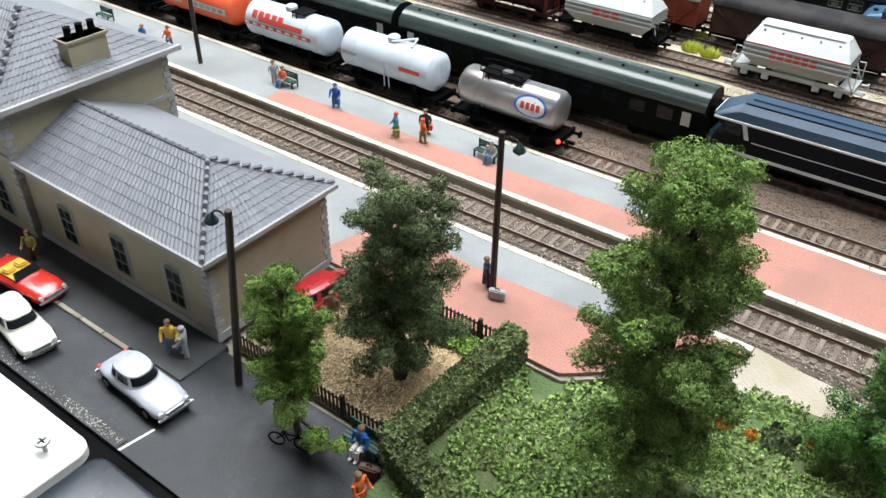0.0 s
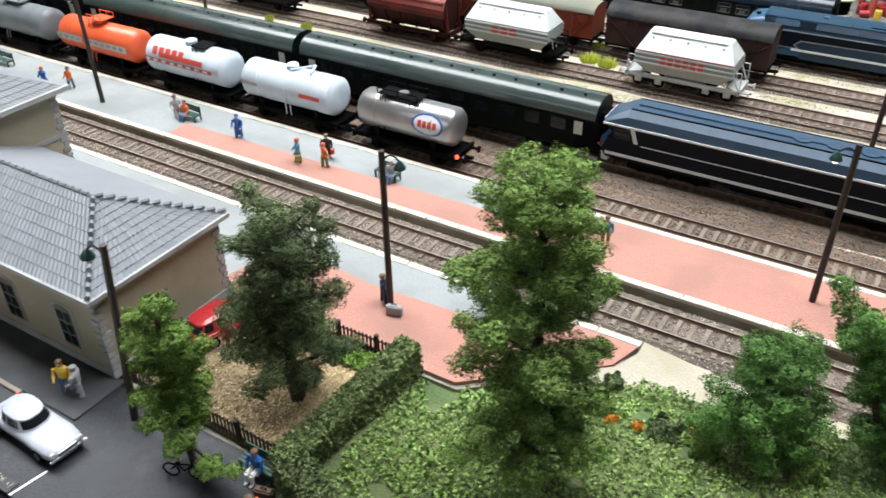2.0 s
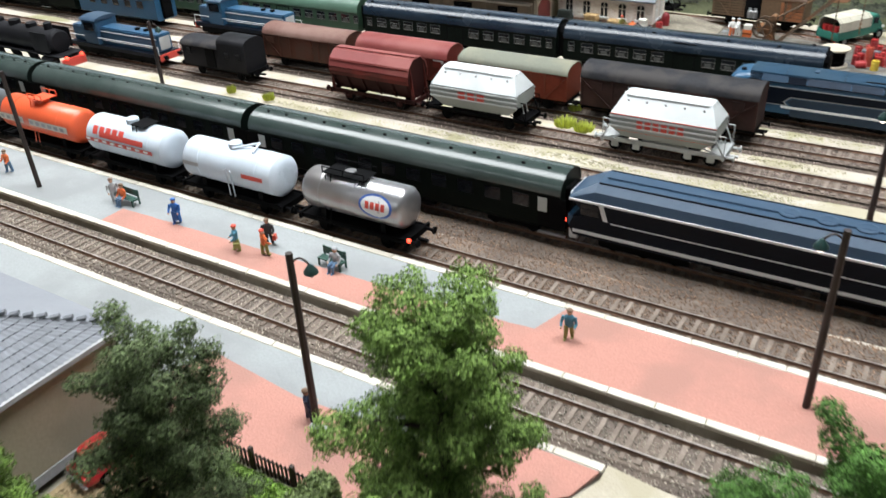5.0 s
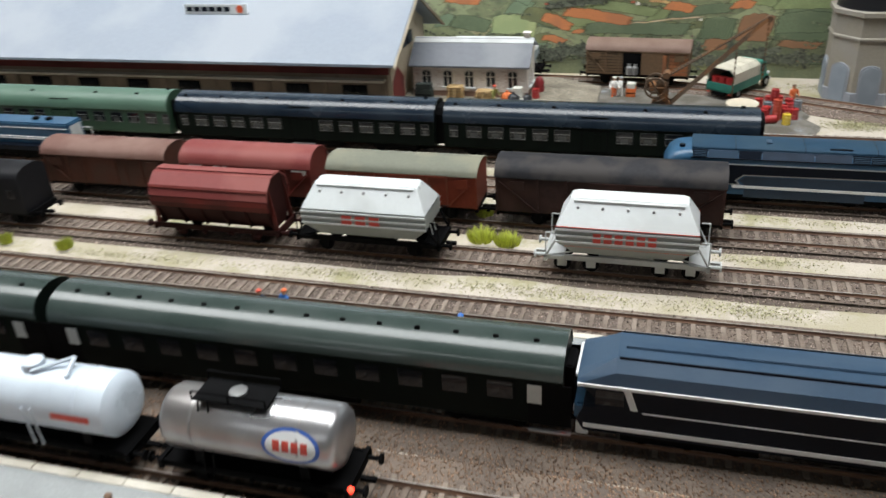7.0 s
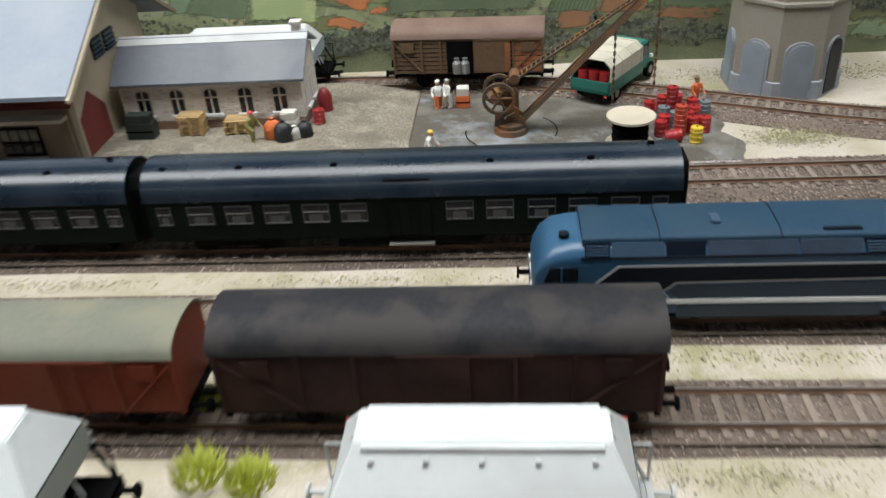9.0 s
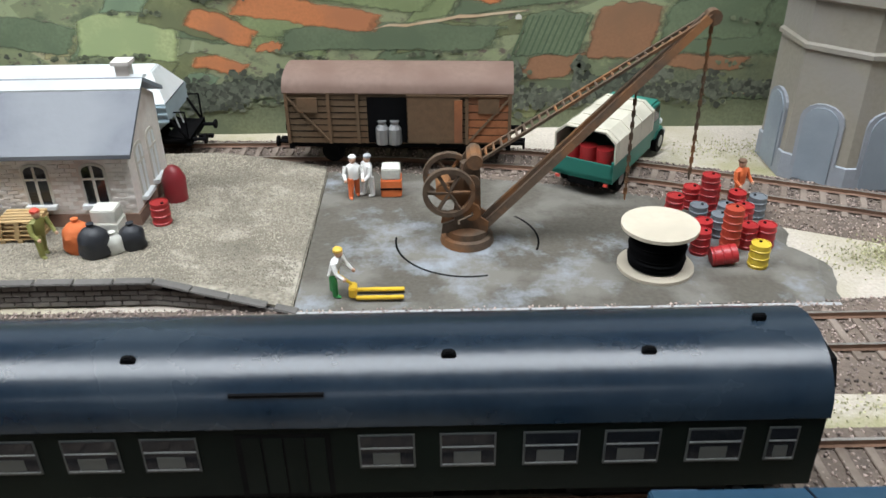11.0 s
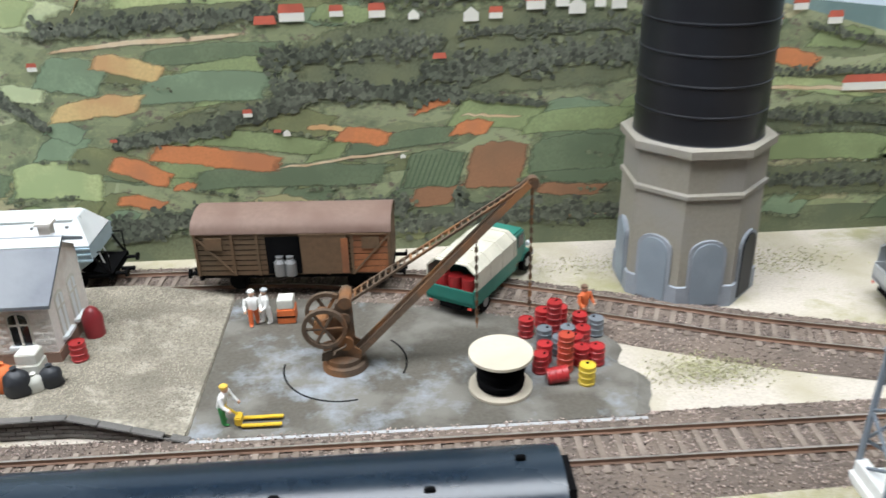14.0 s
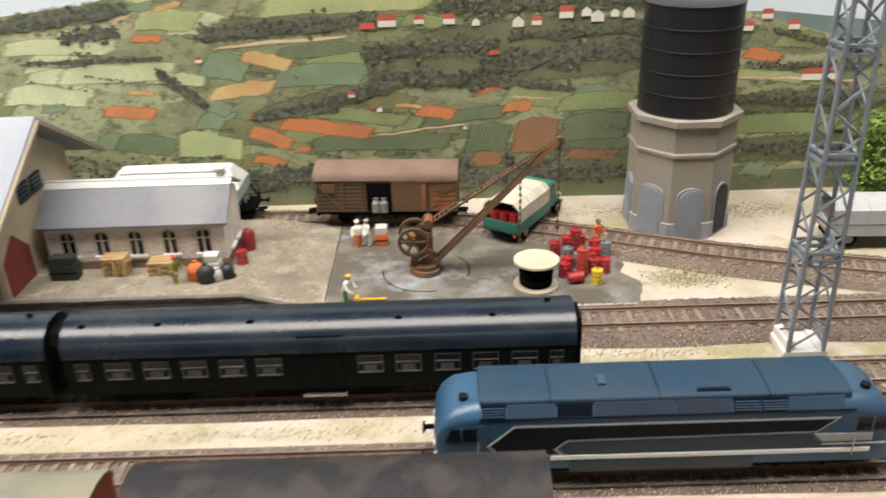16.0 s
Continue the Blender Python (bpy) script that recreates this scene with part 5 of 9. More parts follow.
def shunter(label, x0, x1, y, cab_at=-0.45):
    L = (x1 - x0) / 2 - 0.5
    t = thing("diesel_shunter", label, "locomotive", (x0 + x1) / 2, y, RAIL_TOP, group="blue shunting locomotives")
    cx = cab_at * L
    part("frame", Shape().box(-L, L, -1.5, 1.5, 1.0, 1.45), P_NAVY, t, bevel=0.04)
    part("long_hood", Shape().box(cx + 1.2, L - 0.4, -1.0, 1.0, 1.45, 3.4), P_BLUE, t, bevel=0.12)
    part("short_hood", Shape().box(-L + 0.4, cx - 1.2, -1.0, 1.0, 1.45, 3.3), P_BLUE, t, bevel=0.12)
    part("cab", Shape().box(cx - 1.2, cx + 1.2, -1.5, 1.5, 1.45, 4.2), P_BLUE, t, bevel=0.08)
    part("cab_roof", Shape().along(arch(1.5, 4.15, 0.4, 8, 0.1), cx - 1.35, cx + 1.35), P_BLUEROOF, t, smooth=True)
    for s in (-1, 1):
        part("cab_window", Shape().box(cx - 0.8, cx + 0.8, s * 1.5 - 0.03, s * 1.5 + 0.03, 3.0, 3.9), M_GLASS, t)
        for zz in (1.9, 2.9):
            part("trim_line", Shape().box(cx + 1.3, L - 0.5, s * 1.01 - 0.03, s * 1.01 + 0.03, zz, zz + 0.08), P_LOCOWHITE, t)
        part("handrail", Shape().path([(-L, s * 1.45, 1.4), (-L, s * 1.45, 2.3), (L, s * 1.45, 2.3), (L, s * 1.45, 1.4)], 0.04, 5), P_LOCOWHITE, t)
    for e in (-1, 1):
        part("front_beam", Shape().box(min(e * L, e * (L + 0.15)), max(e * L, e * (L + 0.15)), -1.45, 1.45, 0.7, 1.4), P_REDMARK, t)
        part("end_grille", Shape().box(min(e * (L - 0.42), e * (L - 0.36)), max(e * (L - 0.42), e * (L - 0.36)), -0.7, 0.7, 1.7, 3.1), P_LIGHTGREY, t)
        part("roof_stack", Shape().lathe([(0.3, 3.35), (0.3, 3.6), (0.02, 3.62)], 10, (L * 0.5 + e * 0.7, 0)), M_BLACK, t)
    loco_wheels(t, (-L * 0.5, L * 0.5), L + 0.05)
    return t


shunter("blue shunting locomotive with white trim and red beam", -51.5, -35.4, YE)
shunter("blue shunting locomotive with a central cab beside the coaches", -43.0, -27.5, YL, -0.5)
# blue railcar trailer behind the shunters
coach("plain blue railcar with a blue roof", -64.5, -48.8, YL, P_BLUE, P_BLUEROOF, "coaches standing in the yard", doors=(), win=5, vents=4, tall=4.6, white_ends=False)

# steam locomotive
t = thing("steam_locomotive", "black steam locomotive with red front lamps", "locomotive", -56.3, YD, RAIL_TOP)
part("boiler", Shape().barrel([(-9.0, 0.9), (-8.9, 1.3), (10.4, 1.3), (10.6, 1.1), (10.65, 0.3)], 24, 0, 3.1), P_BLACKV, t, smooth=True)
for xx, hh, rr in ((9.0, 0.7, 0.45), (6.0, 0.45, 0.6), (3.0, 0.5, 0.65), (0.0, 0.4, 0.6)):
    part("dome", Shape().lathe([(rr, 4.2), (rr, 4.3 + hh), (rr * 0.7, 4.4 + hh), (0.02, 4.42 + hh)], 14, (xx, 0)), P_BLACKV, t, smooth=True)
part("cab", Shape().box(-12.0, -8.6, -1.55, 1.55, 1.3, 4.4), P_BLACKV, t, bevel=0.1)
part("running_board", Shape().box(-9, 12.0, -1.5, 1.5, 1.85, 1.97), P_BLACKV, t)
for s in (-1, 1):
    part("smoke_deflector", Shape().box(7.6, 10.4, s * 1.45 - 0.04, s * 1.45 + 0.04, 2.2, 4.3), P_BLACKV, t)
    part("cylinder", Shape().tube((8.6, s * 1.2, 1.2), (10.6, s * 1.2, 1.2), 0.5, 12), P_BLACKV, t, smooth=True)
    part("front_lamp", Shape().ball((12.3, s * 0.95, 1.75), 0.2), P_REDLAMP, t, "glowing red lamp")
    for k in range(5):
        piece("wheel", ME_WHEEL, t, (-6.5 + 3.2 * k, s * 0.87, 0.9), 0, (1.7, 1, 1.7))
    part("coupling_rod", Shape().box(-6.5, 8.0, s * 1.08 - 0.05, s * 1.08 + 0.05, 0.75, 0.95), P_STEEL, t)
part("front_beam", Shape().box(11.9, 12.2, -1.45, 1.45, 0.7, 1.6), P_REDMARK, t)
part("tender", Shape().box(-21.5, -12.3, -1.5, 1.5, 0.9, 3.6), P_BLACKV, t, bevel=0.1)
wheels(t, (-20, -17.5, -15, -13.2))
# ---- station ----
M_TILEPIECE = mat("roof_tile_piece", (0.15, 0.16, 0.178), 0.6, var=0.1, scale=60, bump=0.1, col2=(0.17, 0.178, 0.195), island=0.12)
M_FRAME = mat("dark_green_frame", (0.10, 0.12, 0.08), 0.6, var=0.1)
M_DOORGREY = mat("grey_blue_door", (0.25, 0.29, 0.33), 0.6, var=0.12, scale=120)


def tile_rows(parent, a, b, c, d, row=0.62, name="roof_tile"):
    """Courses of pantile on a four-cornered slope: a, b along the eave, c, d above b, a. Each course overlaps the one below."""
    a, b, c, d = map(Vector, (a, b, c, d))
    n = max(1, round((d - a).length / row))
    nrm = (b - a).cross(d - a).normalized()
    g = Shape()
    for i in range(n):
        p, q = a.lerp(d, i / n), b.lerp(c, i / n)
        r, s = b.lerp(c, (i + 1.06) / n), a.lerp(d, (i + 1.06) / n)
        m = max(1, round((q - p).length / 0.3))
        for k in range(m):
            u0, u1, um = k / m, (k + 1) / m, (k + 0.5) / m
            lo0, lo1, lom = p.lerp(q, u0), p.lerp(q, u1), p.lerp(q, um)
            hi0, hi1, him = s.lerp(r, u0), s.lerp(r, u1), s.lerp(r, um)
            g.add([lo0 + nrm * 0.04, lom + nrm * 0.075, lo1 + nrm * 0.04, hi1, him + nrm * 0.035, hi0, lo0 - nrm * 0.01, lo1 - nrm * 0.01],
                  [(0, 1, 4, 5), (1, 2, 3, 4), (6, 7, 2, 1, 0)])
    ob = part(name, g, M_TILEPIECE, parent)
    tagged(ob, "courses of small grey pantiles", kind="stuff")


def arched_window(parent, x, y, z0, w, h, s=-1, axis="x"):
    fr = Shape()
    n = 8
    top = [(w * math.cos(math.pi * k / n), z0 + h + w * 0.5 * math.sin(math.pi * k / n)) for k in range(n + 1)]
    outl = [(-w, z0)] + [(w, z0)] + top
    part("surround", Shape().across([(x + a * 1.22, zz + (0.1 if zz > z0 + h * 0.5 else -0.05)) for a, zz in outl], y - 0.05, y + 0.05), M_QUOIN, parent)
    wn = part("window", Shape().across([(x + a, zz) for a, zz in outl], y - 0.07, y + 0.07), M_FRAME, parent)
    for k in range(2):
        for j in range(3):
            part("pane", Shape().box(x - w * 0.82 + k * w * 0.9, x - w * 0.08 + k * w * 0.9, y - 0.085, y + 0.085, z0 + 0.15 + j * h * 0.32, z0 + 0.1 + (j + 0.88) * h * 0.32), M_GLASS, wn)


def quoins(parent, x, y, z0, z1, dx, dy):
    me = mesh_of("quoin", Shape().box(-0.5, 0.06, -0.06, 0.5, 0, 0.34) if dx > 0 else Shape().box(-0.06, 0.5, -0.06, 0.5, 0, 0.34), M_QUOIN, bevel=0.03)
    me2 = mesh_of("quoin", Shape().box(-0.32, 0.06, -0.06, 0.32, 0, 0.34) if dx > 0 else Shape().box(-0.06, 0.32, -0.06, 0.32, 0, 0.34), M_QUOIN, bevel=0.03)
    for k in range(int((z1 - z0) / 0.4)):
        ob = piece("quoin", me if k % 2 else me2, parent, (x, y, z0 + 0.4 * k))
        if dy < 0:
            ob.scale = (1, -1, 1)


st = thing("station_building", "beige rendered station with grey tiled hip roofs and stone quoins", "building", 0, 0, 0.45)
XR, YF0, YB0, XJ, ZE = 6.35, -21.9, -13.7, -9.0, 5.1
part("wing_wall", Shape().box(XJ, XR, YF0, YB0, 0, ZE), M_WALL, st)
part("plinth", Shape().box(XJ, XR + 0.08, YF0 - 0.08, YB0 + 0.08, 0, 0.5), M_QUOIN, st)
ov = 0.45
E0, E1, E2 = (XJ, YF0 - ov, ZE + 0.15), (XR + ov, YF0 - ov, ZE + 0.15), (XR + ov, YB0 + ov, ZE + 0.15)
E3, R0, R1 = (XJ, YB0 + ov, ZE + 0.15), (XJ, -17.8, ZE + 2.2), (2.4, -17.8, ZE + 2.2)
part("wing_roof", Shape().add([E0, E1, E2, E3, R0, R1], [(0, 1, 5, 4), (1, 2, 5), (2, 3, 4, 5), (3, 2, 1, 0), (0, 4, 3)]), M_SLATE, st)
tile_rows(st, E0, E1, R1, R0)
tile_rows(st, E1, E2, R1, R1)
part("gutter", Shape().box(XJ, XR + ov + 0.12, YF0 - ov - 0.14, YF0 - ov + 0.05, ZE - 0.02, ZE + 0.22), M_QUOIN, st, "pale grey gutter")
part("gutter", Shape().box(XR + ov - 0.05, XR + ov + 0.14, YF0 - ov, YB0 + ov, ZE - 0.02, ZE + 0.22), M_QUOIN, st, "pale grey gutter")
for q in range(12):
    p0 = Vector(E1).lerp(Vector(R1), (q + 0.5) / 12)
    part("hip_tile", Shape().tube(tuple(p0 - Vector((0.16, -0.14, -0.1))), tuple(p0 + Vector((0.16, -0.14, 0.1 + 0.06))), 0.13, 6), M_SLATE, st)
    p0 = Vector(E2).lerp(Vector(R1), (q + 0.5) / 12)
    part("hip_tile", Shape().tube(tuple(p0 - Vector((0.16, 0.14, -0.1))), tuple(p0 + Vector((0.16, 0.14, 0.16))), 0.13, 6), M_SLATE, st)
for q in range(20):
    xx = XJ + 0.3 + q * 0.58
    part("ridge_tile", Shape().tube((xx - 0.25, -17.8, ZE + 2.22), (xx + 0.25, -17.8, ZE + 2.24), 0.13, 6), M_SLATE, st)
for xx in (3.6, -0.9, -5.6):
    arched_window(st, xx, YF0, 1.0 if xx < 4 else 0.6, 0.62, 2.3)
quoins(st, XR, YF0, 0.5, ZE - 0.1, 1, 1)
quoins(st, XR, YB0, 0.5, ZE - 0.1, 1, -1)
XT, ZT = -30.0, 8.3
part("main_wall", Shape().box(XT, XJ, YF0 - 0.4, -11.3, 0, ZT), M_WALL, st)
part("string_course", Shape().box(XT, XJ + 0.1, YF0 - 0.52, -11.2, ZE + 0.1, ZE + 0.35), M_QUOIN, st)
T0, T1, T2 = (XT, YF0 - 0.95, ZT + 0.1), (XJ + 0.6, YF0 - 0.95, ZT + 0.1), (XJ + 0.6, -10.7, ZT + 0.1)
T3, U0, U1 = (XT, -10.7, ZT + 0.1), (XT, -16.8, ZT + 3.1), (-14.2, -16.8, ZT + 3.1)
part("main_roof", Shape().add([T0, T1, T2, T3, U0, U1], [(0, 1, 5, 4), (1, 2, 5), (2, 3, 4, 5), (3, 2, 1, 0), (0, 4, 3)]), M_SLATE, st)
tile_rows(st, T0, T1, U1, U0)
tile_rows(st, T1, T2, U1, U1)
part("cornice", Shape().box(XJ + 0.45, XJ + 0.75, YF0 - 1.05, -10.6, ZT - 0.1, ZT + 0.2), M_QUOIN, st)
part("cornice", Shape().box(XT, XJ + 0.75, YF0 - 1.1, YF0 - 0.85, ZT - 0.1, ZT + 0.2), M_QUOIN, st)
for q in range(12):
    p0 = Vector(T1).lerp(Vector(U1), (q + 0.5) / 12)
    part("hip_tile", Shape().tube(tuple(p0 - Vector((0.22, -0.24, -0.04))), tuple(p0 + Vector((0.22, -0.24, 0.2))), 0.15, 6), M_SLATE, st)
quoins(st, XJ, YF0 - 0.4, 0.5, ZT - 0.1, 1, 1)
quoins(st, XJ, -11.3, 0.5, ZT - 0.1, 1, -1)
for xx in (-11.5, -15.5, -19.5):
    arched_window(st, xx, YF0 - 0.4, 0.9, 0.65, 2.5)
    arched_window(st, xx, YF0 - 0.4, 5.9, 0.55, 1.4)
ch = part("chimney", Shape().box(-10.3, -9.3, -17.3, -14.8, ZT - 0.2, ZT + 2.15).box(-10.4, -9.2, -17.4, -14.7, ZT + 1.98, ZT + 2.15), M_WALL, st, "beige chimney stack")
for k in range(3):
    part("chimney_pot", Shape().lathe([(0.22, ZT + 2.2), (0.2, ZT + 2.75), (0.24, ZT + 2.8), (0.02, ZT + 2.8)], 10, (-9.8, -16.8 + 0.75 * k)), M_BLACK, ch, "dark chimney pot")

# ---- goods shed ----
M_RUSTRED = mat("rust_red_boards", (0.19, 0.035, 0.03), 0.75, var=0.25, scale=120, bump=0.2)
M_SHEDWALL = mat("brown_beige_wall", (0.27, 0.21, 0.15), 0.85, var=0.2, scale=120, bump=0.25)
M_SHEDGABLE = mat("cream_gable", (0.50, 0.43, 0.32), 0.85, var=0.12, scale=120, bump=0.2)
sh = thing("goods_shed", "long goods shed with a pale slate roof and rust-red doors", "building", 0, 0, 0)
X0, X1 = -56.5, -4.2
part("roof", Shape().along([(51.2, 5.55), (59.6, 10.3), (68.0, 5.55), (68.0, 5.8), (59.6, 10.6), (51.2, 5.8)], X0 - 1, -2.9), M_SLATE_PALE, sh)
part("roof_edge", Shape().along([(51.1, 5.4), (51.3, 5.4), (59.6, 10.1), (59.6, 10.35), (51.1, 5.6)], -2.95, -2.75), M_SHEDGABLE, sh)
part("roof_edge", Shape().along([(68.1, 5.4), (67.9, 5.4), (59.6, 10.1), (59.6, 10.35), (68.1, 5.6)], -2.95, -2.75), M_SHEDWALL, sh)
part("gable_wall", Shape().along([(53.9, 0.9), (65.0, 0.9), (65.0, 6.9), (59.6, 9.9), (53.9, 6.8)], X1 - 0.4, X1), M_SHEDGABLE, sh)
part("gable_door", Shape().along([(54.1, 0.95), (57.3, 0.95), (57.3, 3.0), (55.7, 4.4), (54.1, 3.2)], X1 - 0.05, X1 + 0.08), M_RUSTRED, sh)
for k in range(2):
    lv = part("louvre", Shape().box(X1 - 0.05, X1 + 0.1, 57.6 + 1.7 * k, 59.0 + 1.7 * k, 5.6, 6.8), P_NAVY, sh)
    for j in range(4):
        part("louvre_slat", Shape().box(X1 + 0.08, X1 + 0.16, 57.6 + 1.7 * k, 59.0 + 1.7 * k, 5.7 + 0.28 * j, 5.8 + 0.28 * j), P_BLUEROOF, lv)
part("front_wall", Shape().box(X0, X1 - 0.42, 53.92, 54.3, 0.9, 5.6), M_SHEDWALL, sh)
part("upper_band", Shape().box(X0, X1 - 0.2, 53.75, 53.9, 4.1, 5.5), M_RUSTRED, sh)
part("canopy_strip", Shape().box(X0, X1 - 0.6, 53.1, 53.95, 3.45, 3.68), M_KERB, sh, "pale canopy edge")
for k in range(9):
    xx = -8.0 - 6.05 * k
    wn = part("window", Shape().box(xx - 1.25, xx + 1.25, 53.8, 53.9, 1.2, 3.0), M_BLACK, sh)
    for i in range(4):
        for j in range(2):
            part("pane", Shape().box(xx - 1.15 + 0.6 * i, xx - 0.65 + 0.6 * i, 53.76, 53.8, 1.3 + 0.85 * j, 2.05 + 0.85 * j), M_GLASS, wn)
    part("sill", Shape().box(xx - 1.35, xx + 1.35, 53.65, 53.85, 1.05, 1.18), P_LIGHTGREY, sh)
    part("pier", Shape().box(xx + 2.7, xx + 3.2, 53.75, 53.95, 0.9, 3.4), M_SHEDWALL, sh)
sg = thing("roof_sign", "white roof sign with dark lettering bars", "sign", -23.3, 56.8, 9.05)
part("board", Shape().box(-3.5, 3.5, -0.06, 0.06, 0, 0.95), P_LOCOWHITE, sg)
for k in range(6):
    part("lettering_bar", Shape().box(-3.3 + 0.85 * k, -2.65 + 0.85 * k, -0.09, -0.06, 0.25, 0.72), P_NAVY, sg)
part("emblem", Shape().tube((2.7, -0.06, 0.48), (2.7, -0.1, 0.48), 0.38, 14), P_TANKORANGE, sg)

# ---- small brick hut ----
M_HUT = mat("pale_plaster_brick", (0.74, 0.69, 0.64), 0.85, var=0.2, scale=150, bump=0.35, col2=(0.58, 0.49, 0.43), share=0.35)
M_HUTBASE = mat("brown_base_bricks", (0.25, 0.15, 0.11), 0.85, var=0.25, scale=140, bump=0.3)
hu = thing("hut", "small pale brick office with a slate roof and five windows", "building", 2.4, 59.8, 0.9)
part("wall", Shape().along([(-2.0, 0), (2.0, 0), (2.0, 4.0), (0.35, 4.9), (-2.0, 3.15)], -5.7, 5.7), M_HUT, hu)
part("base_course", Shape().box(-5.75, 5.78, -2.08, 2.08, 0, 0.55), M_HUTBASE, hu)
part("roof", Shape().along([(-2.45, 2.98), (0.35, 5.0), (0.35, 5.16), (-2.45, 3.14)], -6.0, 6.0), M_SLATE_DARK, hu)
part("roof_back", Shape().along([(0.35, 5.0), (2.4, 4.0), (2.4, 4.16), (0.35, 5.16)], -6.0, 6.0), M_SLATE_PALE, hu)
part("ridge_strip", Shape().along([(-0.15, 4.78), (0.5, 5.17), (0.5, 5.24), (-0.15, 4.86)], -6.0, 6.0), P_LIGHTGREY, hu)
part("chimney", Shape().box(5.0, 5.5, 0.4, 0.9, 4.8, 5.7).box(4.9, 5.6, 0.3, 1.0, 5.6, 5.75), M_HUT, hu)
def hut_window(name, w, h, place):
    """Arched dark pane in a pale frame with a mullion, a transom and a white sill; place() turns (across, out, up) into the hut's axes."""
    arc = [(-w, 0), (w, 0), (w, h)] + [(w * math.cos(math.pi * j / 8), h + w * 0.55 * math.sin(math.pi * j / 8)) for j in range(1, 8)] + [(-w, h)]
    ring = lambda k, out: [place(x * k, out, z * (1 + (k - 1) * 0.35) - (k - 1) * 0.1) for x, z in arc]
    wn = part(name, Shape().rings([ring(1.22, -0.1), ring(1.22, 0.04), ring(1.2, 0.05)]), P_CREAM, hu)
    part("pane", Shape().rings([ring(1.0, -0.05), ring(1.0, 0.06)]), M_GLASS if name == "window" else P_LOCOWHITE, wn)
    bar = lambda a0, a1, z0, z1: Shape().rings([[place(x, o, z) for x, z in ((a0, z0), (a1, z0), (a1, z1), (a0, z1))] for o in (0.0, 0.09)])
    part("mullion", bar(-0.05, 0.05, 0, h + w * 0.5), P_CREAM, wn)
    part("transom", bar(-w, w, h * 0.74, h * 0.74 + 0.08), P_CREAM, wn)
    part("sill", Shape().rings([[place(x, o, z) for x, z in ((-w * 1.45, -0.16), (w * 1.45, -0.16), (w * 1.45, 0.0), (-w * 1.45, 0.0))] for o in (-0.1, 0.24)]), P_LOCOWHITE, wn)


XW = [-4.3 + 2.15 * k for k in range(5)]
for xx in XW:
    hut_window("window", 0.40, 1.35, lambda a, o, z, xx=xx: (xx + a, -2.0 - o, 1.0 + z))
for k in range(2):
    hut_window("side_window", 0.36, 1.75, lambda a, o, z, k=k: (5.7 + o, -0.85 + 1.5 * k + a, 0.95 + z))
me = mesh_of("brick", Shape().box(-0.2, 0.2, -0.03, 0.03, -0.075, 0.075), M_HUT, bevel=0.012)
for j in range(14):
    zb = 0.66 + 0.172 * j
    for i in range(26):
        xx = -5.5 + 0.43 * i + (0.21 if j % 2 else 0)
        if xx < 5.5 and not any(abs(xx - q) < 0.72 and 0.82 < zb < 2.85 for q in XW):
            piece("brick", me, hu, (xx, -2.01 - 0.008 * math.sin(i * 3.7 + j * 5.1), zb))

# ---- water tower ----
M_TOWER = mat("tower_concrete", (0.27, 0.245, 0.20), 0.85, var=0.15, scale=120, bump=0.25, col2=(0.27, 0.25, 0.22))
M_TOWERGREY = mat("grey_blue_plaster", (0.27, 0.29, 0.32), 0.8, var=0.12, scale=120, bump=0.2)
M_TANKBLACK = mat("satin_black_tank", (0.012, 0.013, 0.017), 0.38, var=0.2, scale=80, bump=0.03)
tw = thing("water_tower", "octagonal concrete water tower with a black ringed tank", "water tower", 38.5, 64.9, 0)
tw.scale = (1, 1, 0.955)
octa = lambda r: [(r * math.cos(radians(22.5 + 45 * k)), r * math.sin(radians(22.5 + 45 * k))) for k in range(8)]
part("base", Shape().rings([[(x, y, z) for x, y in octa(r)] for r, z in ((3.62, 0), (3.52, 6.0), (3.52, 8.3))]), M_TOWER, tw)
part("ledge", Shape().rings([[(x, y, z) for x, y in octa(r)] for r, z in ((3.52, 6.0), (3.66, 6.05), (3.66, 6.25), (3.52, 6.35))]), M_TOWER, tw)
part("cornice", Shape().rings([[(x, y, z) for x, y in octa(r)] for r, z in ((3.54, 8.1), (3.82, 8.25), (3.82, 8.65), (3.6, 8.7))]), M_TOWER, tw)
part("plinth", Shape().rings([[(x, y, z) for x, y in octa(r)] for r, z in ((3.72, -0.1), (3.7, 1.1), (3.6, 1.15))]), M_TOWERGREY, tw)
for k in range(8):
    a = radians(45 * k)
    m4 = Matrix.Rotation(a, 4, "Z")
    rr = 3.6 * math.cos(radians(22.5))
    arc = [(-0.75, 0.1), (0.75, 0.1), (0.75, 2.9)] + [(0.75 * math.cos(math.pi * j / 8), 2.9 + 0.75 * math.sin(math.pi * j / 8)) for j in range(1, 8)] + [(-0.75, 2.9)]
    big = [(y * 1.25, z + (0.15 if z > 1 else 0)) for y, z in arc]
    part("arch_surround", Shape().along(big, rr - 0.3, rr + 0.1).move(m4), M_TOWERGREY, tw)
    part("door" if k == 7 else "arch_panel", Shape().along(arc, rr - 0.2, rr + 0.16).move(m4), P_NAVY if k == 7 else M_DOORGREY, tw)
tk = part("tank", Shape().lathe([(3.15, 8.6), (3.15, 16.0), (3.0, 16.0), (3.0, 15.2), (0.05, 15.2)], 48), M_TANKBLACK, tw, smooth=True)
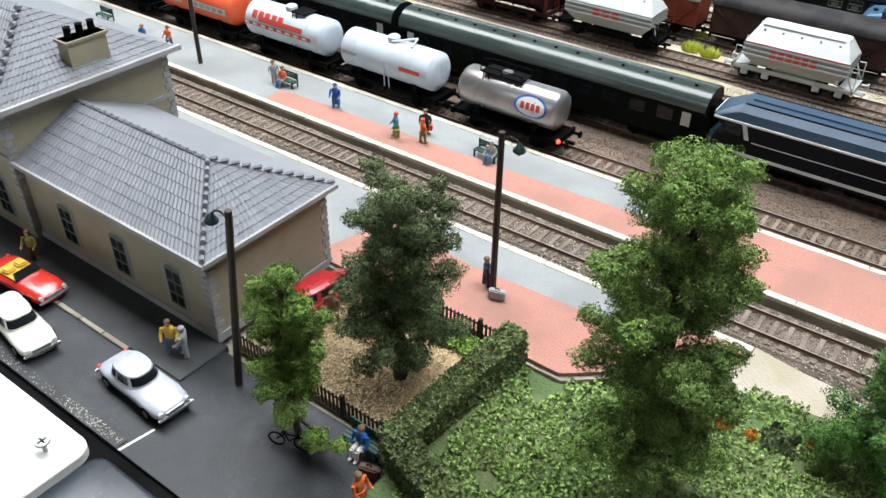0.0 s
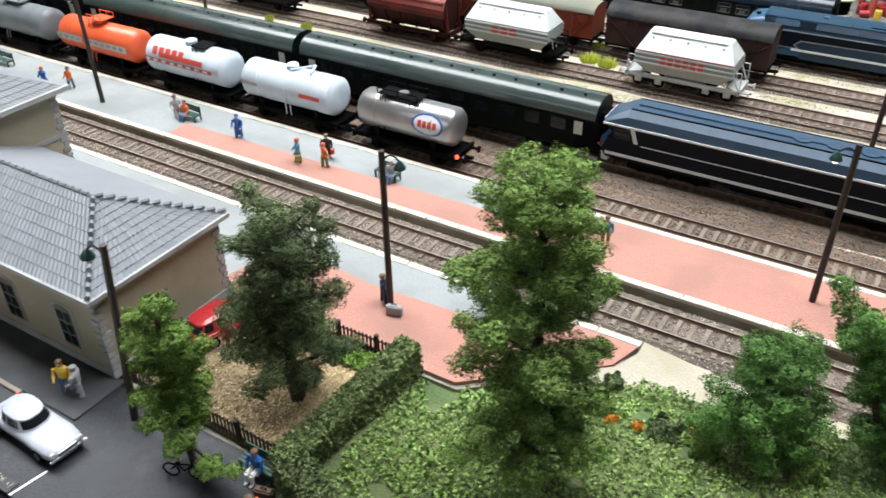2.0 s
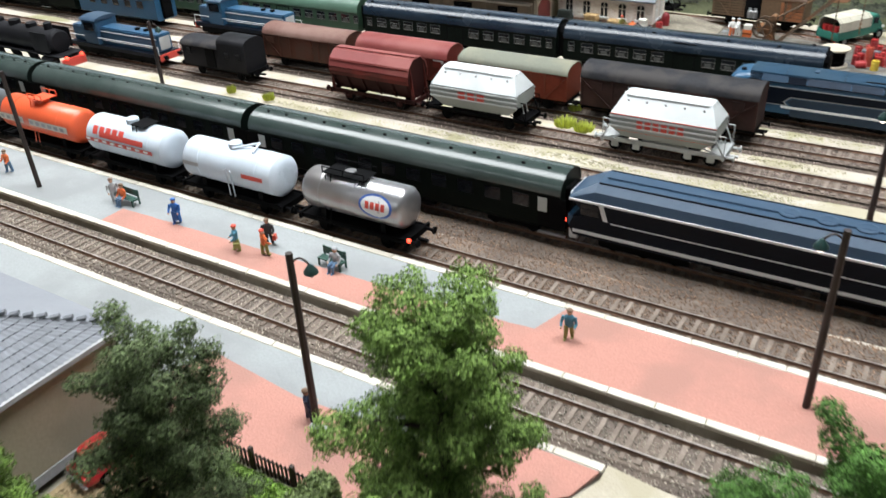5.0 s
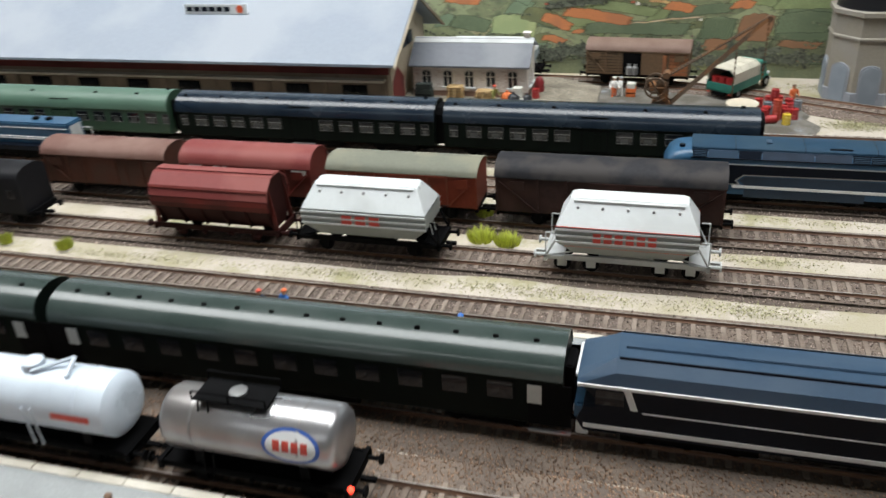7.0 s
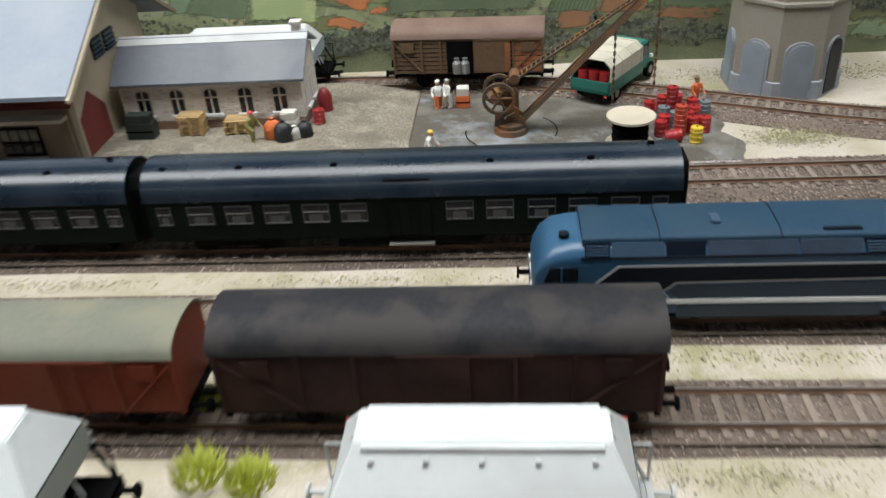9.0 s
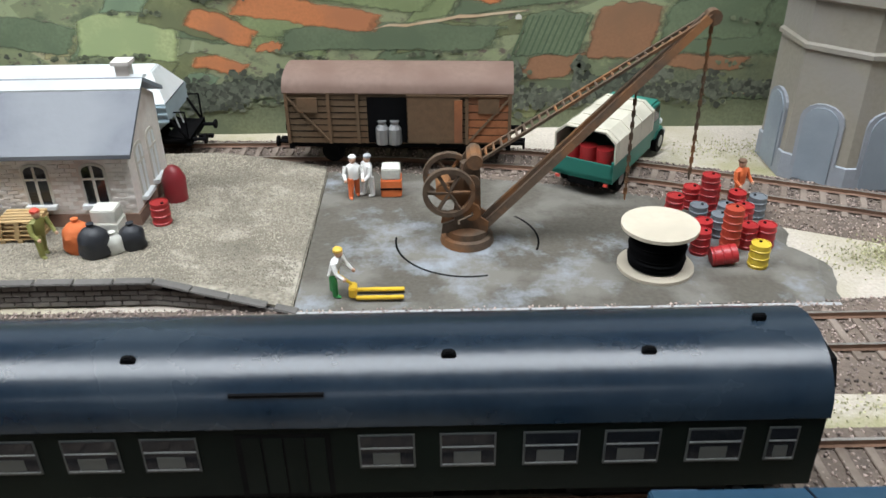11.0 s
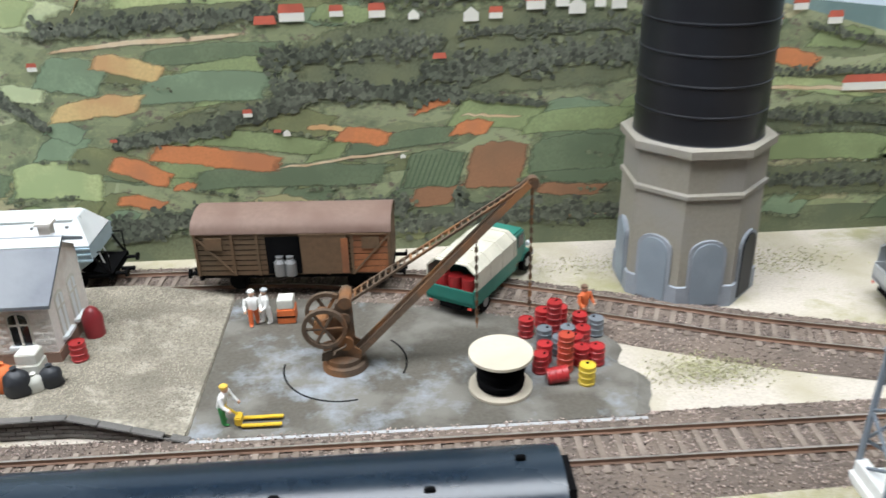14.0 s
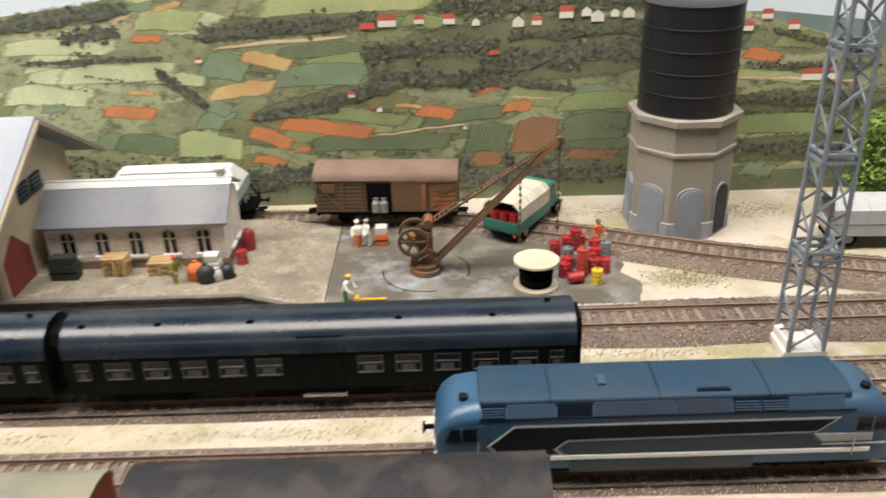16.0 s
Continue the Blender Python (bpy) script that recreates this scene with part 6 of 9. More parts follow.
for k in range(6):
    part("tank_ring", Shape().lathe([(3.15, 8.62 + 1.47 * k), (3.2, 8.65 + 1.47 * k), (3.2, 8.72 + 1.47 * k), (3.15, 8.75 + 1.47 * k)], 48), M_TANKBLACK, tk, smooth=True)

# ---- lattice mast ----
M_MAST = mat("blue_grey_steel", (0.20, 0.235, 0.28), 0.5, var=0.15, scale=100)
ma = thing("lattice_mast", "blue-grey steel lattice mast on a white foot", "mast", 40.7, 47.8, 0)
part("foot", Shape().box(-1.15, 1.15, -1.0, 1.0, -0.1, 0.35).box(-1.05, -0.6, -0.95, 0.95, 0.3, 0.9).box(0.6, 1.05, -0.95, 0.95, 0.3, 0.5), M_WHITE, ma, bevel=0.05)
half = lambda z: 0.92 - 0.012 * z
for sx in (-1, 1):
    for sy in (-1, 1):
        part("corner_post", Shape().tube((sx * half(0), sy * half(0), 0.3), (sx * half(26), sy * half(26), 26), 0.12, 6), M_MAST, ma)
for k in range(20):
    z0, z1 = 0.5 + 1.27 * k, 0.5 + 1.27 * (k + 1)
    h0, h1 = half(z0), half(z1)
    g = Shape()
    cs0, cs1 = [(-h0, -h0), (h0, -h0), (h0, h0), (-h0, h0)], [(-h1, -h1), (h1, -h1), (h1, h1), (-h1, h1)]
    for j in range(4):
        a, b2 = cs0[j], cs1[(j + 1) % 4]
        if k % 2:
            a, b2 = cs0[(j + 1) % 4], cs1[j]
        g.tube((*a, z0), (*b2, z1), 0.07, 5)
    part("brace", g, M_MAST, ma)
    if k % 4 == 3:
        for zz, o in ((z1 - 0.08, 0.14), (z1 + 0.34, 0.06)):
            for s_ in (-1, 1):
                part("collar_bar", Shape().box(-h1 - o, h1 + o, s_ * h1 - 0.1, s_ * h1 + 0.1, zz, zz + 0.15), M_MAST, ma)
                part("collar_bar", Shape().box(s_ * h1 - 0.097, s_ * h1 + 0.097, -h1 + 0.1, h1 - 0.1, zz + 0.003, zz + 0.147), M_MAST, ma)

# ---- yard crane ----
M_RUST = mat("rusty_iron", (0.085, 0.055, 0.034), 0.75, var=0.45, scale=140, bump=0.3, col2=(0.20, 0.085, 0.028), share=0.4)
cr = thing("yard_crane", "rusty iron hand crane with a lattice jib and spoked wheel", "crane", 20.7, 57.6, 0.14)
part("base", Shape().lathe([(1.05, 0), (1.0, 0.3), (0.85, 0.35), (0.85, 0.6), (0.5, 0.75), (0.02, 0.76)], 20), M_RUST, cr, smooth=True)
for a0, a1 in ((-0.35, 0.75), (3.05, 4.95)):
    part("turntable_rim", Shape().rings([[(r * math.cos(a0 + (a1 - a0) * k / 16), r * math.sin(a0 + (a1 - a0) * k / 16), z) for k in range(17)] for r, z in ((2.82, -0.02), (2.82, 0.006), (2.74, 0.006), (2.74, -0.02))], caps=False, closed=False), M_BLACK, cr)

for s_ in (-1, 1):
    part("side_frame", Shape().across([(-1.0, 0.55), (0.75, 0.55), (0.8, 1.0), (0.5, 1.2), (0.45, 3.6), (0.1, 3.75), (-0.15, 3.4), (-0.3, 2.75), (-0.85, 2.65), (-0.95, 2.2), (-0.45, 1.9), (-0.5, 1.1), (-0.95, 0.95)], s_ * 0.42 - 0.06, s_ * 0.42 + 0.06), M_RUST, cr)
    part("pinion", Shape().tube((0.15, s_ * 0.48, 1.5), (0.15, s_ * 0.66, 1.5), 0.34, 12).tube((0.15, s_ * 0.5, 2.7), (0.15, s_ * 0.62, 2.7), 0.3, 12), M_RUST, cr)
    part("crank", Shape().path([(0.15, s_ * 0.66, 1.5), (0.15, s_ * 0.85, 1.5), (-0.35, s_ * 0.85, 1.25), (-0.35, s_ * 1.15, 1.25)], 0.05, 5), M_RUST, cr)
part("column", Shape().tube((0, 0, 0.6), (0, 0, 3.3), 0.26, 10), M_RUST, cr, smooth=True)
tip = (8.3, -0.1, 8.5)
for s in (-1, 1):
    part("jib_beam", Shape().path([(0.5, s * 0.3, 0.6), (tip[0] - 0.1, s * 0.16, tip[2])], 0.2, 4), M_RUST, cr)
    part("tie_beam", Shape().path([(0.0, s * 0.4, 3.2), (tip[0], s * 0.18, tip[2] + 0.1)], 0.075, 4), M_RUST, cr)
    wl = part("gear_wheel", Shape().rings([[(-0.7 + r * math.cos(k * math.pi / 12), s * 0.75 + yy, 2.4 + r * math.sin(k * math.pi / 12)) for k in range(24)] for r, yy in ((0.98, -0.11), (0.98, 0.11), (0.8, 0.11), (0.8, -0.11), (0.98, -0.11))], caps=False), M_RUST, cr)
    for k in range(3):
        a = math.pi * k / 3
        part("spoke", Shape().tube((-0.7 + 0.85 * math.cos(a), s * 0.75, 2.4 + 0.85 * math.sin(a)), (-0.7 - 0.85 * math.cos(a), s * 0.75, 2.4 - 0.85 * math.sin(a)), 0.08, 5), M_RUST, wl)
for k in range(30):
    u = (k + 0.5) / 30
    part("rung", Shape().tube((tip[0] * u, -0.4 + 0.22 * u, 3.25 + 5.3 * u), (tip[0] * u, 0.4 - 0.22 * u, 3.25 + 5.3 * u), 0.055, 5), M_RUST, cr)
part("drum", Shape().tube((-0.9, -0.8, 2.4), (-0.9, 0.8, 2.4), 0.3, 12).tube((0.1, -0.55, 2.5), (0.1, 0.55, 2.5), 0.25, 10).tube((0.25, -0.6, 3.5), (0.25, 0.6, 3.5), 0.3, 10), M_RUST, cr)
part("tip_pulley", Shape().tube((tip[0] + 0.05, -0.2, tip[2]), (tip[0] + 0.05, 0.2, tip[2]), 0.28, 12), M_RUST, cr)
for cx, ztop, zbot in ((8.35, 8.4, 2.3), (6.0, 6.3, 1.6)):
    g = Shape()
    n = int((ztop - zbot) / 0.22)
    for k in range(n):
        z = ztop - 0.22 * k
        if k % 2:
            g.box(cx - 0.07, cx + 0.07, -0.02, 0.02, z - 0.26, z)
        else:
            g.box(cx - 0.02, cx + 0.02, -0.07, 0.07, z - 0.26, z)
    part("chain", g, M_RUST, cr)

# ---- cable reel, barrels, loads ----
M_PLY = mat("pale_plywood", (0.52, 0.46, 0.36), 0.7, var=0.12, scale=110, bump=0.1)
rl = thing("cable_reel", "wooden cable reel wound with black cable", "cable reel", 27.5, 55.3, 0.14)
part("lower_flange", Shape().lathe([(1.38, 0), (1.38, 0.13), (0.02, 0.13)], 36), M_PLY, rl)
part("upper_flange", Shape().lathe([(0.02, 1.65), (1.38, 1.65), (1.38, 1.78), (0.02, 1.785)], 36), M_PLY, rl)
for k in range(10):
    part("cable_turn", Shape().lathe([(0.9, 0.13 + 0.152 * k), (1.0 + 0.03 * (k % 3), 0.2 + 0.152 * k), (0.9, 0.282 + 0.152 * k)], 28), M_BLACK, rl, smooth=True)
P_BARREL = [paint("red_barrel", (0.36, 0.022, 0.024), 0.4), paint("orange_barrel", (0.42, 0.055, 0.028), 0.45), paint("grey_barrel", (0.17, 0.19, 0.21), 0.5), paint("yellow_barrel", (0.62, 0.44, 0.04), 0.4)]


def barrel_prof():
    pr = [(0.42, 0)]
    for k in range(3):
        z = 0.08 + 0.36 * k
        pr += [(0.42, z), (0.45, z + 0.03), (0.45, z + 0.06), (0.42, z + 0.09)]
    return pr + [(0.42, 1.12), (0.38, 1.12), (0.37, 1.08), (0.02, 1.08)]


for label, p_, spots in (("glossy red steel oil barrel", P_BARREL[0], [(29.2, 59.3, 0), (30.1, 60.1, 0), (30.5, 59.2, 0), (31.0, 60.3, 0), (31.8, 59.5, 0), (29.4, 56.3, 0), (29.7, 57.1, 0), (31.2, 57.6, 0), (31.3, 56.7, 0), (32.0, 56.7, 0), (31.7, 58.3, 0), (30.5, 59.2, 1.12), (8.9, 57.9, 0.8)]),
                         ("dull orange-red steel barrel", P_BARREL[1], [(30.5, 56.3, 0), (30.5, 56.3, 1.12)]),
                         ("grey steel barrel among the red ones", P_BARREL[2], [(29.9, 58.4, 0), (30.5, 57.6, 0), (31.0, 58.4, 0), (32.5, 59.1, 0)]),
                         ("bright yellow steel oil barrel", P_BARREL[3], [(31.25, 55.25, 0)])):
    for x, y, z in spots:
        t = thing("barrel", label, "barrel", x, y, 0.14 + z * (0.83 if x > 20 else 1), 37 * x, group="oil barrels in the yard")
        part("drum", Shape().lathe([(q * 0.84, zz * 0.83) for q, zz in barrel_prof()], 18), p_, t, smooth=True)
        part("bung", Shape().lathe([(0.06, 0.89), (0.06, 0.94), (0.01, 0.94)], 8, (0.17, 0)), M_BLACK, t)
t = thing("barrel", "red barrel lying tipped on its side", "barrel", 30.05, 55.45, 0.5, group="oil barrels in the yard")
part("drum", Shape().lathe([(q * 0.84, zz * 0.83) for q, zz in barrel_prof()], 18).move(Matrix.Rotation(radians(80), 4, "Y") @ Matrix.Translation((0, 0, -0.5))), P_BARREL[0], t, smooth=True)

M_PALLET = mat("pallet_wood", (0.50, 0.34, 0.16), 0.8, var=0.25, scale=120, bump=0.25)
for n, (x, y, cnt) in enumerate(((1.2, 57.0, 7), (4.0, 57.0, 5))):
    for k in range(cnt):
        t = thing("pallet", "light wooden pallet in a stack on the dock", "pallet", x + 0.05 * math.sin(5 * k), y, 0.95 + 0.18 * k, 3 * math.sin(3 * k + n), group="stacked pallets")
        for j in range(5):
            part("board", Shape().box(-0.75, 0.75, -0.55 + 0.24 * j, -0.39 + 0.24 * j, 0.13, 0.17), M_PALLET, t)
        for j in range(3):
            part("bearer", Shape().box(-0.72 + 0.63 * j, -0.54 + 0.63 * j, -0.55, 0.57, 0, 0.13), M_PALLET, t)
M_CRATE = mat("dark_green_crate", (0.025, 0.035, 0.03), 0.7, var=0.3)
M_SACK = [mat("orange_sack", (0.62, 0.15, 0.04), 0.8, bump=0.4), mat("black_sack", (0.02, 0.022, 0.027), 0.5, bump=0.3), mat("pale_sack", (0.55, 0.54, 0.48), 0.8, bump=0.3)]
for x, y, r, m_, lab in ((6.5, 55.9, 0.62, 0, "orange full sack"), (7.2, 55.5, 0.62, 1, "black plastic sack"), (8.4, 56.0, 0.5, 1, "black plastic sack"), (7.8, 55.7, 0.4, 2, "pale sack")):
    t = thing("sack", lab + " on the loading dock", "sack", x, y, 0.93, group="sacks on the dock")
    part("bag", Shape().rings([[(r * q * (1 + 0.09 * math.sin(3 * a + 9 * x + 4 * z)) * math.cos(a), 0.85 * r * q * (1 + 0.09 * math.cos(4 * a + 7 * z)) * math.sin(a), r * z) for a in [k * math.pi / 8 for k in range(16)]]
                               for q, z in ((0.5, 0), (0.82, 0.06), (0.93, 0.3), (0.9, 0.75), (0.95, 1.1), (0.8, 1.5), (0.45, 1.8), (0.2, 1.9))]), M_SACK[m_], t, smooth=True)
    part("tie", Shape().lathe([(0.1, r * 1.85), (0.15, r * 2.1), (0.02, r * 2.12)], 8), M_SACK[m_], t)
for x, y, z, wx, wz, m_, lab in ((17.6, 61.9, 0.14, 0.44, 0.8, M_SACK[0], "orange crate with pale lid boxes"), (7.4, 56.6, 0.95, 0.5, 0.9, M_SACK[2], "pale box stacked on the dock"), (-1.9, 56.6, 0.95, 0.85, 1.05, M_CRATE, "dark green crates stacked beside the shed")):
    t = thing("crate", lab, "crate", x, y, z)
    part("box", Shape().box(-wx, wx, -0.45, 0.45, 0, wz), m_, t, bevel=0.04)
    part("lid", Shape().box(-wx * 0.9, wx * 0.9, -0.4, 0.4, wz, wz + 0.5), M_SACK[2] if m_ is not M_CRATE else M_CRATE, t, bevel=0.04)
    part("strap", Shape().box(-wx - 0.02, wx + 0.02, -0.47, -0.44, wz * 0.45, wz * 0.55), M_BLACK, t)
t = thing("fire_extinguisher_tank", "dark red upright tank beside the hut", "tank", 8.9, 60.0, 0.8)
part("shell", Shape().lathe([(0.45, 0), (0.48, 1.1), (0.3, 1.5), (0.12, 1.65), (0.02, 1.66)], 14), paint("dark_red_tank", (0.22, 0.02, 0.025), 0.4), t, smooth=True)
pj = thing("pallet_truck", "yellow hand pallet truck on the concrete yard", "pallet truck", 17.4, 53.6, 0.14)
P_YEL = paint("yellow_machine", (0.65, 0.42, 0.03), 0.45)
for s in (-1, 1):
    part("fork", Shape().box(-0.7, 0.95, s * 0.26 - 0.09, s * 0.26 + 0.09, 0.1, 0.19), P_YEL, pj, bevel=0.02)
part("pump", Shape().box(-0.95, -0.68, -0.26, 0.26, 0.1, 0.5), P_YEL, pj, bevel=0.05)
part("handle", Shape().path([(-0.85, 0, 0.55), (-1.3, 0, 0.95), (-1.3, 0.25, 1.0)], 0.05, 6), P_YEL, pj)

# ---- brown van wagon with an open door, and a pale wagon behind the hut ----
P_VANROOF = paint("faded_brown_roof", (0.185, 0.125, 0.10), 0.65, spec=0.18, var=0.2, col2=(0.15, 0.095, 0.075))
P_ORANGERUST = paint("orange_rust_boards", (0.29, 0.105, 0.04), 0.85, var=0.4, bump=0.3, col2=(0.18, 0.075, 0.035))
P_RUSTWOOD = paint("rust_brown_boards", (0.125, 0.072, 0.036), 0.8, var=0.35, bump=0.3, col2=(0.10, 0.065, 0.035))
vw = covered_wagon("rust-brown plank wagon with its sliding door open", 12.4, 23.6, 65.4, P_RUSTWOOD, P_VANROOF, h=2.35, rise=0.85, planks=7, bright_door=P_RUSTWOOD, doorx=1.6)
vw.rotation_euler = (0, 0, radians(-4))
for j in range(6):
    zz = 1.25 + 0.36 * j
    part("rusty_board", Shape().box(3.05, 4.85, -1.545, -1.49, zz, zz + 0.3), P_ORANGERUST, vw)
part("rusty_door_edge", Shape().box(2.5, 2.85, -1.62, -1.56, 1.25, 3.2), P_ORANGERUST, vw)
# Black panel on the wall stands for the dark inside of the open door.
part("door_opening", Shape().box(-1.35, 0.4, -1.53, -1.47, 1.2, 3.3), M_BLACK, vw)
for k in range(2):
    part("milk_can", Shape().lathe([(0.3, 1.2), (0.3, 1.9), (0.16, 2.1), (0.2, 2.25), (0.02, 2.26)], 10, (-0.7 + 0.55 * k, -1.6)), P_STEEL, vw)
far_hopper = hopper("pale blue-white hopper wagon behind the hut", -3.0, 9.2, 66.6, paint("pale_blue_hopper", (0.36, 0.45, 0.50), 0.5), paint("pale_blue_hopper_roof", (0.33, 0.42, 0.47), 0.5), M_BLACK)
far_hopper.scale = (1, 1, 0.84)
far_hopper.location.x -= 0.004


# ---- storage tank beside the far end of the shed ----
sto = thing("storage_tank", "dull grey cylindrical tank lying beside the goods shed", "tank", -69.0, 52.0, 0.1)
part("shell", Shape().barrel([(-4.4, 0.4), (-4.35, 1.0), (-4.1, 1.35), (-3.8, 1.42), (3.8, 1.42), (4.1, 1.35), (4.35, 1.0), (4.4, 0.4)], 24, 0, 1.75), P_TANKGREY, sto, smooth=True)
part("hatch", Shape().box(-0.9, 0.7, -0.4, 0.4, 3.1, 3.35), M_BLACK, sto, bevel=0.06)
for e in (-1, 1):
    part("cradle", Shape().box(e * 2.8 - 0.3, e * 2.8 + 0.3, -1.1, 1.1, 0, 0.9), M_BLACK, sto)


# ---- lorries ----
def lorry(label, x, y, turn, paint_, tarp, L=7.4, cargo=None, bonnet=True):
    t = thing("lorry", label, "lorry", x, y, 0.14, turn)
    part("chassis", Shape().box(-L / 2, L / 2 - 0.2, -0.6, 0.6, 0.5, 0.75), M_BLACK, t)
    bx1 = L / 2 - 2.7
    part("load_bed", Shape().box(-L / 2, bx1, -1.35, 1.35, 0.8, 1.0).box(-L / 2, bx1, -1.37, -1.27, 0.8, 1.75).box(-L / 2, bx1, 1.27, 1.37, 0.8, 1.75).box(-L / 2, -L / 2 + 0.1, -1.35, 1.35, 0.8, 1.6), paint_, t)
    x0 = -L / 2 + 0.1
    pr = [(-1.4, 1.65), (-1.38, 2.6), (-0.9, 3.0), (0.9, 3.0), (1.38, 2.6), (1.4, 1.65)]
    part("tarpaulin", Shape().along(pr + [(yy * 0.95, zz - 0.06) for yy, zz in pr[::-1]], x0, bx1), tarp, t, smooth=True)
    for k in range(4):
        xx = x0 + 0.3 + k * (bx1 - x0 - 0.6) / 3
        part("tarp_fold", Shape().along([(yy * 1.01, zz + 0.03) for yy, zz in pr] + [(yy * 0.97, zz - 0.03) for yy, zz in pr[::-1]], xx - 0.05, xx + 0.05), tarp, t)
    part("front_board", Shape().box(bx1 - 0.08, bx1, -1.3, 1.3, 0.9, 2.6), tarp, t)
    cx = bx1 + 0.1
    part("cab", Shape().across([(cx, 0.8), (cx + (1.5 if bonnet else 2.2), 0.8), (cx + (1.5 if bonnet else 2.2), 1.8), (cx + (1.2 if bonnet else 1.9), 2.7), (cx, 2.7)], -1.2, 1.2), paint_, t, bevel=0.1)
    if bonnet:
        part("bonnet", Shape().box(cx + 1.4, cx + 2.5, -0.75, 0.75, 0.8, 1.65), paint_, t, bevel=0.15)
    part("windscreen", Shape().box(cx + (1.32 if bonnet else 2.0), cx + (1.4 if bonnet else 2.08), -1.0, 1.0, 1.85, 2.45), M_GLASS, t)
    for s in (-1, 1):
        part("side_window", Shape().box(cx + 0.4, cx + 1.1, s * 1.2 - 0.03, s * 1.2 + 0.03, 1.8, 2.45), M_GLASS, t)
        part("fender", Shape().across([(cx + 0.9, 0.75), (cx + 1.1, 1.2), (cx + 1.9, 1.2), (cx + 2.2, 0.75)], s * 1.0 - 0.25, s * 1.0 + 0.25), paint_, t, bevel=0.06)
        part("headlight", Shape().tube((cx + 2.4, s * 0.85, 1.15), (cx + 2.55, s * 0.85, 1.15), 0.15, 10), P_LOCOWHITE, t)
        for xx in (-L / 2 + 1.3, cx + 1.5):
            wh = part("wheel", Shape().tube((xx, s * 1.0, 0.55), (xx, s * 1.3, 0.55), 0.55, 20), M_BLACK, t, smooth=True)
            part("rim", Shape().tube((xx, s * 1.29, 0.55), (xx, s * 1.32, 0.55), 0.28, 12), P_STEEL, wh)
        part("tail_light", Shape().box(-L / 2 - 0.03, -L / 2, s * 1.1 - 0.1, s * 1.1 + 0.1, 0.62, 0.75), P_REDMARK, t)
    part("bumper", Shape().box(cx + 2.5, cx + 2.65, -1.15, 1.15, 0.5, 0.75), P_STEEL, t)
    if cargo:
        for k in range(3):
            part("barrel", Shape().lathe([(0.38, 1.0), (0.38, 2.1), (0.02, 2.12)], 14, (-L / 2 + 0.6, -0.75 + 0.75 * k)), cargo, t, smooth=True)
    return t


lorry("green lorry with a cream tarpaulin carrying red barrels", 27.75, 64.5, 57, paint("lorry_green", (0.02, 0.16, 0.12), 0.45), mat("cream_canvas", (0.50, 0.47, 0.38), 0.85, bump=0.3), 7.4, P_BARREL[0])
lorry("light grey lorry with a white tarpaulin", 51.7, 60.2, -4, paint("lorry_grey", (0.42, 0.43, 0.44), 0.45), mat("grey_canvas", (0.40, 0.42, 0.43), 0.8, bump=0.3), 9.0, bonnet=False)
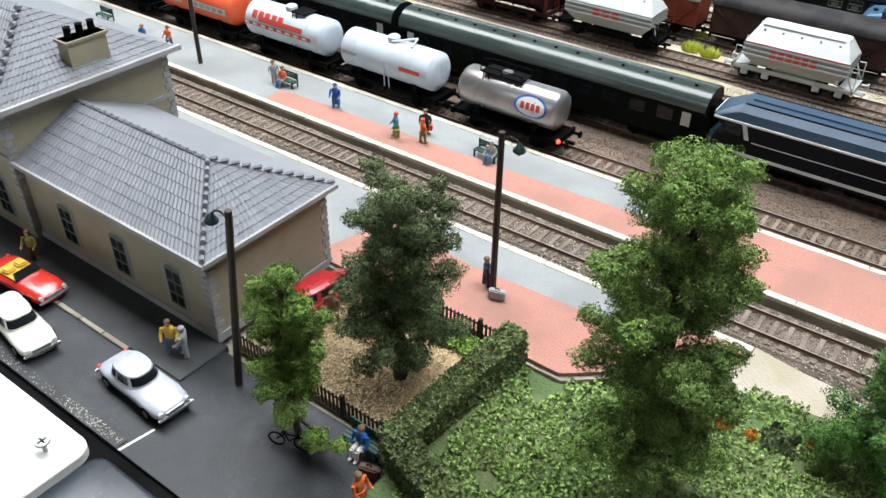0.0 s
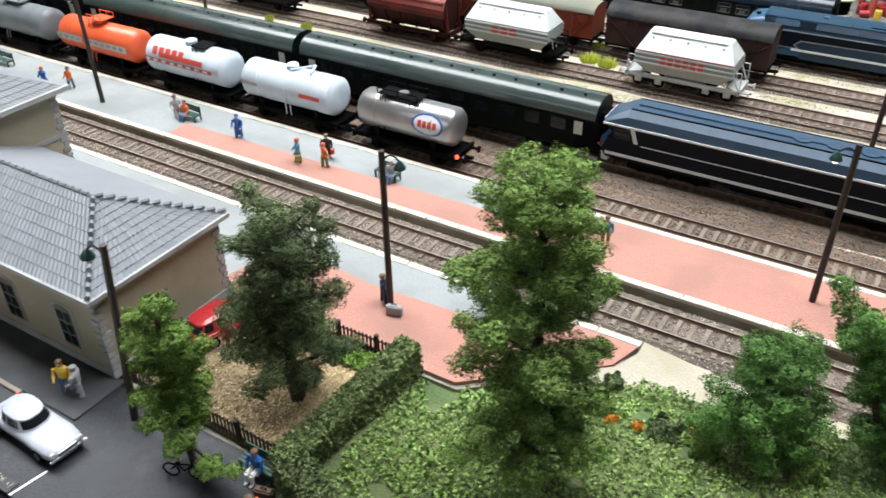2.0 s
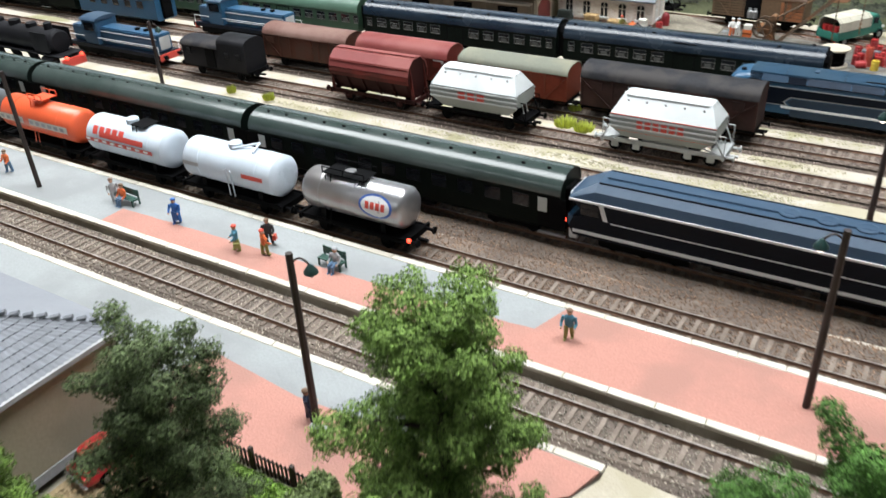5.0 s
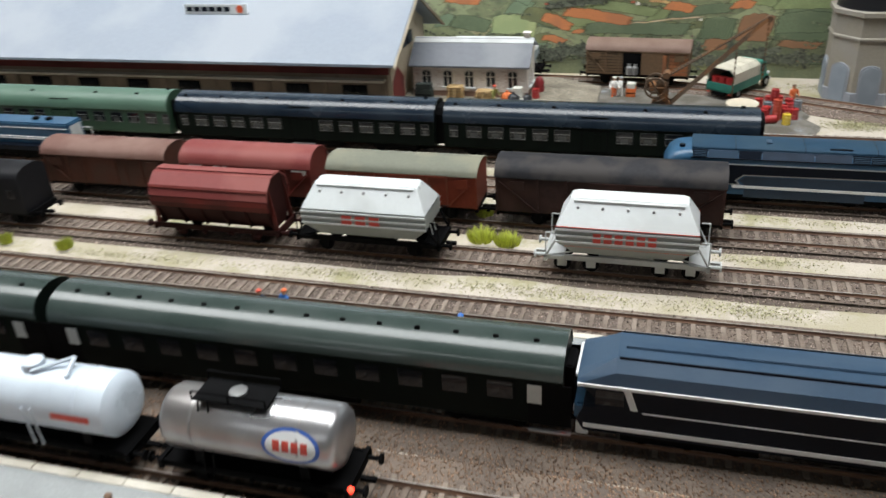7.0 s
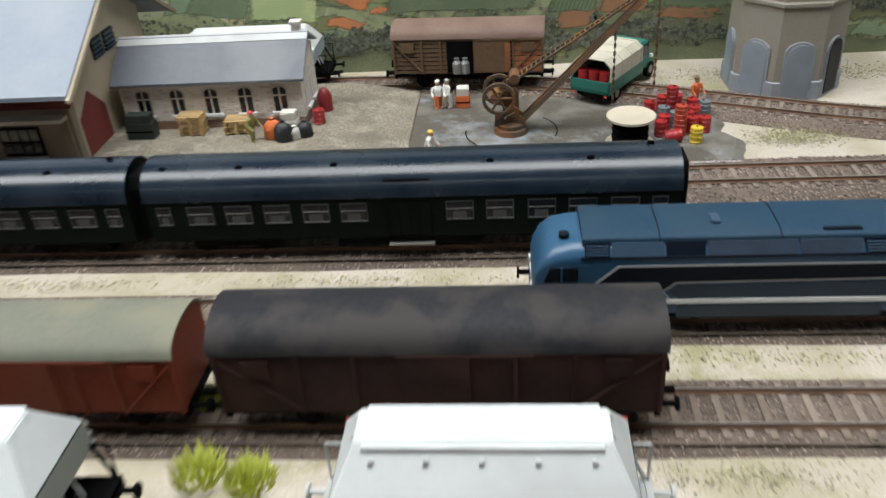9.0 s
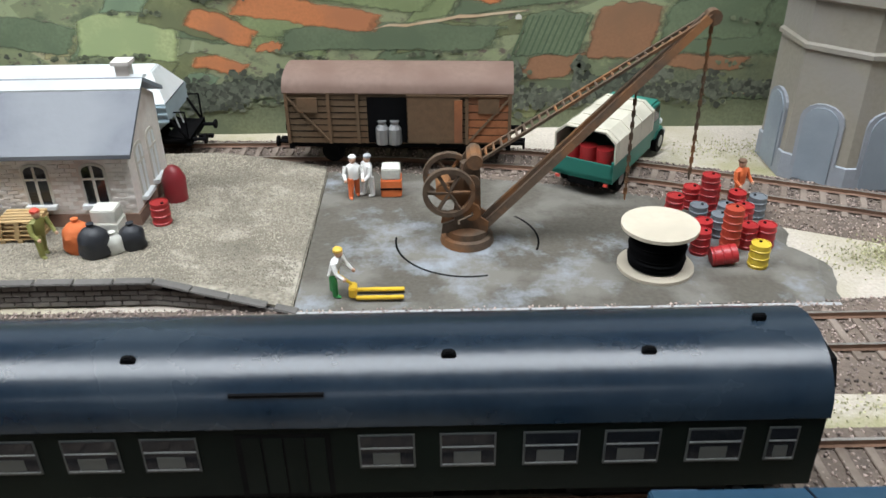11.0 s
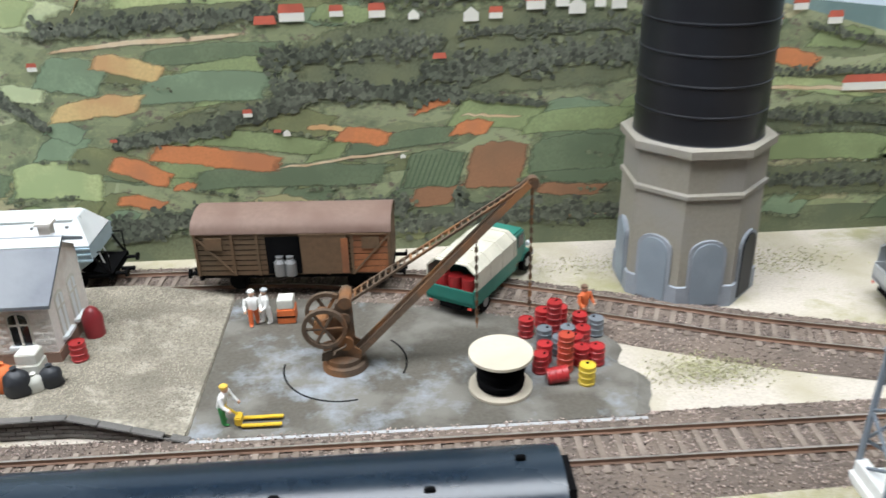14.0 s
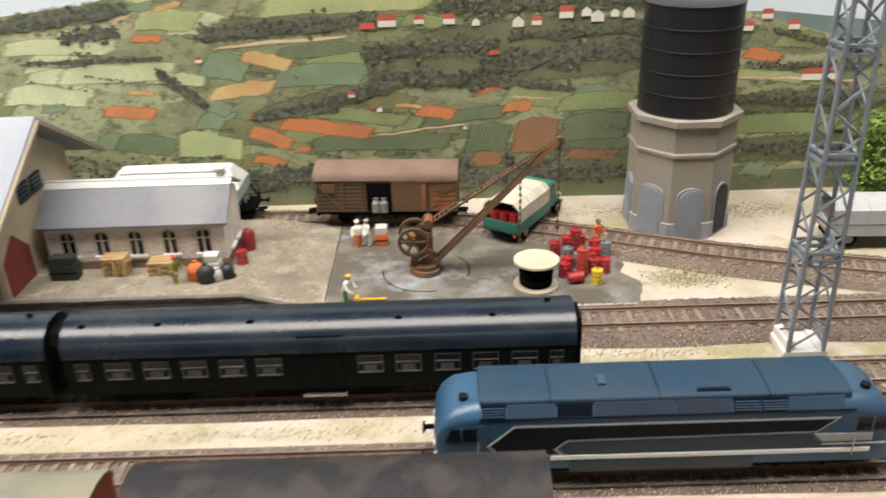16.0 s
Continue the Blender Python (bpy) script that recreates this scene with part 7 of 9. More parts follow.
# ---- printed landscape behind the layout ----
def field_print():
    m = bpy.data.materials.new("printed_hills")
    m.use_nodes = True
    N, L = m.node_tree.nodes, m.node_tree.links
    b = N["Principled BSDF"]
    b.inputs["Roughness"].default_value = 0.7
    tc = N.new("ShaderNodeTexCoord")
    mp = N.new("ShaderNodeMapping")
    mp.inputs["Scale"].default_value = (14, 1, 42)
    mp.inputs["Rotation"].default_value = (0, radians(7), 0)
    wob = N.new("ShaderNodeTexNoise")
    wob.inputs["Scale"].default_value = 9
    mixv = N.new("ShaderNodeMix")
    mixv.data_type = "VECTOR"
    mixv.inputs[0].default_value = 0.06
    L.new(tc.outputs["Object"], mixv.inputs[4])
    L.new(wob.outputs["Color"], mixv.inputs[5])
    L.new(tc.outputs["Object"], wob.inputs["Vector"])
    L.new(mixv.outputs[1], mp.inputs["Vector"])
    vo = N.new("ShaderNodeTexVoronoi")
    vo.inputs["Scale"].default_value = 1.0
    L.new(mp.outputs[0], vo.inputs["Vector"])
    ramp = N.new("ShaderNodeValToRGB")
    cols = [(0.0, (0.206, 0.233, 0.131)), (0.3, (0.283, 0.315, 0.173)), (0.55, (0.352, 0.388, 0.221)), (0.75, (0.264, 0.286, 0.168)), (0.9, (0.430, 0.455, 0.273)), (1.0, (0.488, 0.436, 0.262))]
    while len(ramp.color_ramp.elements) < len(cols):
        ramp.color_ramp.elements.new(0.5)
    for e, (p, c) in zip(ramp.color_ramp.elements, cols):
        e.position, e.color = p, (*c, 1)
    sp = N.new("ShaderNodeSeparateColor")
    L.new(vo.outputs["Color"], sp.inputs[0])
    L.new(sp.outputs[0], ramp.inputs[0])

    def layer(prev, scale, lo, hi, col, stretch=(1, 1, 1.6)):
        s = N.new("ShaderNodeMapping")
        s.inputs["Scale"].default_value = stretch
        L.new(tc.outputs["Object"], s.inputs["Vector"])
        n = N.new("ShaderNodeTexNoise")
        n.inputs["Scale"].default_value, n.inputs["Detail"].default_value, n.inputs["Roughness"].default_value = scale, 8, 0.65
        L.new(s.outputs[0], n.inputs["Vector"])
        r = N.new("ShaderNodeMapRange")
        r.inputs[1].default_value, r.inputs[2].default_value = lo, hi
        L.new(n.outputs["Fac"], r.inputs[0])
        x = N.new("ShaderNodeMix")
        x.data_type = "RGBA"
        L.new(r.outputs[0], x.inputs[0])
        L.new(prev, x.inputs[6])
        x.inputs[7].default_value = (*col, 1)
        return x.outputs[2]

    c = layer(ramp.outputs[0], 22, 0.53, 0.66, (0.125, 0.15, 0.09))
    c = layer(c, 90, 0.53, 0.66, (0.13, 0.155, 0.09))
    c = layer(c, 160, 0.56, 0.64, (0.16, 0.13, 0.10))
    c = layer(c, 240, 0.55, 0.75, (0.36, 0.40, 0.20))
    L.new(c, b.inputs["Base Color"])
    return m


M_HILLS = field_print()


def ink(name, col, col2, var=0.35, island=0.0, soft=True):
    """A printed colour; soft ones fade out along the edge of their shape, as ink does in a photograph."""
    col, col2 = [[v * k for v, k in zip(c, (1.06, 1.0, 1.06))] for c in (col, col2)]
    m = mat("printed_" + name, col, 0.75, var=var, scale=170, bump=0, col2=col2, scale2=36, island=island)
    if soft:
        N, L = m.node_tree.nodes, m.node_tree.links
        at, tc, n, add, r = N.new("ShaderNodeAttribute"), N.new("ShaderNodeTexCoord"), N.new("ShaderNodeTexNoise"), N.new("ShaderNodeMath"), N.new("ShaderNodeMapRange")
        at.attribute_name = "fade"
        n.inputs["Scale"].default_value, n.inputs["Detail"].default_value = 260, 5
        L.new(tc.outputs["Object"], n.inputs["Vector"])
        L.new(at.outputs["Fac"], add.inputs[0])
        L.new(n.outputs["Fac"], add.inputs[1])
        r.inputs[1].default_value, r.inputs[2].default_value = 0.62, 1.2
        L.new(add.outputs[0], r.inputs[0])
        L.new(r.outputs[0], N["Principled BSDF"].inputs["Alpha"])
    return m


M_SKY = mat("printed_sky", (0.80, 0.88, 0.93), 0.7, var=0.03, scale=8, bump=0, col2=(0.68, 0.80, 0.92))
M_FARHILL = ink("far_hills", (0.19, 0.29, 0.26), (0.15, 0.24, 0.22), 0.15, soft=False)
M_REDFIELD = ink("red_field", (0.60, 0.235, 0.088), (0.50, 0.21, 0.09), 0.2)
M_BROWNFIELD = ink("brown_field", (0.31, 0.165, 0.082), (0.26, 0.15, 0.078), 0.2)
M_OCHRE = ink("ochre_field", (0.62, 0.47, 0.20), (0.56, 0.36, 0.16), 0.25)
M_PATH = ink("farm_path", (0.66, 0.56, 0.36), (0.60, 0.45, 0.26), 0.15)
M_VINE = ink("vine_row", (0.085, 0.13, 0.07), (0.10, 0.15, 0.075), soft=False)
M_DEEP = ink("dark_field", (0.155, 0.185, 0.10), (0.12, 0.15, 0.085), 0.45, soft=False)
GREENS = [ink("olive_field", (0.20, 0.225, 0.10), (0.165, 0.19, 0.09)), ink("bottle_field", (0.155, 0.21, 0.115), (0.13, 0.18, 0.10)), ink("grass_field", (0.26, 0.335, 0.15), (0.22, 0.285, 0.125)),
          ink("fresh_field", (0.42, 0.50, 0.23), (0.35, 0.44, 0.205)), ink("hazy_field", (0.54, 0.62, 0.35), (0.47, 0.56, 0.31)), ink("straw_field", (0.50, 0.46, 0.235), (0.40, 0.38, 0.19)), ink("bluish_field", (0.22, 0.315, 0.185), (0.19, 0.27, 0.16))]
M_WOODFLOOR = ink("wood_floor", (0.135, 0.16, 0.09), (0.175, 0.20, 0.105), 0.5)
M_WOOD = ink("wood", (0.10, 0.115, 0.08), (0.075, 0.09, 0.06), 0.5, 0.6, soft=False)
M_BUSH = ink("bush", (0.15, 0.175, 0.10), (0.115, 0.14, 0.08), 0.5, 0.6, soft=False)
YB = 69.6
bd = thing("backdrop", "printed backdrop of hills, fields and villages under a pale sky", "backdrop", 0, YB, 0, kind="structure")
part("sky", Shape().box(-150, 90, 0.3, 0.9, -4, 34), M_SKY, bd)


printed = []


def print_shape(name, pts, mats, layer):
    """A flat shape of the print; each lies a hair before the one below."""
    printed.append(name)
    y = 0.29 - 0.002 * layer - 0.0001 * len(printed)
    part(name, Shape().add([(x, y, z) for x, z in pts], [tuple(range(len(pts)))]), mats, bd)


crest = [(-150, 13.0), (-90, 14), (-60, 15.2), (-30, 14.6), (-14, 14.0), (-8.6, 14.9), (-3, 15.4), (4, 17.2), (16, 18.6), (28, 17.5), (36, 16.0), (41, 14.4), (43.5, 13.6), (46, 12.9), (52, 11.2), (60, 10.4), (90, 10)]
crest_at = lambda x: float(np.interp(x, [p for p, q in crest], [q for p, q in crest]))
print_shape("hills", [(-150, -3)] + [(90, -3)] + crest[::-1], M_HILLS, 1)
print_shape("far_hills", [(36, 9), (90, 9), (90, 12.8), (60, 12.3), (54, 12.5), (50, 13.0), (46, 13.5), (42, 13.6), (38, 13.5)], M_FARHILL, 0)
rb = np.random.default_rng(11)


def field(x0, z0, x1, z1, thick, mats, layer=2, bulge=0.15, taper=0.15, edge=0.16):
    """A field seen aslant: a strip from one end to the other, bowed and narrowing, with uneven soft edges."""
    n = 9
    printed.append("field")
    y = 0.29 - 0.002 * layer - 0.0001 * len(printed)
    e = min(edge, thick * 0.45)
    g, fade = Shape(), []
    for k in range(n + 1):
        u = k / n
        half = 0.5 * thick * (1 - taper * abs(2 * u - 1) ** 2)
        zc = z0 + (z1 - z0) * u + bulge * thick * math.sin(math.pi * u)
        x = x0 + (x1 - x0) * u + (-e if k == 0 else e if k == n else 0)
        wob = 0.04 * rb.normal()
        for v, f in ((-half - e, 0), (-half + e * 0.4, 1), (half - e * 0.4, 1), (half + e, 0)):
            g.v.append((x + 0.35 * v * 2 * (1 if thick < 2 else 0.3), y, zc + v + wob))
            fade.append(0.0 if k in (0, n) else float(f))
    for k in range(n):
        for q in range(3):
            g.f.append((k * 4 + q, k * 4 + 4 + q, k * 4 + 5 + q, k * 4 + 1 + q))
            g.m.append(0)
    ob = part("field", g, mats, bd)
    ob.data.attributes.new("fade", "FLOAT", "POINT").data.foreach_set("value", fade)


class Blots(Shape):
    """Small leafy blots, each a hair before the last."""

    def blot(self, cx, cz, r, tall=0.85):
        n = 9
        self.add([(cx + r * (0.5 + 0.7 * rb.random()) * math.cos(2 * math.pi * k / n), 0.225 - 0.000003 * len(self.f), cz + r * tall * (0.5 + 0.6 * rb.random()) * math.sin(2 * math.pi * k / n)) for k in range(n)], [tuple(range(n))])


woods, bushes = Blots(), Blots()
print_shape("scrub", [(-60, -1), (57, -1), (57, 1.2), (50, 1.6), (44, 1.5), (38, 2.4), (33, 2.6), (28, 2.4), (24, 2.6), (19, 2.8), (14, 2.4), (9, 2.6), (3, 2.0), (-10, 2.4), (-60, 2.4)], M_DEEP, 3)
# the open slopes: a patchwork of slanting fields with bushes along their lower edges
rf = np.random.default_rng(17)
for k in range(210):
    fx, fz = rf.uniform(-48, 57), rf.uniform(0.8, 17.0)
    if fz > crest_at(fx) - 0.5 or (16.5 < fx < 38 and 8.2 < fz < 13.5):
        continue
    # Haze is put into the print's inks: paler fields towards the upper left.
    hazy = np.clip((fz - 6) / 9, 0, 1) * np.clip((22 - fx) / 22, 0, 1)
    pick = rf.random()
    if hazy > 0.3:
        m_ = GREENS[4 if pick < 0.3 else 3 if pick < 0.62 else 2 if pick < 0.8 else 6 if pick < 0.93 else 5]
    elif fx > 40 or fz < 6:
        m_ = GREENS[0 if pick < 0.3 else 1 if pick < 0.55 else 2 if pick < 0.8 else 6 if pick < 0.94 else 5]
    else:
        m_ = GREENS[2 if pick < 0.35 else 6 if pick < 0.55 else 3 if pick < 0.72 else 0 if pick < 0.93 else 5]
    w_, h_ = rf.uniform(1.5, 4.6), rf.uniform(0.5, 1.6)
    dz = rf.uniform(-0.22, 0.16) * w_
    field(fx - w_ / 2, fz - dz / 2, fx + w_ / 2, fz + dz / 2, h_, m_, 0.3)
    if rf.random() < 0.6:
        for j in range(int(w_ * 7)):
            u = rf.random()
            bushes.blot(fx - w_ / 2 + w_ * u, fz - dz / 2 + dz * u - h_ * 0.5 + 0.05 * rf.normal(), rf.uniform(0.05, 0.16) * (1.25 if fz < 8 else 0.9))
for a in ((17.5, 10.6, 37.5, 11.2, 4.2), (20.0, 15.4, 41.0, 15.0, 2.6), (5.0, 13.3, 17.5, 14.0, 1.4), (8.0, 7.1, 19.0, 9.3, 1.0), (43.5, 7.0, 57.0, 6.4, 1.3), (42.0, 3.2, 57.0, 3.0, 1.6), (30.0, 2.8, 42.0, 3.4, 2.2), (-9.0, 14.2, 0.0, 15.0, 1.0)):
    field(*a, M_WOODFLOOR, 1.2, 0.1, 0.3, 0.5)
field(31.0, 5.4, 41.0, 5.6, 3.6, GREENS[1], 1.25, 0.05, 0.2, 0.5)
# fields that stand out: ends, thickness
for a in ((2.0, 5.0, 7.0, 4.6, 2.0, 3), (4.8, 11.0, 8.0, 10.4, 1.6, 6), (4.6, 8.2, 6.4, 7.4, 0.8, 6), (10.0, 11.6, 17.5, 11.8, 0.9, 1), (12.0, 10.7, 17.0, 11.1, 0.8, 2), (9.6, 9.8, 16.8, 9.9, 1.5, 6), (12.6, 7.2, 19.5, 6.3, 0.8, 2),
          (9.8, 5.6, 15.5, 4.9, 1.0, 2), (5.5, 6.4, 9.5, 5.2, 1.3, 0), (11.5, 4.8, 23.0, 4.6, 1.2, 1), (20.5, 6.2, 27.0, 6.9, 0.9, 1), (26.5, 8.0, 31.5, 7.6, 1.5, 2), (30.8, 5.2, 36.0, 5.4, 2.0, 1), (30.5, 7.2, 36.5, 7.4, 1.2, 2),
          (43.0, 9.2, 50.5, 8.3, 0.6, 3), (42.5, 5.2, 52.0, 5.0, 1.4, 2), (-9.5, 12.6, -1.0, 12.4, 1.0, 4), (-6.0, 10.4, 3.0, 10.6, 1.3, 4), (-10.0, 9.2, -3.5, 8.8, 1.4, 4), (0.5, 14.3, 5.0, 14.0, 1.3, 3), (9.0, 14.9, 22.0, 15.0, 1.4, 3)):
    field(*a[:5], GREENS[a[5]], 1.4)
for a in ((9.7, 6.55, 16.9, 5.35, 0.85), (7.6, 6.0, 10.6, 4.7, 0.8), (7.6, 3.8, 10.1, 3.2, 0.5), (20.2, 7.1, 22.9, 6.7, 0.7), (24.6, 8.2, 26.7, 8.95, 0.45), (26.6, 7.15, 28.5, 7.1, 0.7), (-3.0, 7.8, 0.9, 7.4, 0.75), (0.0, 13.05, 2.2, 12.95, 0.35), (44.0, 10.7, 46.6, 10.0, 0.7), (10.9, 4.4, 11.9, 4.3, 0.35)):
    field(*a, M_REDFIELD, 2)
for a in ((24.0, 3.1, 26.8, 3.3, 1.1), (31.3, 3.45, 35.2, 3.15, 0.55), (33.0, 1.9, 36.0, 1.9, 0.5)):
    field(*a, M_BROWNFIELD, 2, 0.0, 0.05)
field(27.3, 4.8, 30.6, 4.8, 2.6, M_BROWNFIELD, 2, 0.06, 0.1)
for a in ((5.0, 8.75, 9.8, 9.2, 1.0), (7.7, 11.6, 11.2, 10.65, 0.75), (7.4, 14.2, 8.2, 15.6, 0.7), (2.0, 15.0, 4.0, 15.4, 0.35), (18.5, 7.65, 20.6, 7.35, 0.2), (-1.0, 9.2, 1.0, 9.0, 0.25)):
    field(*a, M_OCHRE, 2)
for a in ((5.4, 12.1, 16.0, 12.75, 0.2), (-2.0, 13.6, 0.4, 14.8, 0.25), (43.0, 8.9, 53.0, 8.2, 0.16), (16.5, 5.25, 24.2, 6.0, 0.12), (27.0, 7.95, 30.5, 7.7, 0.1)):
    field(*a, M_PATH, 2.2, 0.3, 0.6)
field(23.8, 4.8, 27.0, 4.8, 2.0, GREENS[1], 2.1, 0.05, 0.05)
for k in range(12):
    xv = 23.7 + 0.29 * k
    print_shape("vine_row", [(xv - 0.3, 3.85), (xv - 0.2, 3.85), (xv + 0.52, 5.75), (xv + 0.44, 5.75)], M_VINE, 3)
# belts of trees: from, to, depth of the belt, count, size
for x0, z0, x1, z1, deep, n, size in ((5.2, 13.2, 17.5, 13.9, 0.55, 900, 0.2), (-9.0, 14.2, 0.0, 15.2, 0.5, 700, 0.2), (-5.0, 13.2, -1.0, 13.6, 0.5, 260, 0.2), (8.2, 7.1, 13.4, 7.7, 0.38, 520, 0.24), (13.4, 7.8, 19.0, 9.4, 0.5, 620, 0.24),
                                      (17.0, 9.8, 27.0, 9.2, 0.6, 1000, 0.22), (16.5, 11.4, 26.0, 12.0, 0.8, 800, 0.17), (25.0, 10.4, 37.0, 11.4, 0.9, 1100, 0.2), (27.5, 9.0, 31.5, 8.4, 0.2, 160, 0.18),
                                      (27.0, 12.4, 42.0, 12.8, 0.4, 600, 0.15), (22.0, 14.6, 40.0, 14.8, 0.9, 900, 0.18), (7.0, 2.0, 13.0, 2.6, 0.7, 900, 0.22), (12.0, 2.6, 24.0, 2.8, 0.6, 900, 0.22), (23.6, 1.6, 38, 2.0, 0.7, 1100, 0.22), (-2, 1.6, 10, 1.6, 0.6, 420, 0.2), (12, 1.2, 24, 1.4, 0.5, 420, 0.2),
                                      (26.8, 1.2, 26.9, 3.6, 0.2, 90, 0.26), (27.3, 2.4, 31.5, 2.7, 0.35, 220, 0.24), (43, 7.4, 57, 6.4, 0.5, 520, 0.19), (42, 3.4, 57, 3.2, 0.6, 620, 0.22), (46, 12.2, 52, 10.6, 0.25, 200, 0.15), (44, 9.8, 57, 9.4, 0.35, 260, 0.16),
                                      (-8, 11.5, 2, 11.6, 0.18, 260, 0.16), (1.5, 10.6, 4.5, 8.2, 0.35, 320, 0.2), (-60, 12, -14, 12.5, 0.8, 520, 0.2), (-60, 4, 0, 3.4, 1.0, 700, 0.2), (-60, 8, -12, 8.5, 0.5, 420, 0.18)):
    for k in range(n):
        u = rb.random()
        (woods if rb.random() < 0.62 else bushes).blot(x0 + (x1 - x0) * u + 0.15 * rb.normal(), max(0.5, z0 + (z1 - z0) * u + deep * 0.55 * rb.normal() * (0.45 + 0.55 * math.sin(9 * u + x0) ** 2)), size * rb.uniform(0.35, 1.15), 1.0)
tagged(part("woods", woods, M_WOOD, bd), "printed woods", kind="stuff")
tagged(part("bushes", bushes, M_BUSH, bd, at=(0, 0.01, 0)), "printed bushes and hedgerows", kind="stuff")
P_HOUSE, P_HROOF = mat("printed_house_wall", (0.78, 0.76, 0.68), 0.7, var=0.05, bump=0), mat("printed_house_roof", (0.58, 0.13, 0.08), 0.7, var=0.15, bump=0)
for k, (x, z, w_, ridge) in enumerate(((18.3, 13.3, 1.3, 1), (16.9, 12.75, 1.1, 2), (20.6, 13.45, 0.7, 1), (22.7, 13.35, 0.85, 1), (24.6, 13.2, 0.55, 0), (27.6, 13.0, 0.8, 0), (28.9, 13.1, 0.7, 1), (31.0, 13.5, 1.0, 1), (32.4, 13.6, 0.7, 0), (33.2, 13.2, 0.9, 0),
                                       (34.4, 13.5, 0.6, 0), (35.4, 13.4, 0.8, 0), (43.9, 12.2, 0.8, 1), (45.2, 13.0, 0.8, 1), (47.2, 12.2, 0.8, 1), (49.6, 8.5, 2.6, 1), (25.9, 10.8, 0.7, 2), (15.4, 8.3, 0.5, 1), (17.4, 7.15, 0.4, 0), (16.9, 7.2, 0.4, 2), (4.6, 11.2, 0.5, 1),
                                       (8.0, 7.0, 0.4, 2), (23.7, 5.6, 0.3, 0))):
    h_ = min(0.55, w_ * 0.55)
    if ridge < 2:
        print_shape("house_wall", [(x - w_ / 2, z), (x + w_ / 2, z), (x + w_ / 2, z + h_)] + ([(x, z + h_ * 1.7)] if not ridge else []) + [(x - w_ / 2, z + h_)], P_HOUSE, 40)
    if ridge:
        print_shape("house_roof", [(x - w_ * 0.54, z + h_ * 0.8), (x + w_ * 0.54, z + h_ * 0.8), (x + w_ * 0.46, z + h_ * 1.6), (x - w_ * 0.46, z + h_ * 1.6)], P_HROOF, 42)


# ---- trees, hedge, grass ----
def tree(label, x, y, z, height, crown, leaf, seed, n=9000, size=0.16, trunk=0.32, low=0.15, clumps=60, lean=(0, 0), puff=0.8):
    """Tapered trunk, limbs to every clump, and a crown of many small leaves in uneven clumps. crown(u, a) gives the reach at height u, round angle a."""
    r = np.random.default_rng(seed)
    t = thing("tree", label, "tree", x, y, z)
    g = Shape()
    pts = [Vector((lean[0] * u + 0.12 * math.sin(5 * u + seed), lean[1] * u + 0.1 * math.cos(4 * u + seed), height * 0.95 * u)) for u in [k / 8 for k in range(9)]]
    for k in range(8):
        g.tube(pts[k], pts[k + 1], trunk * (1 - 0.11 * k), 8, trunk * (1 - 0.11 * (k + 1)))
    part("trunk", g, M_BARK, t)
    cs = []
    for k in range(clumps):
        u = low + (1 - low) * (k + 0.5) / clumps
        a = k * 2.4 + r.uniform(-0.4, 0.4)
        reach = crown(u, a) * (0.62 + 0.55 * r.random())
        base = pts[0].lerp(pts[-1], max(0.05, u - 0.05))
        c = Vector((lean[0] * u + reach * math.cos(a), lean[1] * u + reach * math.sin(a), height * u + 0.25 * r.normal()))
        part("limb", Shape().tube(base, c, 0.09, 5, 0.03), M_BARK, t)
        for f in ((0.62, 1.0) if reach > 1.0 else (0.9,)):
            q = base.lerp(c, f) + Vector(r.normal(size=3)) * 0.12
            cs.append((q, puff * (0.75 + 0.5 * r.random()) * (1.05 if f < 1 else 0.72)))
    P, O = [], []
    whole = sum(rad ** 2 for c, rad in cs)
    for c, rad in cs:
        per = int(n * rad ** 2 / whole)
        d = r.normal(size=(per, 3))
        d /= np.linalg.norm(d, axis=1)[:, None]
        ph = r.uniform(0, 6.28, 3)
        bumpy = 1 + 0.36 * np.sin(5 * d[:, :1] + ph[0]) * np.sin(5 * d[:, 1:2] + ph[1]) + 0.18 * np.sin(9 * d[:, 2:] + ph[2])
        rr = rad * (0.7 + 0.3 * r.random(per) ** 0.5)[:, None] * bumpy
        O.append(d + np.array([0, 0, 0.15]))
        P.append(np.array(c) + d * rr * np.array([1, 1, 0.66]))
    cloud("crown", np.concatenate(P), size, leaf, t, seed=seed, outward=np.concatenate(O))
    return t


tree("dark green bushy deciduous model tree in the garden", 15.2, -18.3, 0.5, 10.7, lambda u, a: 2.55 * math.sin(math.pi * (0.2 + 0.68 * u)) ** 0.6 * (1 + 0.2 * math.sin(3 * a)), M_LEAF_DARK, 3, 150000, 0.034, 0.35, 0.2, 40, puff=0.76)
tree("tall green uneven model tree with tufted level branches on the lawn", 26.9, -17.2, 0.6, 15.2, lambda u, a: (2.75 if u < 0.62 else 2.75 - 3.2 * (u - 0.62)) * (1.0 + 0.32 * math.sin(17 * u + 2 * a)), M_LEAF_MID, 5, 250000, 0.034, 0.42, 0.15, 44, puff=0.8)
tree("small thin bright green model tree by the bench", 13.6, -23.8, 0.45, 9.0, lambda u, a: (2.5 - 1.7 * u) * (0.6 + 0.55 * math.sin(9 * u + 2 * a)), M_LEAF_LIGHT, 8, 80000, 0.034, 0.18, 0.16, 30, puff=0.6)
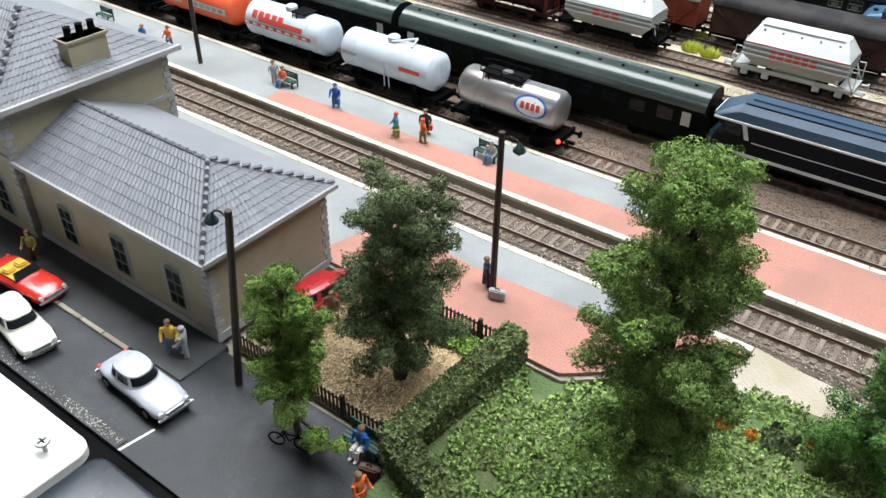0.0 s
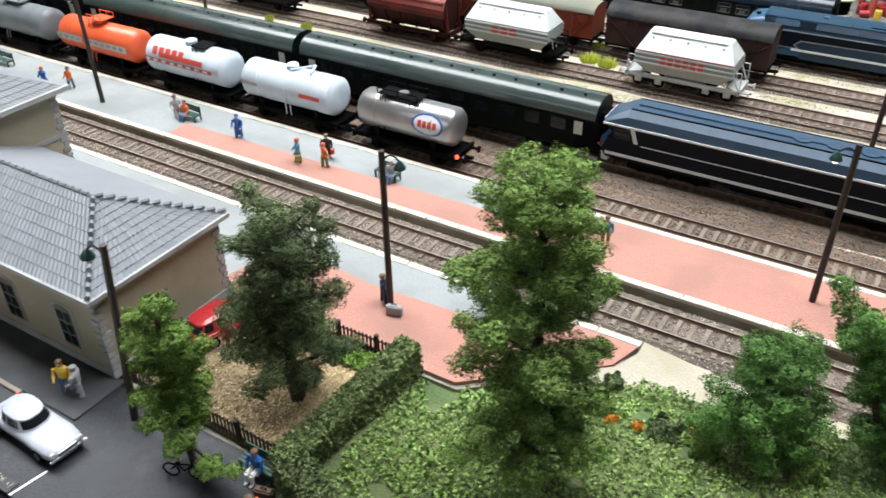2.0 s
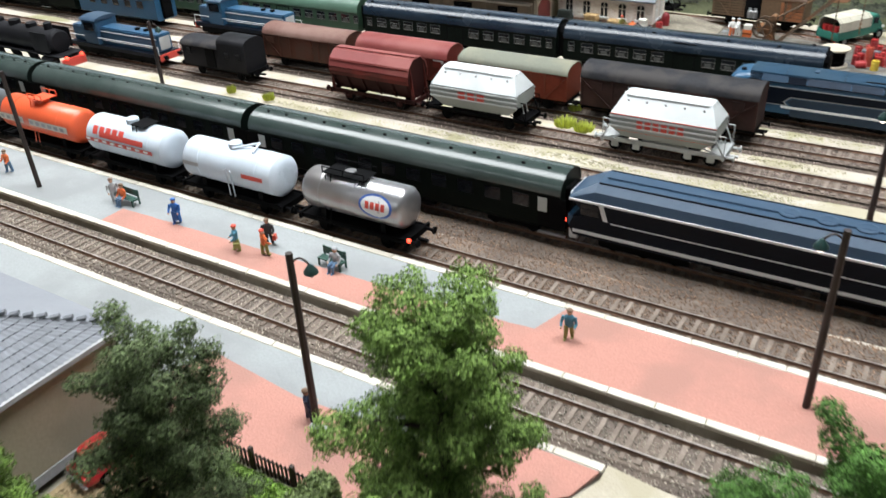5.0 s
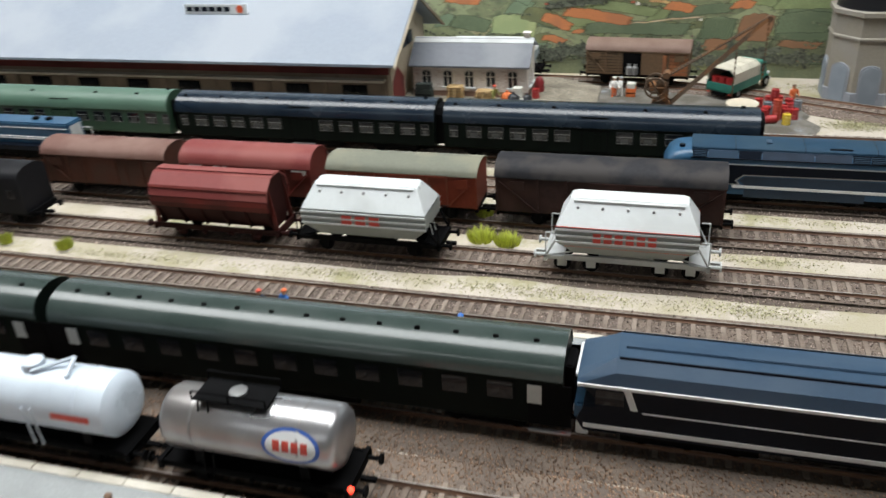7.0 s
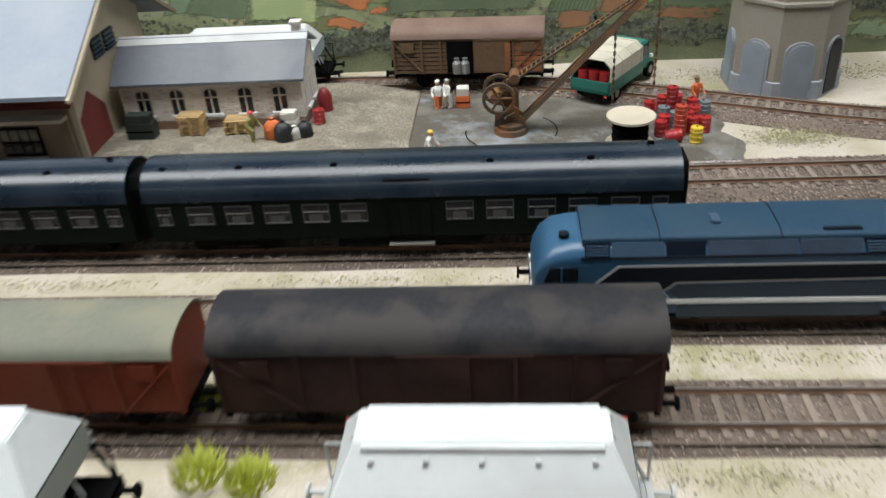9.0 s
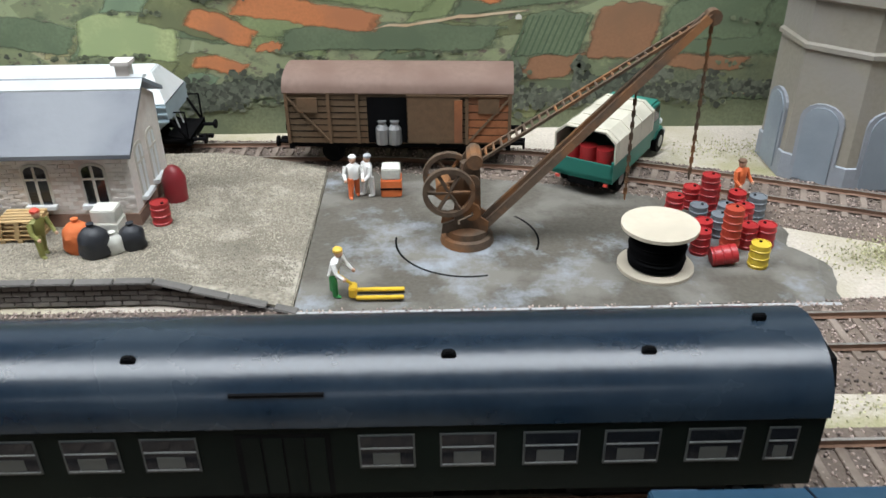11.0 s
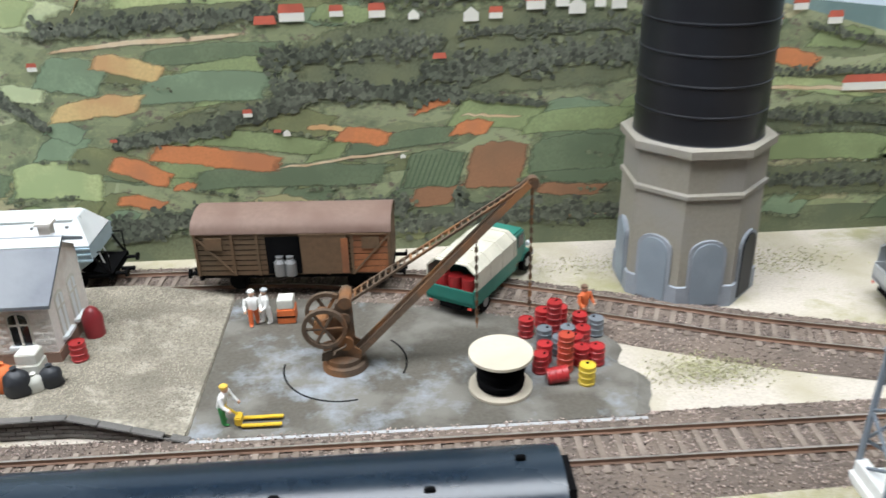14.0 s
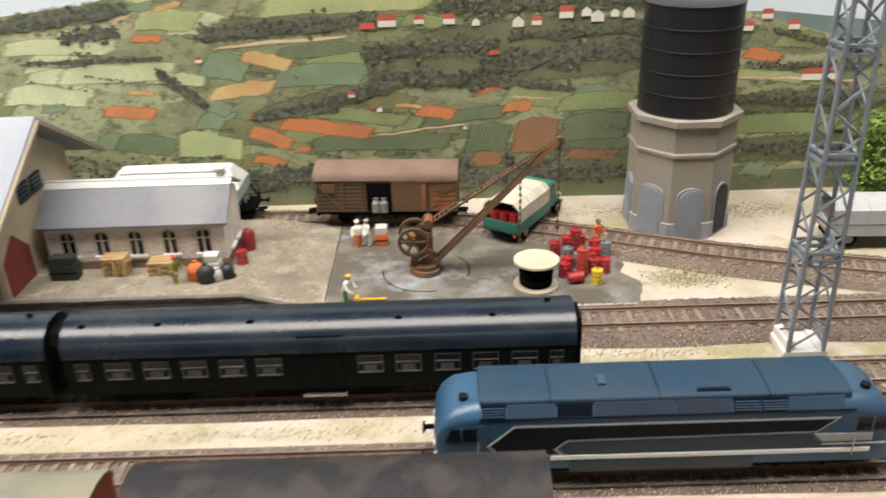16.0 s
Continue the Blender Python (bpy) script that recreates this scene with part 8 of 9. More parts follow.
tree("round bright green bushy model tree beside the track", 35.0, -10.6, 0.3, 6.0, lambda u, a: 2.3 * math.sin(math.pi * (0.2 + 0.7 * u)) * (1 + 0.25 * math.sin(2 * a)), M_LEAF_DEEP, 12, 100000, 0.034, 0.25, 0.2, 26, puff=0.72)
tree("leaning two-lobed bright green model tree", 40.1, -8.6, 0.3, 7.6, lambda u, a: (0.7 if u < 0.2 else 1.55 if u < 0.55 else 0.6 if u < 0.7 else 1.25) * (0.9 + 0.3 * math.sin(6 * u + a)), M_LEAF_DEEP, 15, 85000, 0.034, 0.25, 0.1, 24, lean=(-2.6, 0.9), puff=0.66)
tree("bright green bushy model tree at the platform end", 46.0, -8.0, 0.3, 5.8, lambda u, a: 1.6 * math.sin(math.pi * (0.2 + 0.7 * u)), M_LEAF_DEEP, 19, 50000, 0.036, 0.22, 0.15, 26, puff=0.65)
tree("bright green model tree near the backdrop", 52.8, 66.4, 0.0, 6.8, lambda u, a: 1.7 * math.sin(math.pi * (0.2 + 0.7 * u)), M_LEAF_MID, 22, 12000, 0.09, 0.25, 0.15, 30)
for k, (x, y) in enumerate(((-72, 63), (-78, 66), (-66, 66))):
    tree("green model tree behind the yard", x, y, 0.0, 9 + k, lambda u, a: 2.4 * math.sin(math.pi * (0.2 + 0.7 * u)), M_LEAF_MID, 30 + k, 8000, 0.12, 0.3, 0.15, 30)

rg = np.random.default_rng(41)


def hedge(label, a, b, w, h, z, seed):
    t = thing("hedge", label, "hedge", 0, 0, 0, group="clipped hedges")
    a, b = Vector(a), Vector(b)
    d = (b - a)
    L = d.length
    u = d / L
    s = Vector((-u.y, u.x))
    g = Shape().rings([[(*(p + s * o * w * 0.42), zz) for o, zz in ((-1, z), (1, z), (0.85, z + h * 0.93), (-0.85, z + h * 0.93))] for p in (a, b)])
    part("core", g, M_DEEP, t)
    r = np.random.default_rng(seed)
    n = int(L * 1500)
    k = r.random(n)
    along = r.random(n) * L
    side = np.where(k < 0.3, -1, np.where(k < 0.6, 1, 0))
    off = np.where(side == 0, r.uniform(-0.5, 0.5, n), side * 0.47) * w + r.normal(0, 0.05, n)
    hh = np.where(side == 0, h, r.random(n) * h) + r.normal(0, 0.06, n)
    P = np.stack([a.x + u.x * along + s.x * off, a.y + u.y * along + s.y * off, z + hh], axis=1)
    cloud("leaves", P, 0.065, M_HEDGE, t, seed=seed)


hedge("clipped dark green hedge between garden and lawn", (18.9, -13.9), (18.3, -23.0), 1.3, 2.1, 0.4, 51)
hedge("clipped dark green hedge along the street", (18.3, -22.6), (26.5, -25.4), 1.3, 2.0, 0.4, 52)
# lawn tufts
pick = rg.integers(0, len(lawn_rows), 150000)
P = np.array(lawn_rows)[pick] + np.stack([rg.uniform(-0.7, 0.7, 150000), rg.uniform(-0.4, 0.4, 150000), rg.uniform(0, 0.16, 150000)], axis=1)
keep = np.array([noise.noise(Vector((p[0] * 0.45, p[1] * 0.45, 9))) > -0.45 for p in P]) & (P[:, 0] > 19.4) & (P[:, 0] < 52)
P[:, 2] += np.array([0.25 * max(0, noise.noise(Vector((p[0] * 0.9, p[1] * 0.9, 4)))) for p in P])
tagged(cloud("grass", P[keep], 0.075, M_GRASSBLADE, None, "short rough green model grass", 61, tag_kind="stuff"), category="grass")
n = 9000
P = np.stack([rg.uniform(7.5, 18, n), rg.uniform(-21.3, -14.2, n), rg.uniform(0.55, 0.62, n)], axis=1)
tagged(cloud("straw", P, 0.06, M_STRAW, None, "loose straw on the garden soil", 62, flat=0.7, tag_kind="stuff"), category="straw")
n = 6000
P = np.stack([rg.uniform(12.5, 18.3, n), -14.3 - 1.2 * rg.random(n) ** 2, rg.uniform(0.55, 0.95, n)], axis=1)
tagged(cloud("ground_cover", P, 0.08, M_LEAF_LIGHT, None, "low green plants along the fence", 63, tag_kind="stuff"), category="plants")


def bush(label, x, y, z, r, leaf, seed, n=3200):
    t = thing("bush", label, "bush", x, y, z, group="bushes")
    q = np.random.default_rng(seed)
    d = q.normal(size=(n, 3))
    d /= np.linalg.norm(d, axis=1)[:, None]
    d[:, 2] = np.abs(d[:, 2]) * 0.65
    d *= (0.75 + 0.4 * np.sin(5 * d[:, :1] + seed) * np.cos(4 * d[:, 1:2]))
    part("stem", Shape().tube((0, 0, -0.1), (0, 0, r * 0.5), 0.08, 6, 0.04), M_BARK, t)
    cloud("leaves", d * (r * (0.5 + 0.5 * q.random(n) ** 0.5))[:, None], 0.07, leaf, t, seed=seed, outward=d)


for k, (x, y, r, lf, lab) in enumerate(((31.2, -11.6, 0.9, M_LEAF_DARK, "dark blue-green low bush"), (28.8, -12.2, 0.32, M_FLOWER, "orange flowering plant"), (30.0, -12.0, 0.3, M_FLOWER, "orange flowering plant"), (32.4, -10.9, 0.32, M_FLOWER, "orange flowering plant"),
                                       (28.0, -9.8, 0.6, M_LEAF_DARK, "dark green low bush"), (37.2, -10.8, 1.3, M_LEAF_MID, "green low bush"), (33.0, -11.8, 0.8, M_LEAF_MID, "green low bush"), (41.5, -10.5, 1.0, M_LEAF_DARK, "dark green bush"),
                                       (24.0, -26.5, 1.0, M_LEAF_LIGHT, "bright green bush"), (30.5, -20.0, 1.2, M_LEAF_LIGHT, "bright green bush"))):
    bush(lab + " on the lawn", x, y, 0.7, r, lf, 70 + k)
# tufts and grass patches between the tracks
for k, (x, y, r) in enumerate(((9.9, 30.2, 0.85), (11.8, 29.9, 0.8), (-19.0, 24.2, 0.5), (-24.0, 24.2, 0.4), (9.4, 33.6, 0.5))):
    t = thing("grass_tuft", "yellow-green grass tuft between the tracks", "grass tuft", x, y, 0.05, group="grass tufts")
    q = np.random.default_rng(90 + k)
    g = Shape()
    for j in range(300):
        a, rr = q.uniform(0, 6.28), r * math.sqrt(q.random())
        px, py = rr * math.cos(a), rr * math.sin(a)
        h = 0.35 + 0.45 * q.random()
        g.add([(px - 0.045, py, 0), (px + 0.045, py, 0), (px * 1.35 + q.normal(0, 0.08), py * 1.35, h)], [(0, 1, 2)])
    part("grass", g, M_TUFT, t)
P = []
for x, y, w, h, n in ((2, 24.2, 8, 0.5, 1200), (16, 24.2, 8, 0.5, 1500), (27, 24.3, 4, 0.6, 1100), (-14, 24.0, 8, 0.4, 800), (28, 30.3, 4, 0.5, 700), (-8, 30.2, 9, 0.4, 600), (14, 41.8, 8, 0.5, 900), (-2, 41.8, 6, 0.5, 700), (37, 55.9, 2.8, 0.9, 1800), (32, 47.6, 6, 0.5, 500), (44, 66, 4, 1.2, 900), (34, 66.5, 3, 1, 600), (3, 36.2, 8, 0.4, 500), (30, 36.2, 8, 0.4, 700)):
    P.append(np.stack([rg.normal(x, w / 2, n), rg.normal(y, h * 0.7, n), rg.uniform(-0.06, 0.08, n)], axis=1))
tagged(cloud("trackside_grass", np.concatenate(P), 0.042, mat("sparse_grass", (0.40, 0.385, 0.22), 0.9, bump=0, island=0.4), None, "sparse short grass between the tracks", 99, tag_kind="stuff"), category="grass")


# ---- lamp posts ----
M_LAMPGLASS = mat("dark_green_lampshade", (0.02, 0.05, 0.045), 0.3, var=0.1, bump=0)
M_BULB = glow("lamp_bulb", (1.0, 0.85, 0.75), 2.5)


def lamp_post(label, x, y, z, h, arm=(1, 0), lit=False, hang=0.3):
    t = thing("lamp_post", label, "lamp post", x, y, z, group="lamp posts")
    part("post", Shape().tube((0, 0, 0), (0, 0, h), 0.19, 8, 0.16), M_POLE, t)
    a = Vector((arm[0], arm[1], 0)).normalized()
    q = [Vector((0, 0, h - 0.75)) + a * (0.9 * k / 6) + Vector((0, 0, 0.55 * math.sin(math.pi * (0.1 + 0.75 * k / 6)))) for k in range(7)]
    part("arm", Shape().path(q, 0.05, 6), M_POLE, t)
    e = q[-1]
    sh_ = part("shade", Shape().lathe([(0.08, e.z + 0.05), (0.16, e.z - 0.06), (0.32, e.z - 0.3), (0.32, e.z - 0.38), (0.02, e.z - 0.38)], 14, (e.x, e.y)), M_LAMPGLASS, t, "dark green lampshade", smooth=True)
    part("bulb", Shape().ball((e.x, e.y, e.z - 0.43), 0.17), M_BULB if lit else P_LIGHTGREY, t)
    return t


tilted = lamp_post("dark street lamp post with a green hanging lamp", 9.3, -23.3, 0.42, 9.9, (-1, -0.2))
tilted.rotation_euler = (-0.052, 0.073, 0)
lamp_post("dark brown platform lamp post", 15.2, -10.4, ZP, 9.6, (1, 0.3))
lamp_post("dark brown platform lamp post with a lit lamp", 35.0, 1.7, ZP, 9.6, (-0.7, -0.3), True)
lamp_post("dark brown platform lamp post", -21.2, 0.2, ZP, 9.3, (-1, 0))
lamp_post("dark brown platform lamp post with a lit lamp", 35.2, 17.1, ZP, 9.4, (-0.4, 0.5), True)
lamp_post("dark lamp post beside the yard track", -27.2, 18.6, ZP, 7.6, (1, 0.2))

# ---- fences ----
M_FENCE = mat("dark_brown_fence", (0.055, 0.04, 0.032), 0.75, var=0.25)


def fence(label, a, b, z, h=1.15):
    t = thing("fence", label, "fence", a[0], a[1], z, math.degrees(math.atan2(b[1] - a[1], b[0] - a[0])), group="garden fences")
    L = math.hypot(b[0] - a[0], b[1] - a[1])
    for zz in (0.25, 0.85):
        part("rail", Shape().box(0, L, -0.03, 0.03, zz, zz + 0.08), M_FENCE, t)
    me = mesh_of("picket", Shape().across([(-0.06, 0), (0.06, 0), (0.06, h - 0.1), (0, h), (-0.06, h - 0.1)], -0.07, -0.03), M_FENCE)
    n = int(L / 0.24)
    for k in range(n):
        piece("picket", me, t, (0.12 + k * L / n, 0, 0))
    me = mesh_of("post", Shape().box(-0.09, 0.09, -0.09, 0.09, 0, h + 0.12), M_FENCE)
    for k in range(int(L / 2.4) + 1):
        piece("post", me, t, (k * 2.4, 0, 0))


fence("dark picket fence along the garden and street", (7.4, -21.6), (17.6, -21.9), 0.45)
fence("dark picket fence between garden and platform", (9.5, -13.9), (18.4, -13.8), 0.55)


# ---- benches ----
M_BENCH = mat("dark_green_bench", (0.02, 0.075, 0.055), 0.5, var=0.15)


def bench(x, y, z, turn):
    t = thing("bench", "dark green slatted platform bench", "bench", x, y, z, turn, group="benches")
    for k in range(3):
        part("seat_slat", Shape().box(-0.95, 0.95, -0.3 + 0.2 * k, -0.14 + 0.2 * k, 0.48, 0.54), M_BENCH, t)
        part("back_slat", Shape().box(-0.95, 0.95, 0.3, 0.36, 0.62 + 0.18 * k, 0.75 + 0.18 * k), M_BENCH, t)
    for s in (-1, 1):
        part("end_frame", Shape().box(s * 0.85 - 0.05, s * 0.85 + 0.05, -0.32, 0.38, 0.4, 0.48).box(s * 0.85 - 0.05, s * 0.85 + 0.05, 0.28, 0.38, 0, 1.15).box(s * 0.85 - 0.05, s * 0.85 + 0.05, -0.32, -0.22, 0, 0.48), M_BENCH, t)


bench(6.9, 1.4, ZP, -3)
bench(-12.3, 1.5, ZP, -3)
bench(16.6, -22.7, 0.42, 0)
bench(6.0, 17.2, ZP, 180)
bench(-36.0, 1.4, ZP, 0)


# ---- painted miniature figurines, each one plain mesh ----
F_COL = {k: mat("figure_" + k, c, 0.6, var=0.08, bump=0) for k, c in dict(skin=(0.55, 0.33, 0.22), blue=(0.02, 0.12, 0.40), navy=(0.02, 0.03, 0.07), red=(0.55, 0.06, 0.03), orange=(0.65, 0.14, 0.04), yellow=(0.65, 0.42, 0.05), olive=(0.22, 0.22, 0.06),
                                                            grey=(0.35, 0.36, 0.37), white=(0.72, 0.71, 0.68), black=(0.015, 0.015, 0.017), brown=(0.14, 0.075, 0.04), green=(0.03, 0.20, 0.05), teal=(0.06, 0.20, 0.28), jeans=(0.09, 0.17, 0.28)).items()}


def figurine(label, x, y, z, turn, top, legs, hat="brown", sit=False, coat=False, bag=None, bend=0.0, h=2.0):
    s = h / 2.0
    g = Shape()
    mats_ = [F_COL[legs], F_COL[top], F_COL["skin"], F_COL[hat]] + ([F_COL[bag]] if bag else [])
    if sit:
        for k in (-1, 1):
            g.tube((k * 0.13, 0.05, 0.58), (k * 0.15, -0.5, 0.55), 0.13, 7, 0.11, 0)
            g.tube((k * 0.15, -0.5, 0.55), (k * 0.15, -0.55, 0.06), 0.11, 7, 0.09, 0)
            g.ball((k * 0.15, -0.62, 0.06), 0.11, (0.8, 1.5, 0.6), 6, 0)
        zb = 0.55
    else:
        for k in (-1, 1):
            g.tube((k * 0.12, 0.06 * k, 0.9), (k * 0.16, 0.14 * k, 0.06), 0.15, 7, 0.1, 0)
            g.ball((k * 0.16, 0.14 * k - 0.07, 0.06), 0.11, (0.8, 1.5, 0.6), 6, 0)
        zb = 0.85
        if coat:
            g.rings([[(0.34 * c, 0.24 * q, zz) for c, q in [(math.cos(j * math.pi / 4), math.sin(j * math.pi / 4)) for j in range(8)]] for zz in (0.3, 0.95)], 1)
    ox = -bend
    g.rings([[(w * math.cos(j * math.pi / 4), d * math.sin(j * math.pi / 4) + ox * u, zb + zz) for j in range(8)] for w, d, zz, u in ((0.24, 0.17, 0, 0), (0.27, 0.19, 0.3, 0.4), (0.32, 0.19, 0.6, 0.8), (0.14, 0.12, 0.72, 1.0))], 1)
    for k in (-1, 1):
        g.tube((k * 0.32, ox * 0.8, zb + 0.6), (k * 0.4, ox - 0.1, zb + 0.25), 0.1, 6, 0.085, 1)
        g.tube((k * 0.4, ox - 0.1, zb + 0.25), (k * 0.36, ox - 0.34, zb + 0.08), 0.085, 6, 0.06, 1)
        g.ball((k * 0.36, ox - 0.37, zb + 0.06), 0.075, n=6, mi=2)
    g.ball((0, ox * 1.15, zb + 0.9), 0.17, (0.9, 1, 1.15), 8, 2)
    g.ball((0, ox * 1.15 + 0.02, zb + 0.99), 0.18, (1, 1.05, 0.7), 8, 3)
    if bag:
        g.box(0.3, 0.52, -0.25, 0.15, zb - 0.45, zb - 0.1, 4)
    g.v = [(a * s, b * s, c * s) for a, b, c in g.v]
    ob = part("figurine", g, mats_, None, smooth=True)
    ob.location, ob.rotation_euler = (x * C, y * C, z * C), (0, 0, radians(turn))
    return tagged(ob, label, "figurine", "miniature figurines")


for a in (("miniature figurine in a blue coat and hat", -6.6, 1.0, ZP, 20, "blue", "blue", "blue", False, True), ("miniature figurine in olive trousers with a bag", 0.0, 0.1, ZP, -40, "teal", "olive", "red", False, False, "olive"),
          ("miniature figurine in black holding a red bag", 1.4, 1.7, ZP, 30, "black", "black", "brown", False, False, "red"), ("miniature figurine in an orange-red jacket with backpack", 2.1, 0.5, ZP, 150, "orange", "olive", "red"),
          ("seated miniature figurine on the green bench", 7.4, 1.2, ZP, -3, "grey", "jeans", "grey", True), ("seated miniature figurine in orange on the bench", -12.5, 1.3, ZP, -3, "orange", "jeans", "brown", True),
          ("grey miniature figurine beside the bench", -13.4, 1.2, ZP, 60, "grey", "grey", "brown"), ("miniature figurine in a blue jacket and olive trousers", 23.0, 1.4, ZP, 10, "teal", "olive", "brown"),
          ("miniature figurine in dark blue beside the lamp post", 14.7, -10.3, ZP, 120, "navy", "navy", "brown"), ("miniature figurine in a yellow jacket on the pavement", 5.0, -23.7, 0.5, 40, "yellow", "jeans", "brown"),
          ("pale grey miniature figurine on the pavement", 5.9, -23.6, 0.5, -60, "grey", "grey", "grey"), ("brown miniature figurine by the red car", 9.9, -17.3, 0.55, 20, "brown", "brown", "brown"),
          ("seated miniature figurine in blue on the street bench", 16.7, -22.9, 0.42, 0, "blue", "white", "brown", True), ("miniature figurine in an orange dress on the street", 18.4, -25.0, 0.42, 90, "orange", "orange", "brown", False, True),
          ("brown miniature figurine near the station", -7.4, -23.5, 0.5, 30, "olive", "brown", "brown"), ("orange and blue miniature figurine on the platform", -28.0, -0.2, ZP, 0, "blue", "teal", "orange"),
          ("miniature figurine in blue waving on the far platform", 12.0, 17.0, ZP, 60, "blue", "navy", "blue"), ("miniature figurine in navy with a red cap", 0.1, 17.4, ZP, 20, "navy", "black", "red"), ("miniature figurine in blue with an orange cap", 1.5, 17.7, ZP, -30, "blue", "navy", "orange"),
          ("seated miniature figurine in yellow", 6.2, 17.2, ZP, 180, "yellow", "blue", "brown", True), ("miniature worker in green trousers and yellow helmet", 15.9, 53.8, 0.14, 70, "white", "green", "yellow", False, False, None, 0.25),
          ("miniature worker in orange trousers and white helmet", 16.0, 61.6, 0.14, 10, "white", "orange", "white"), ("miniature worker in white carrying a can", 16.6, 61.7, 0.14, -60, "white", "white", "grey"),
          ("pale olive miniature worker on the loading dock", 5.3, 55.5, 0.95, 60, "olive", "olive", "red", False, False, None, 0.15), ("miniature worker in orange behind the barrels", 32.2, 60.5, 0.14, 30, "orange", "orange", "brown"),
          ("orange miniature figurine on the island platform", -26.0, 0.9, ZP, 0, "orange", "jeans", "brown")):
    figurine(*a)

# ---- luggage ----
M_LEATHER = mat("brown_leather", (0.10, 0.045, 0.025), 0.6)
for x, y, z, m_, lab in ((17.8, -23.7, 0.42, M_LEATHER, "brown leather suitcase beside the bench"), (15.8, -10.9, ZP, F_COL["grey"], "grey suitcase beside the lamp post")):
    t = thing("suitcase", lab, "suitcase", x, y, z, 15)
    part("case", Shape().box(-0.45, 0.45, -0.18, 0.18, 0, 0.62), m_, t, bevel=0.06)
    part("handle", Shape().path([(-0.12, 0, 0.62), (-0.1, 0, 0.72), (0.1, 0, 0.72), (0.12, 0, 0.62)], 0.03, 5), M_BLACK, t)
lt = thing("luggage_trolley", "platform trolley loaded with red, yellow and green luggage", "trolley", 15.0, 17.1, ZP)
part("deck", Shape().box(-1.3, 1.3, -0.6, 0.6, 0.4, 0.5), M_FENCE, lt)
for xx in (-0.9, 0.9):
    for s in (-1, 1):
        part("wheel", Shape().tube((xx, s * 0.55, 0.25), (xx, s * 0.65, 0.25), 0.25, 12), M_BLACK, lt)
for xx, cc in ((-0.8, "red"), (0.0, "yellow"), (0.8, "green"), (0.5, "red")):
    part("case", Shape().box(xx - 0.38, xx + 0.38, -0.45, 0.45 - 0.3 * (xx == 0.5), 0.5, 1.05 + 0.25 * (xx == 0.0)), F_COL[cc], lt, bevel=0.06)


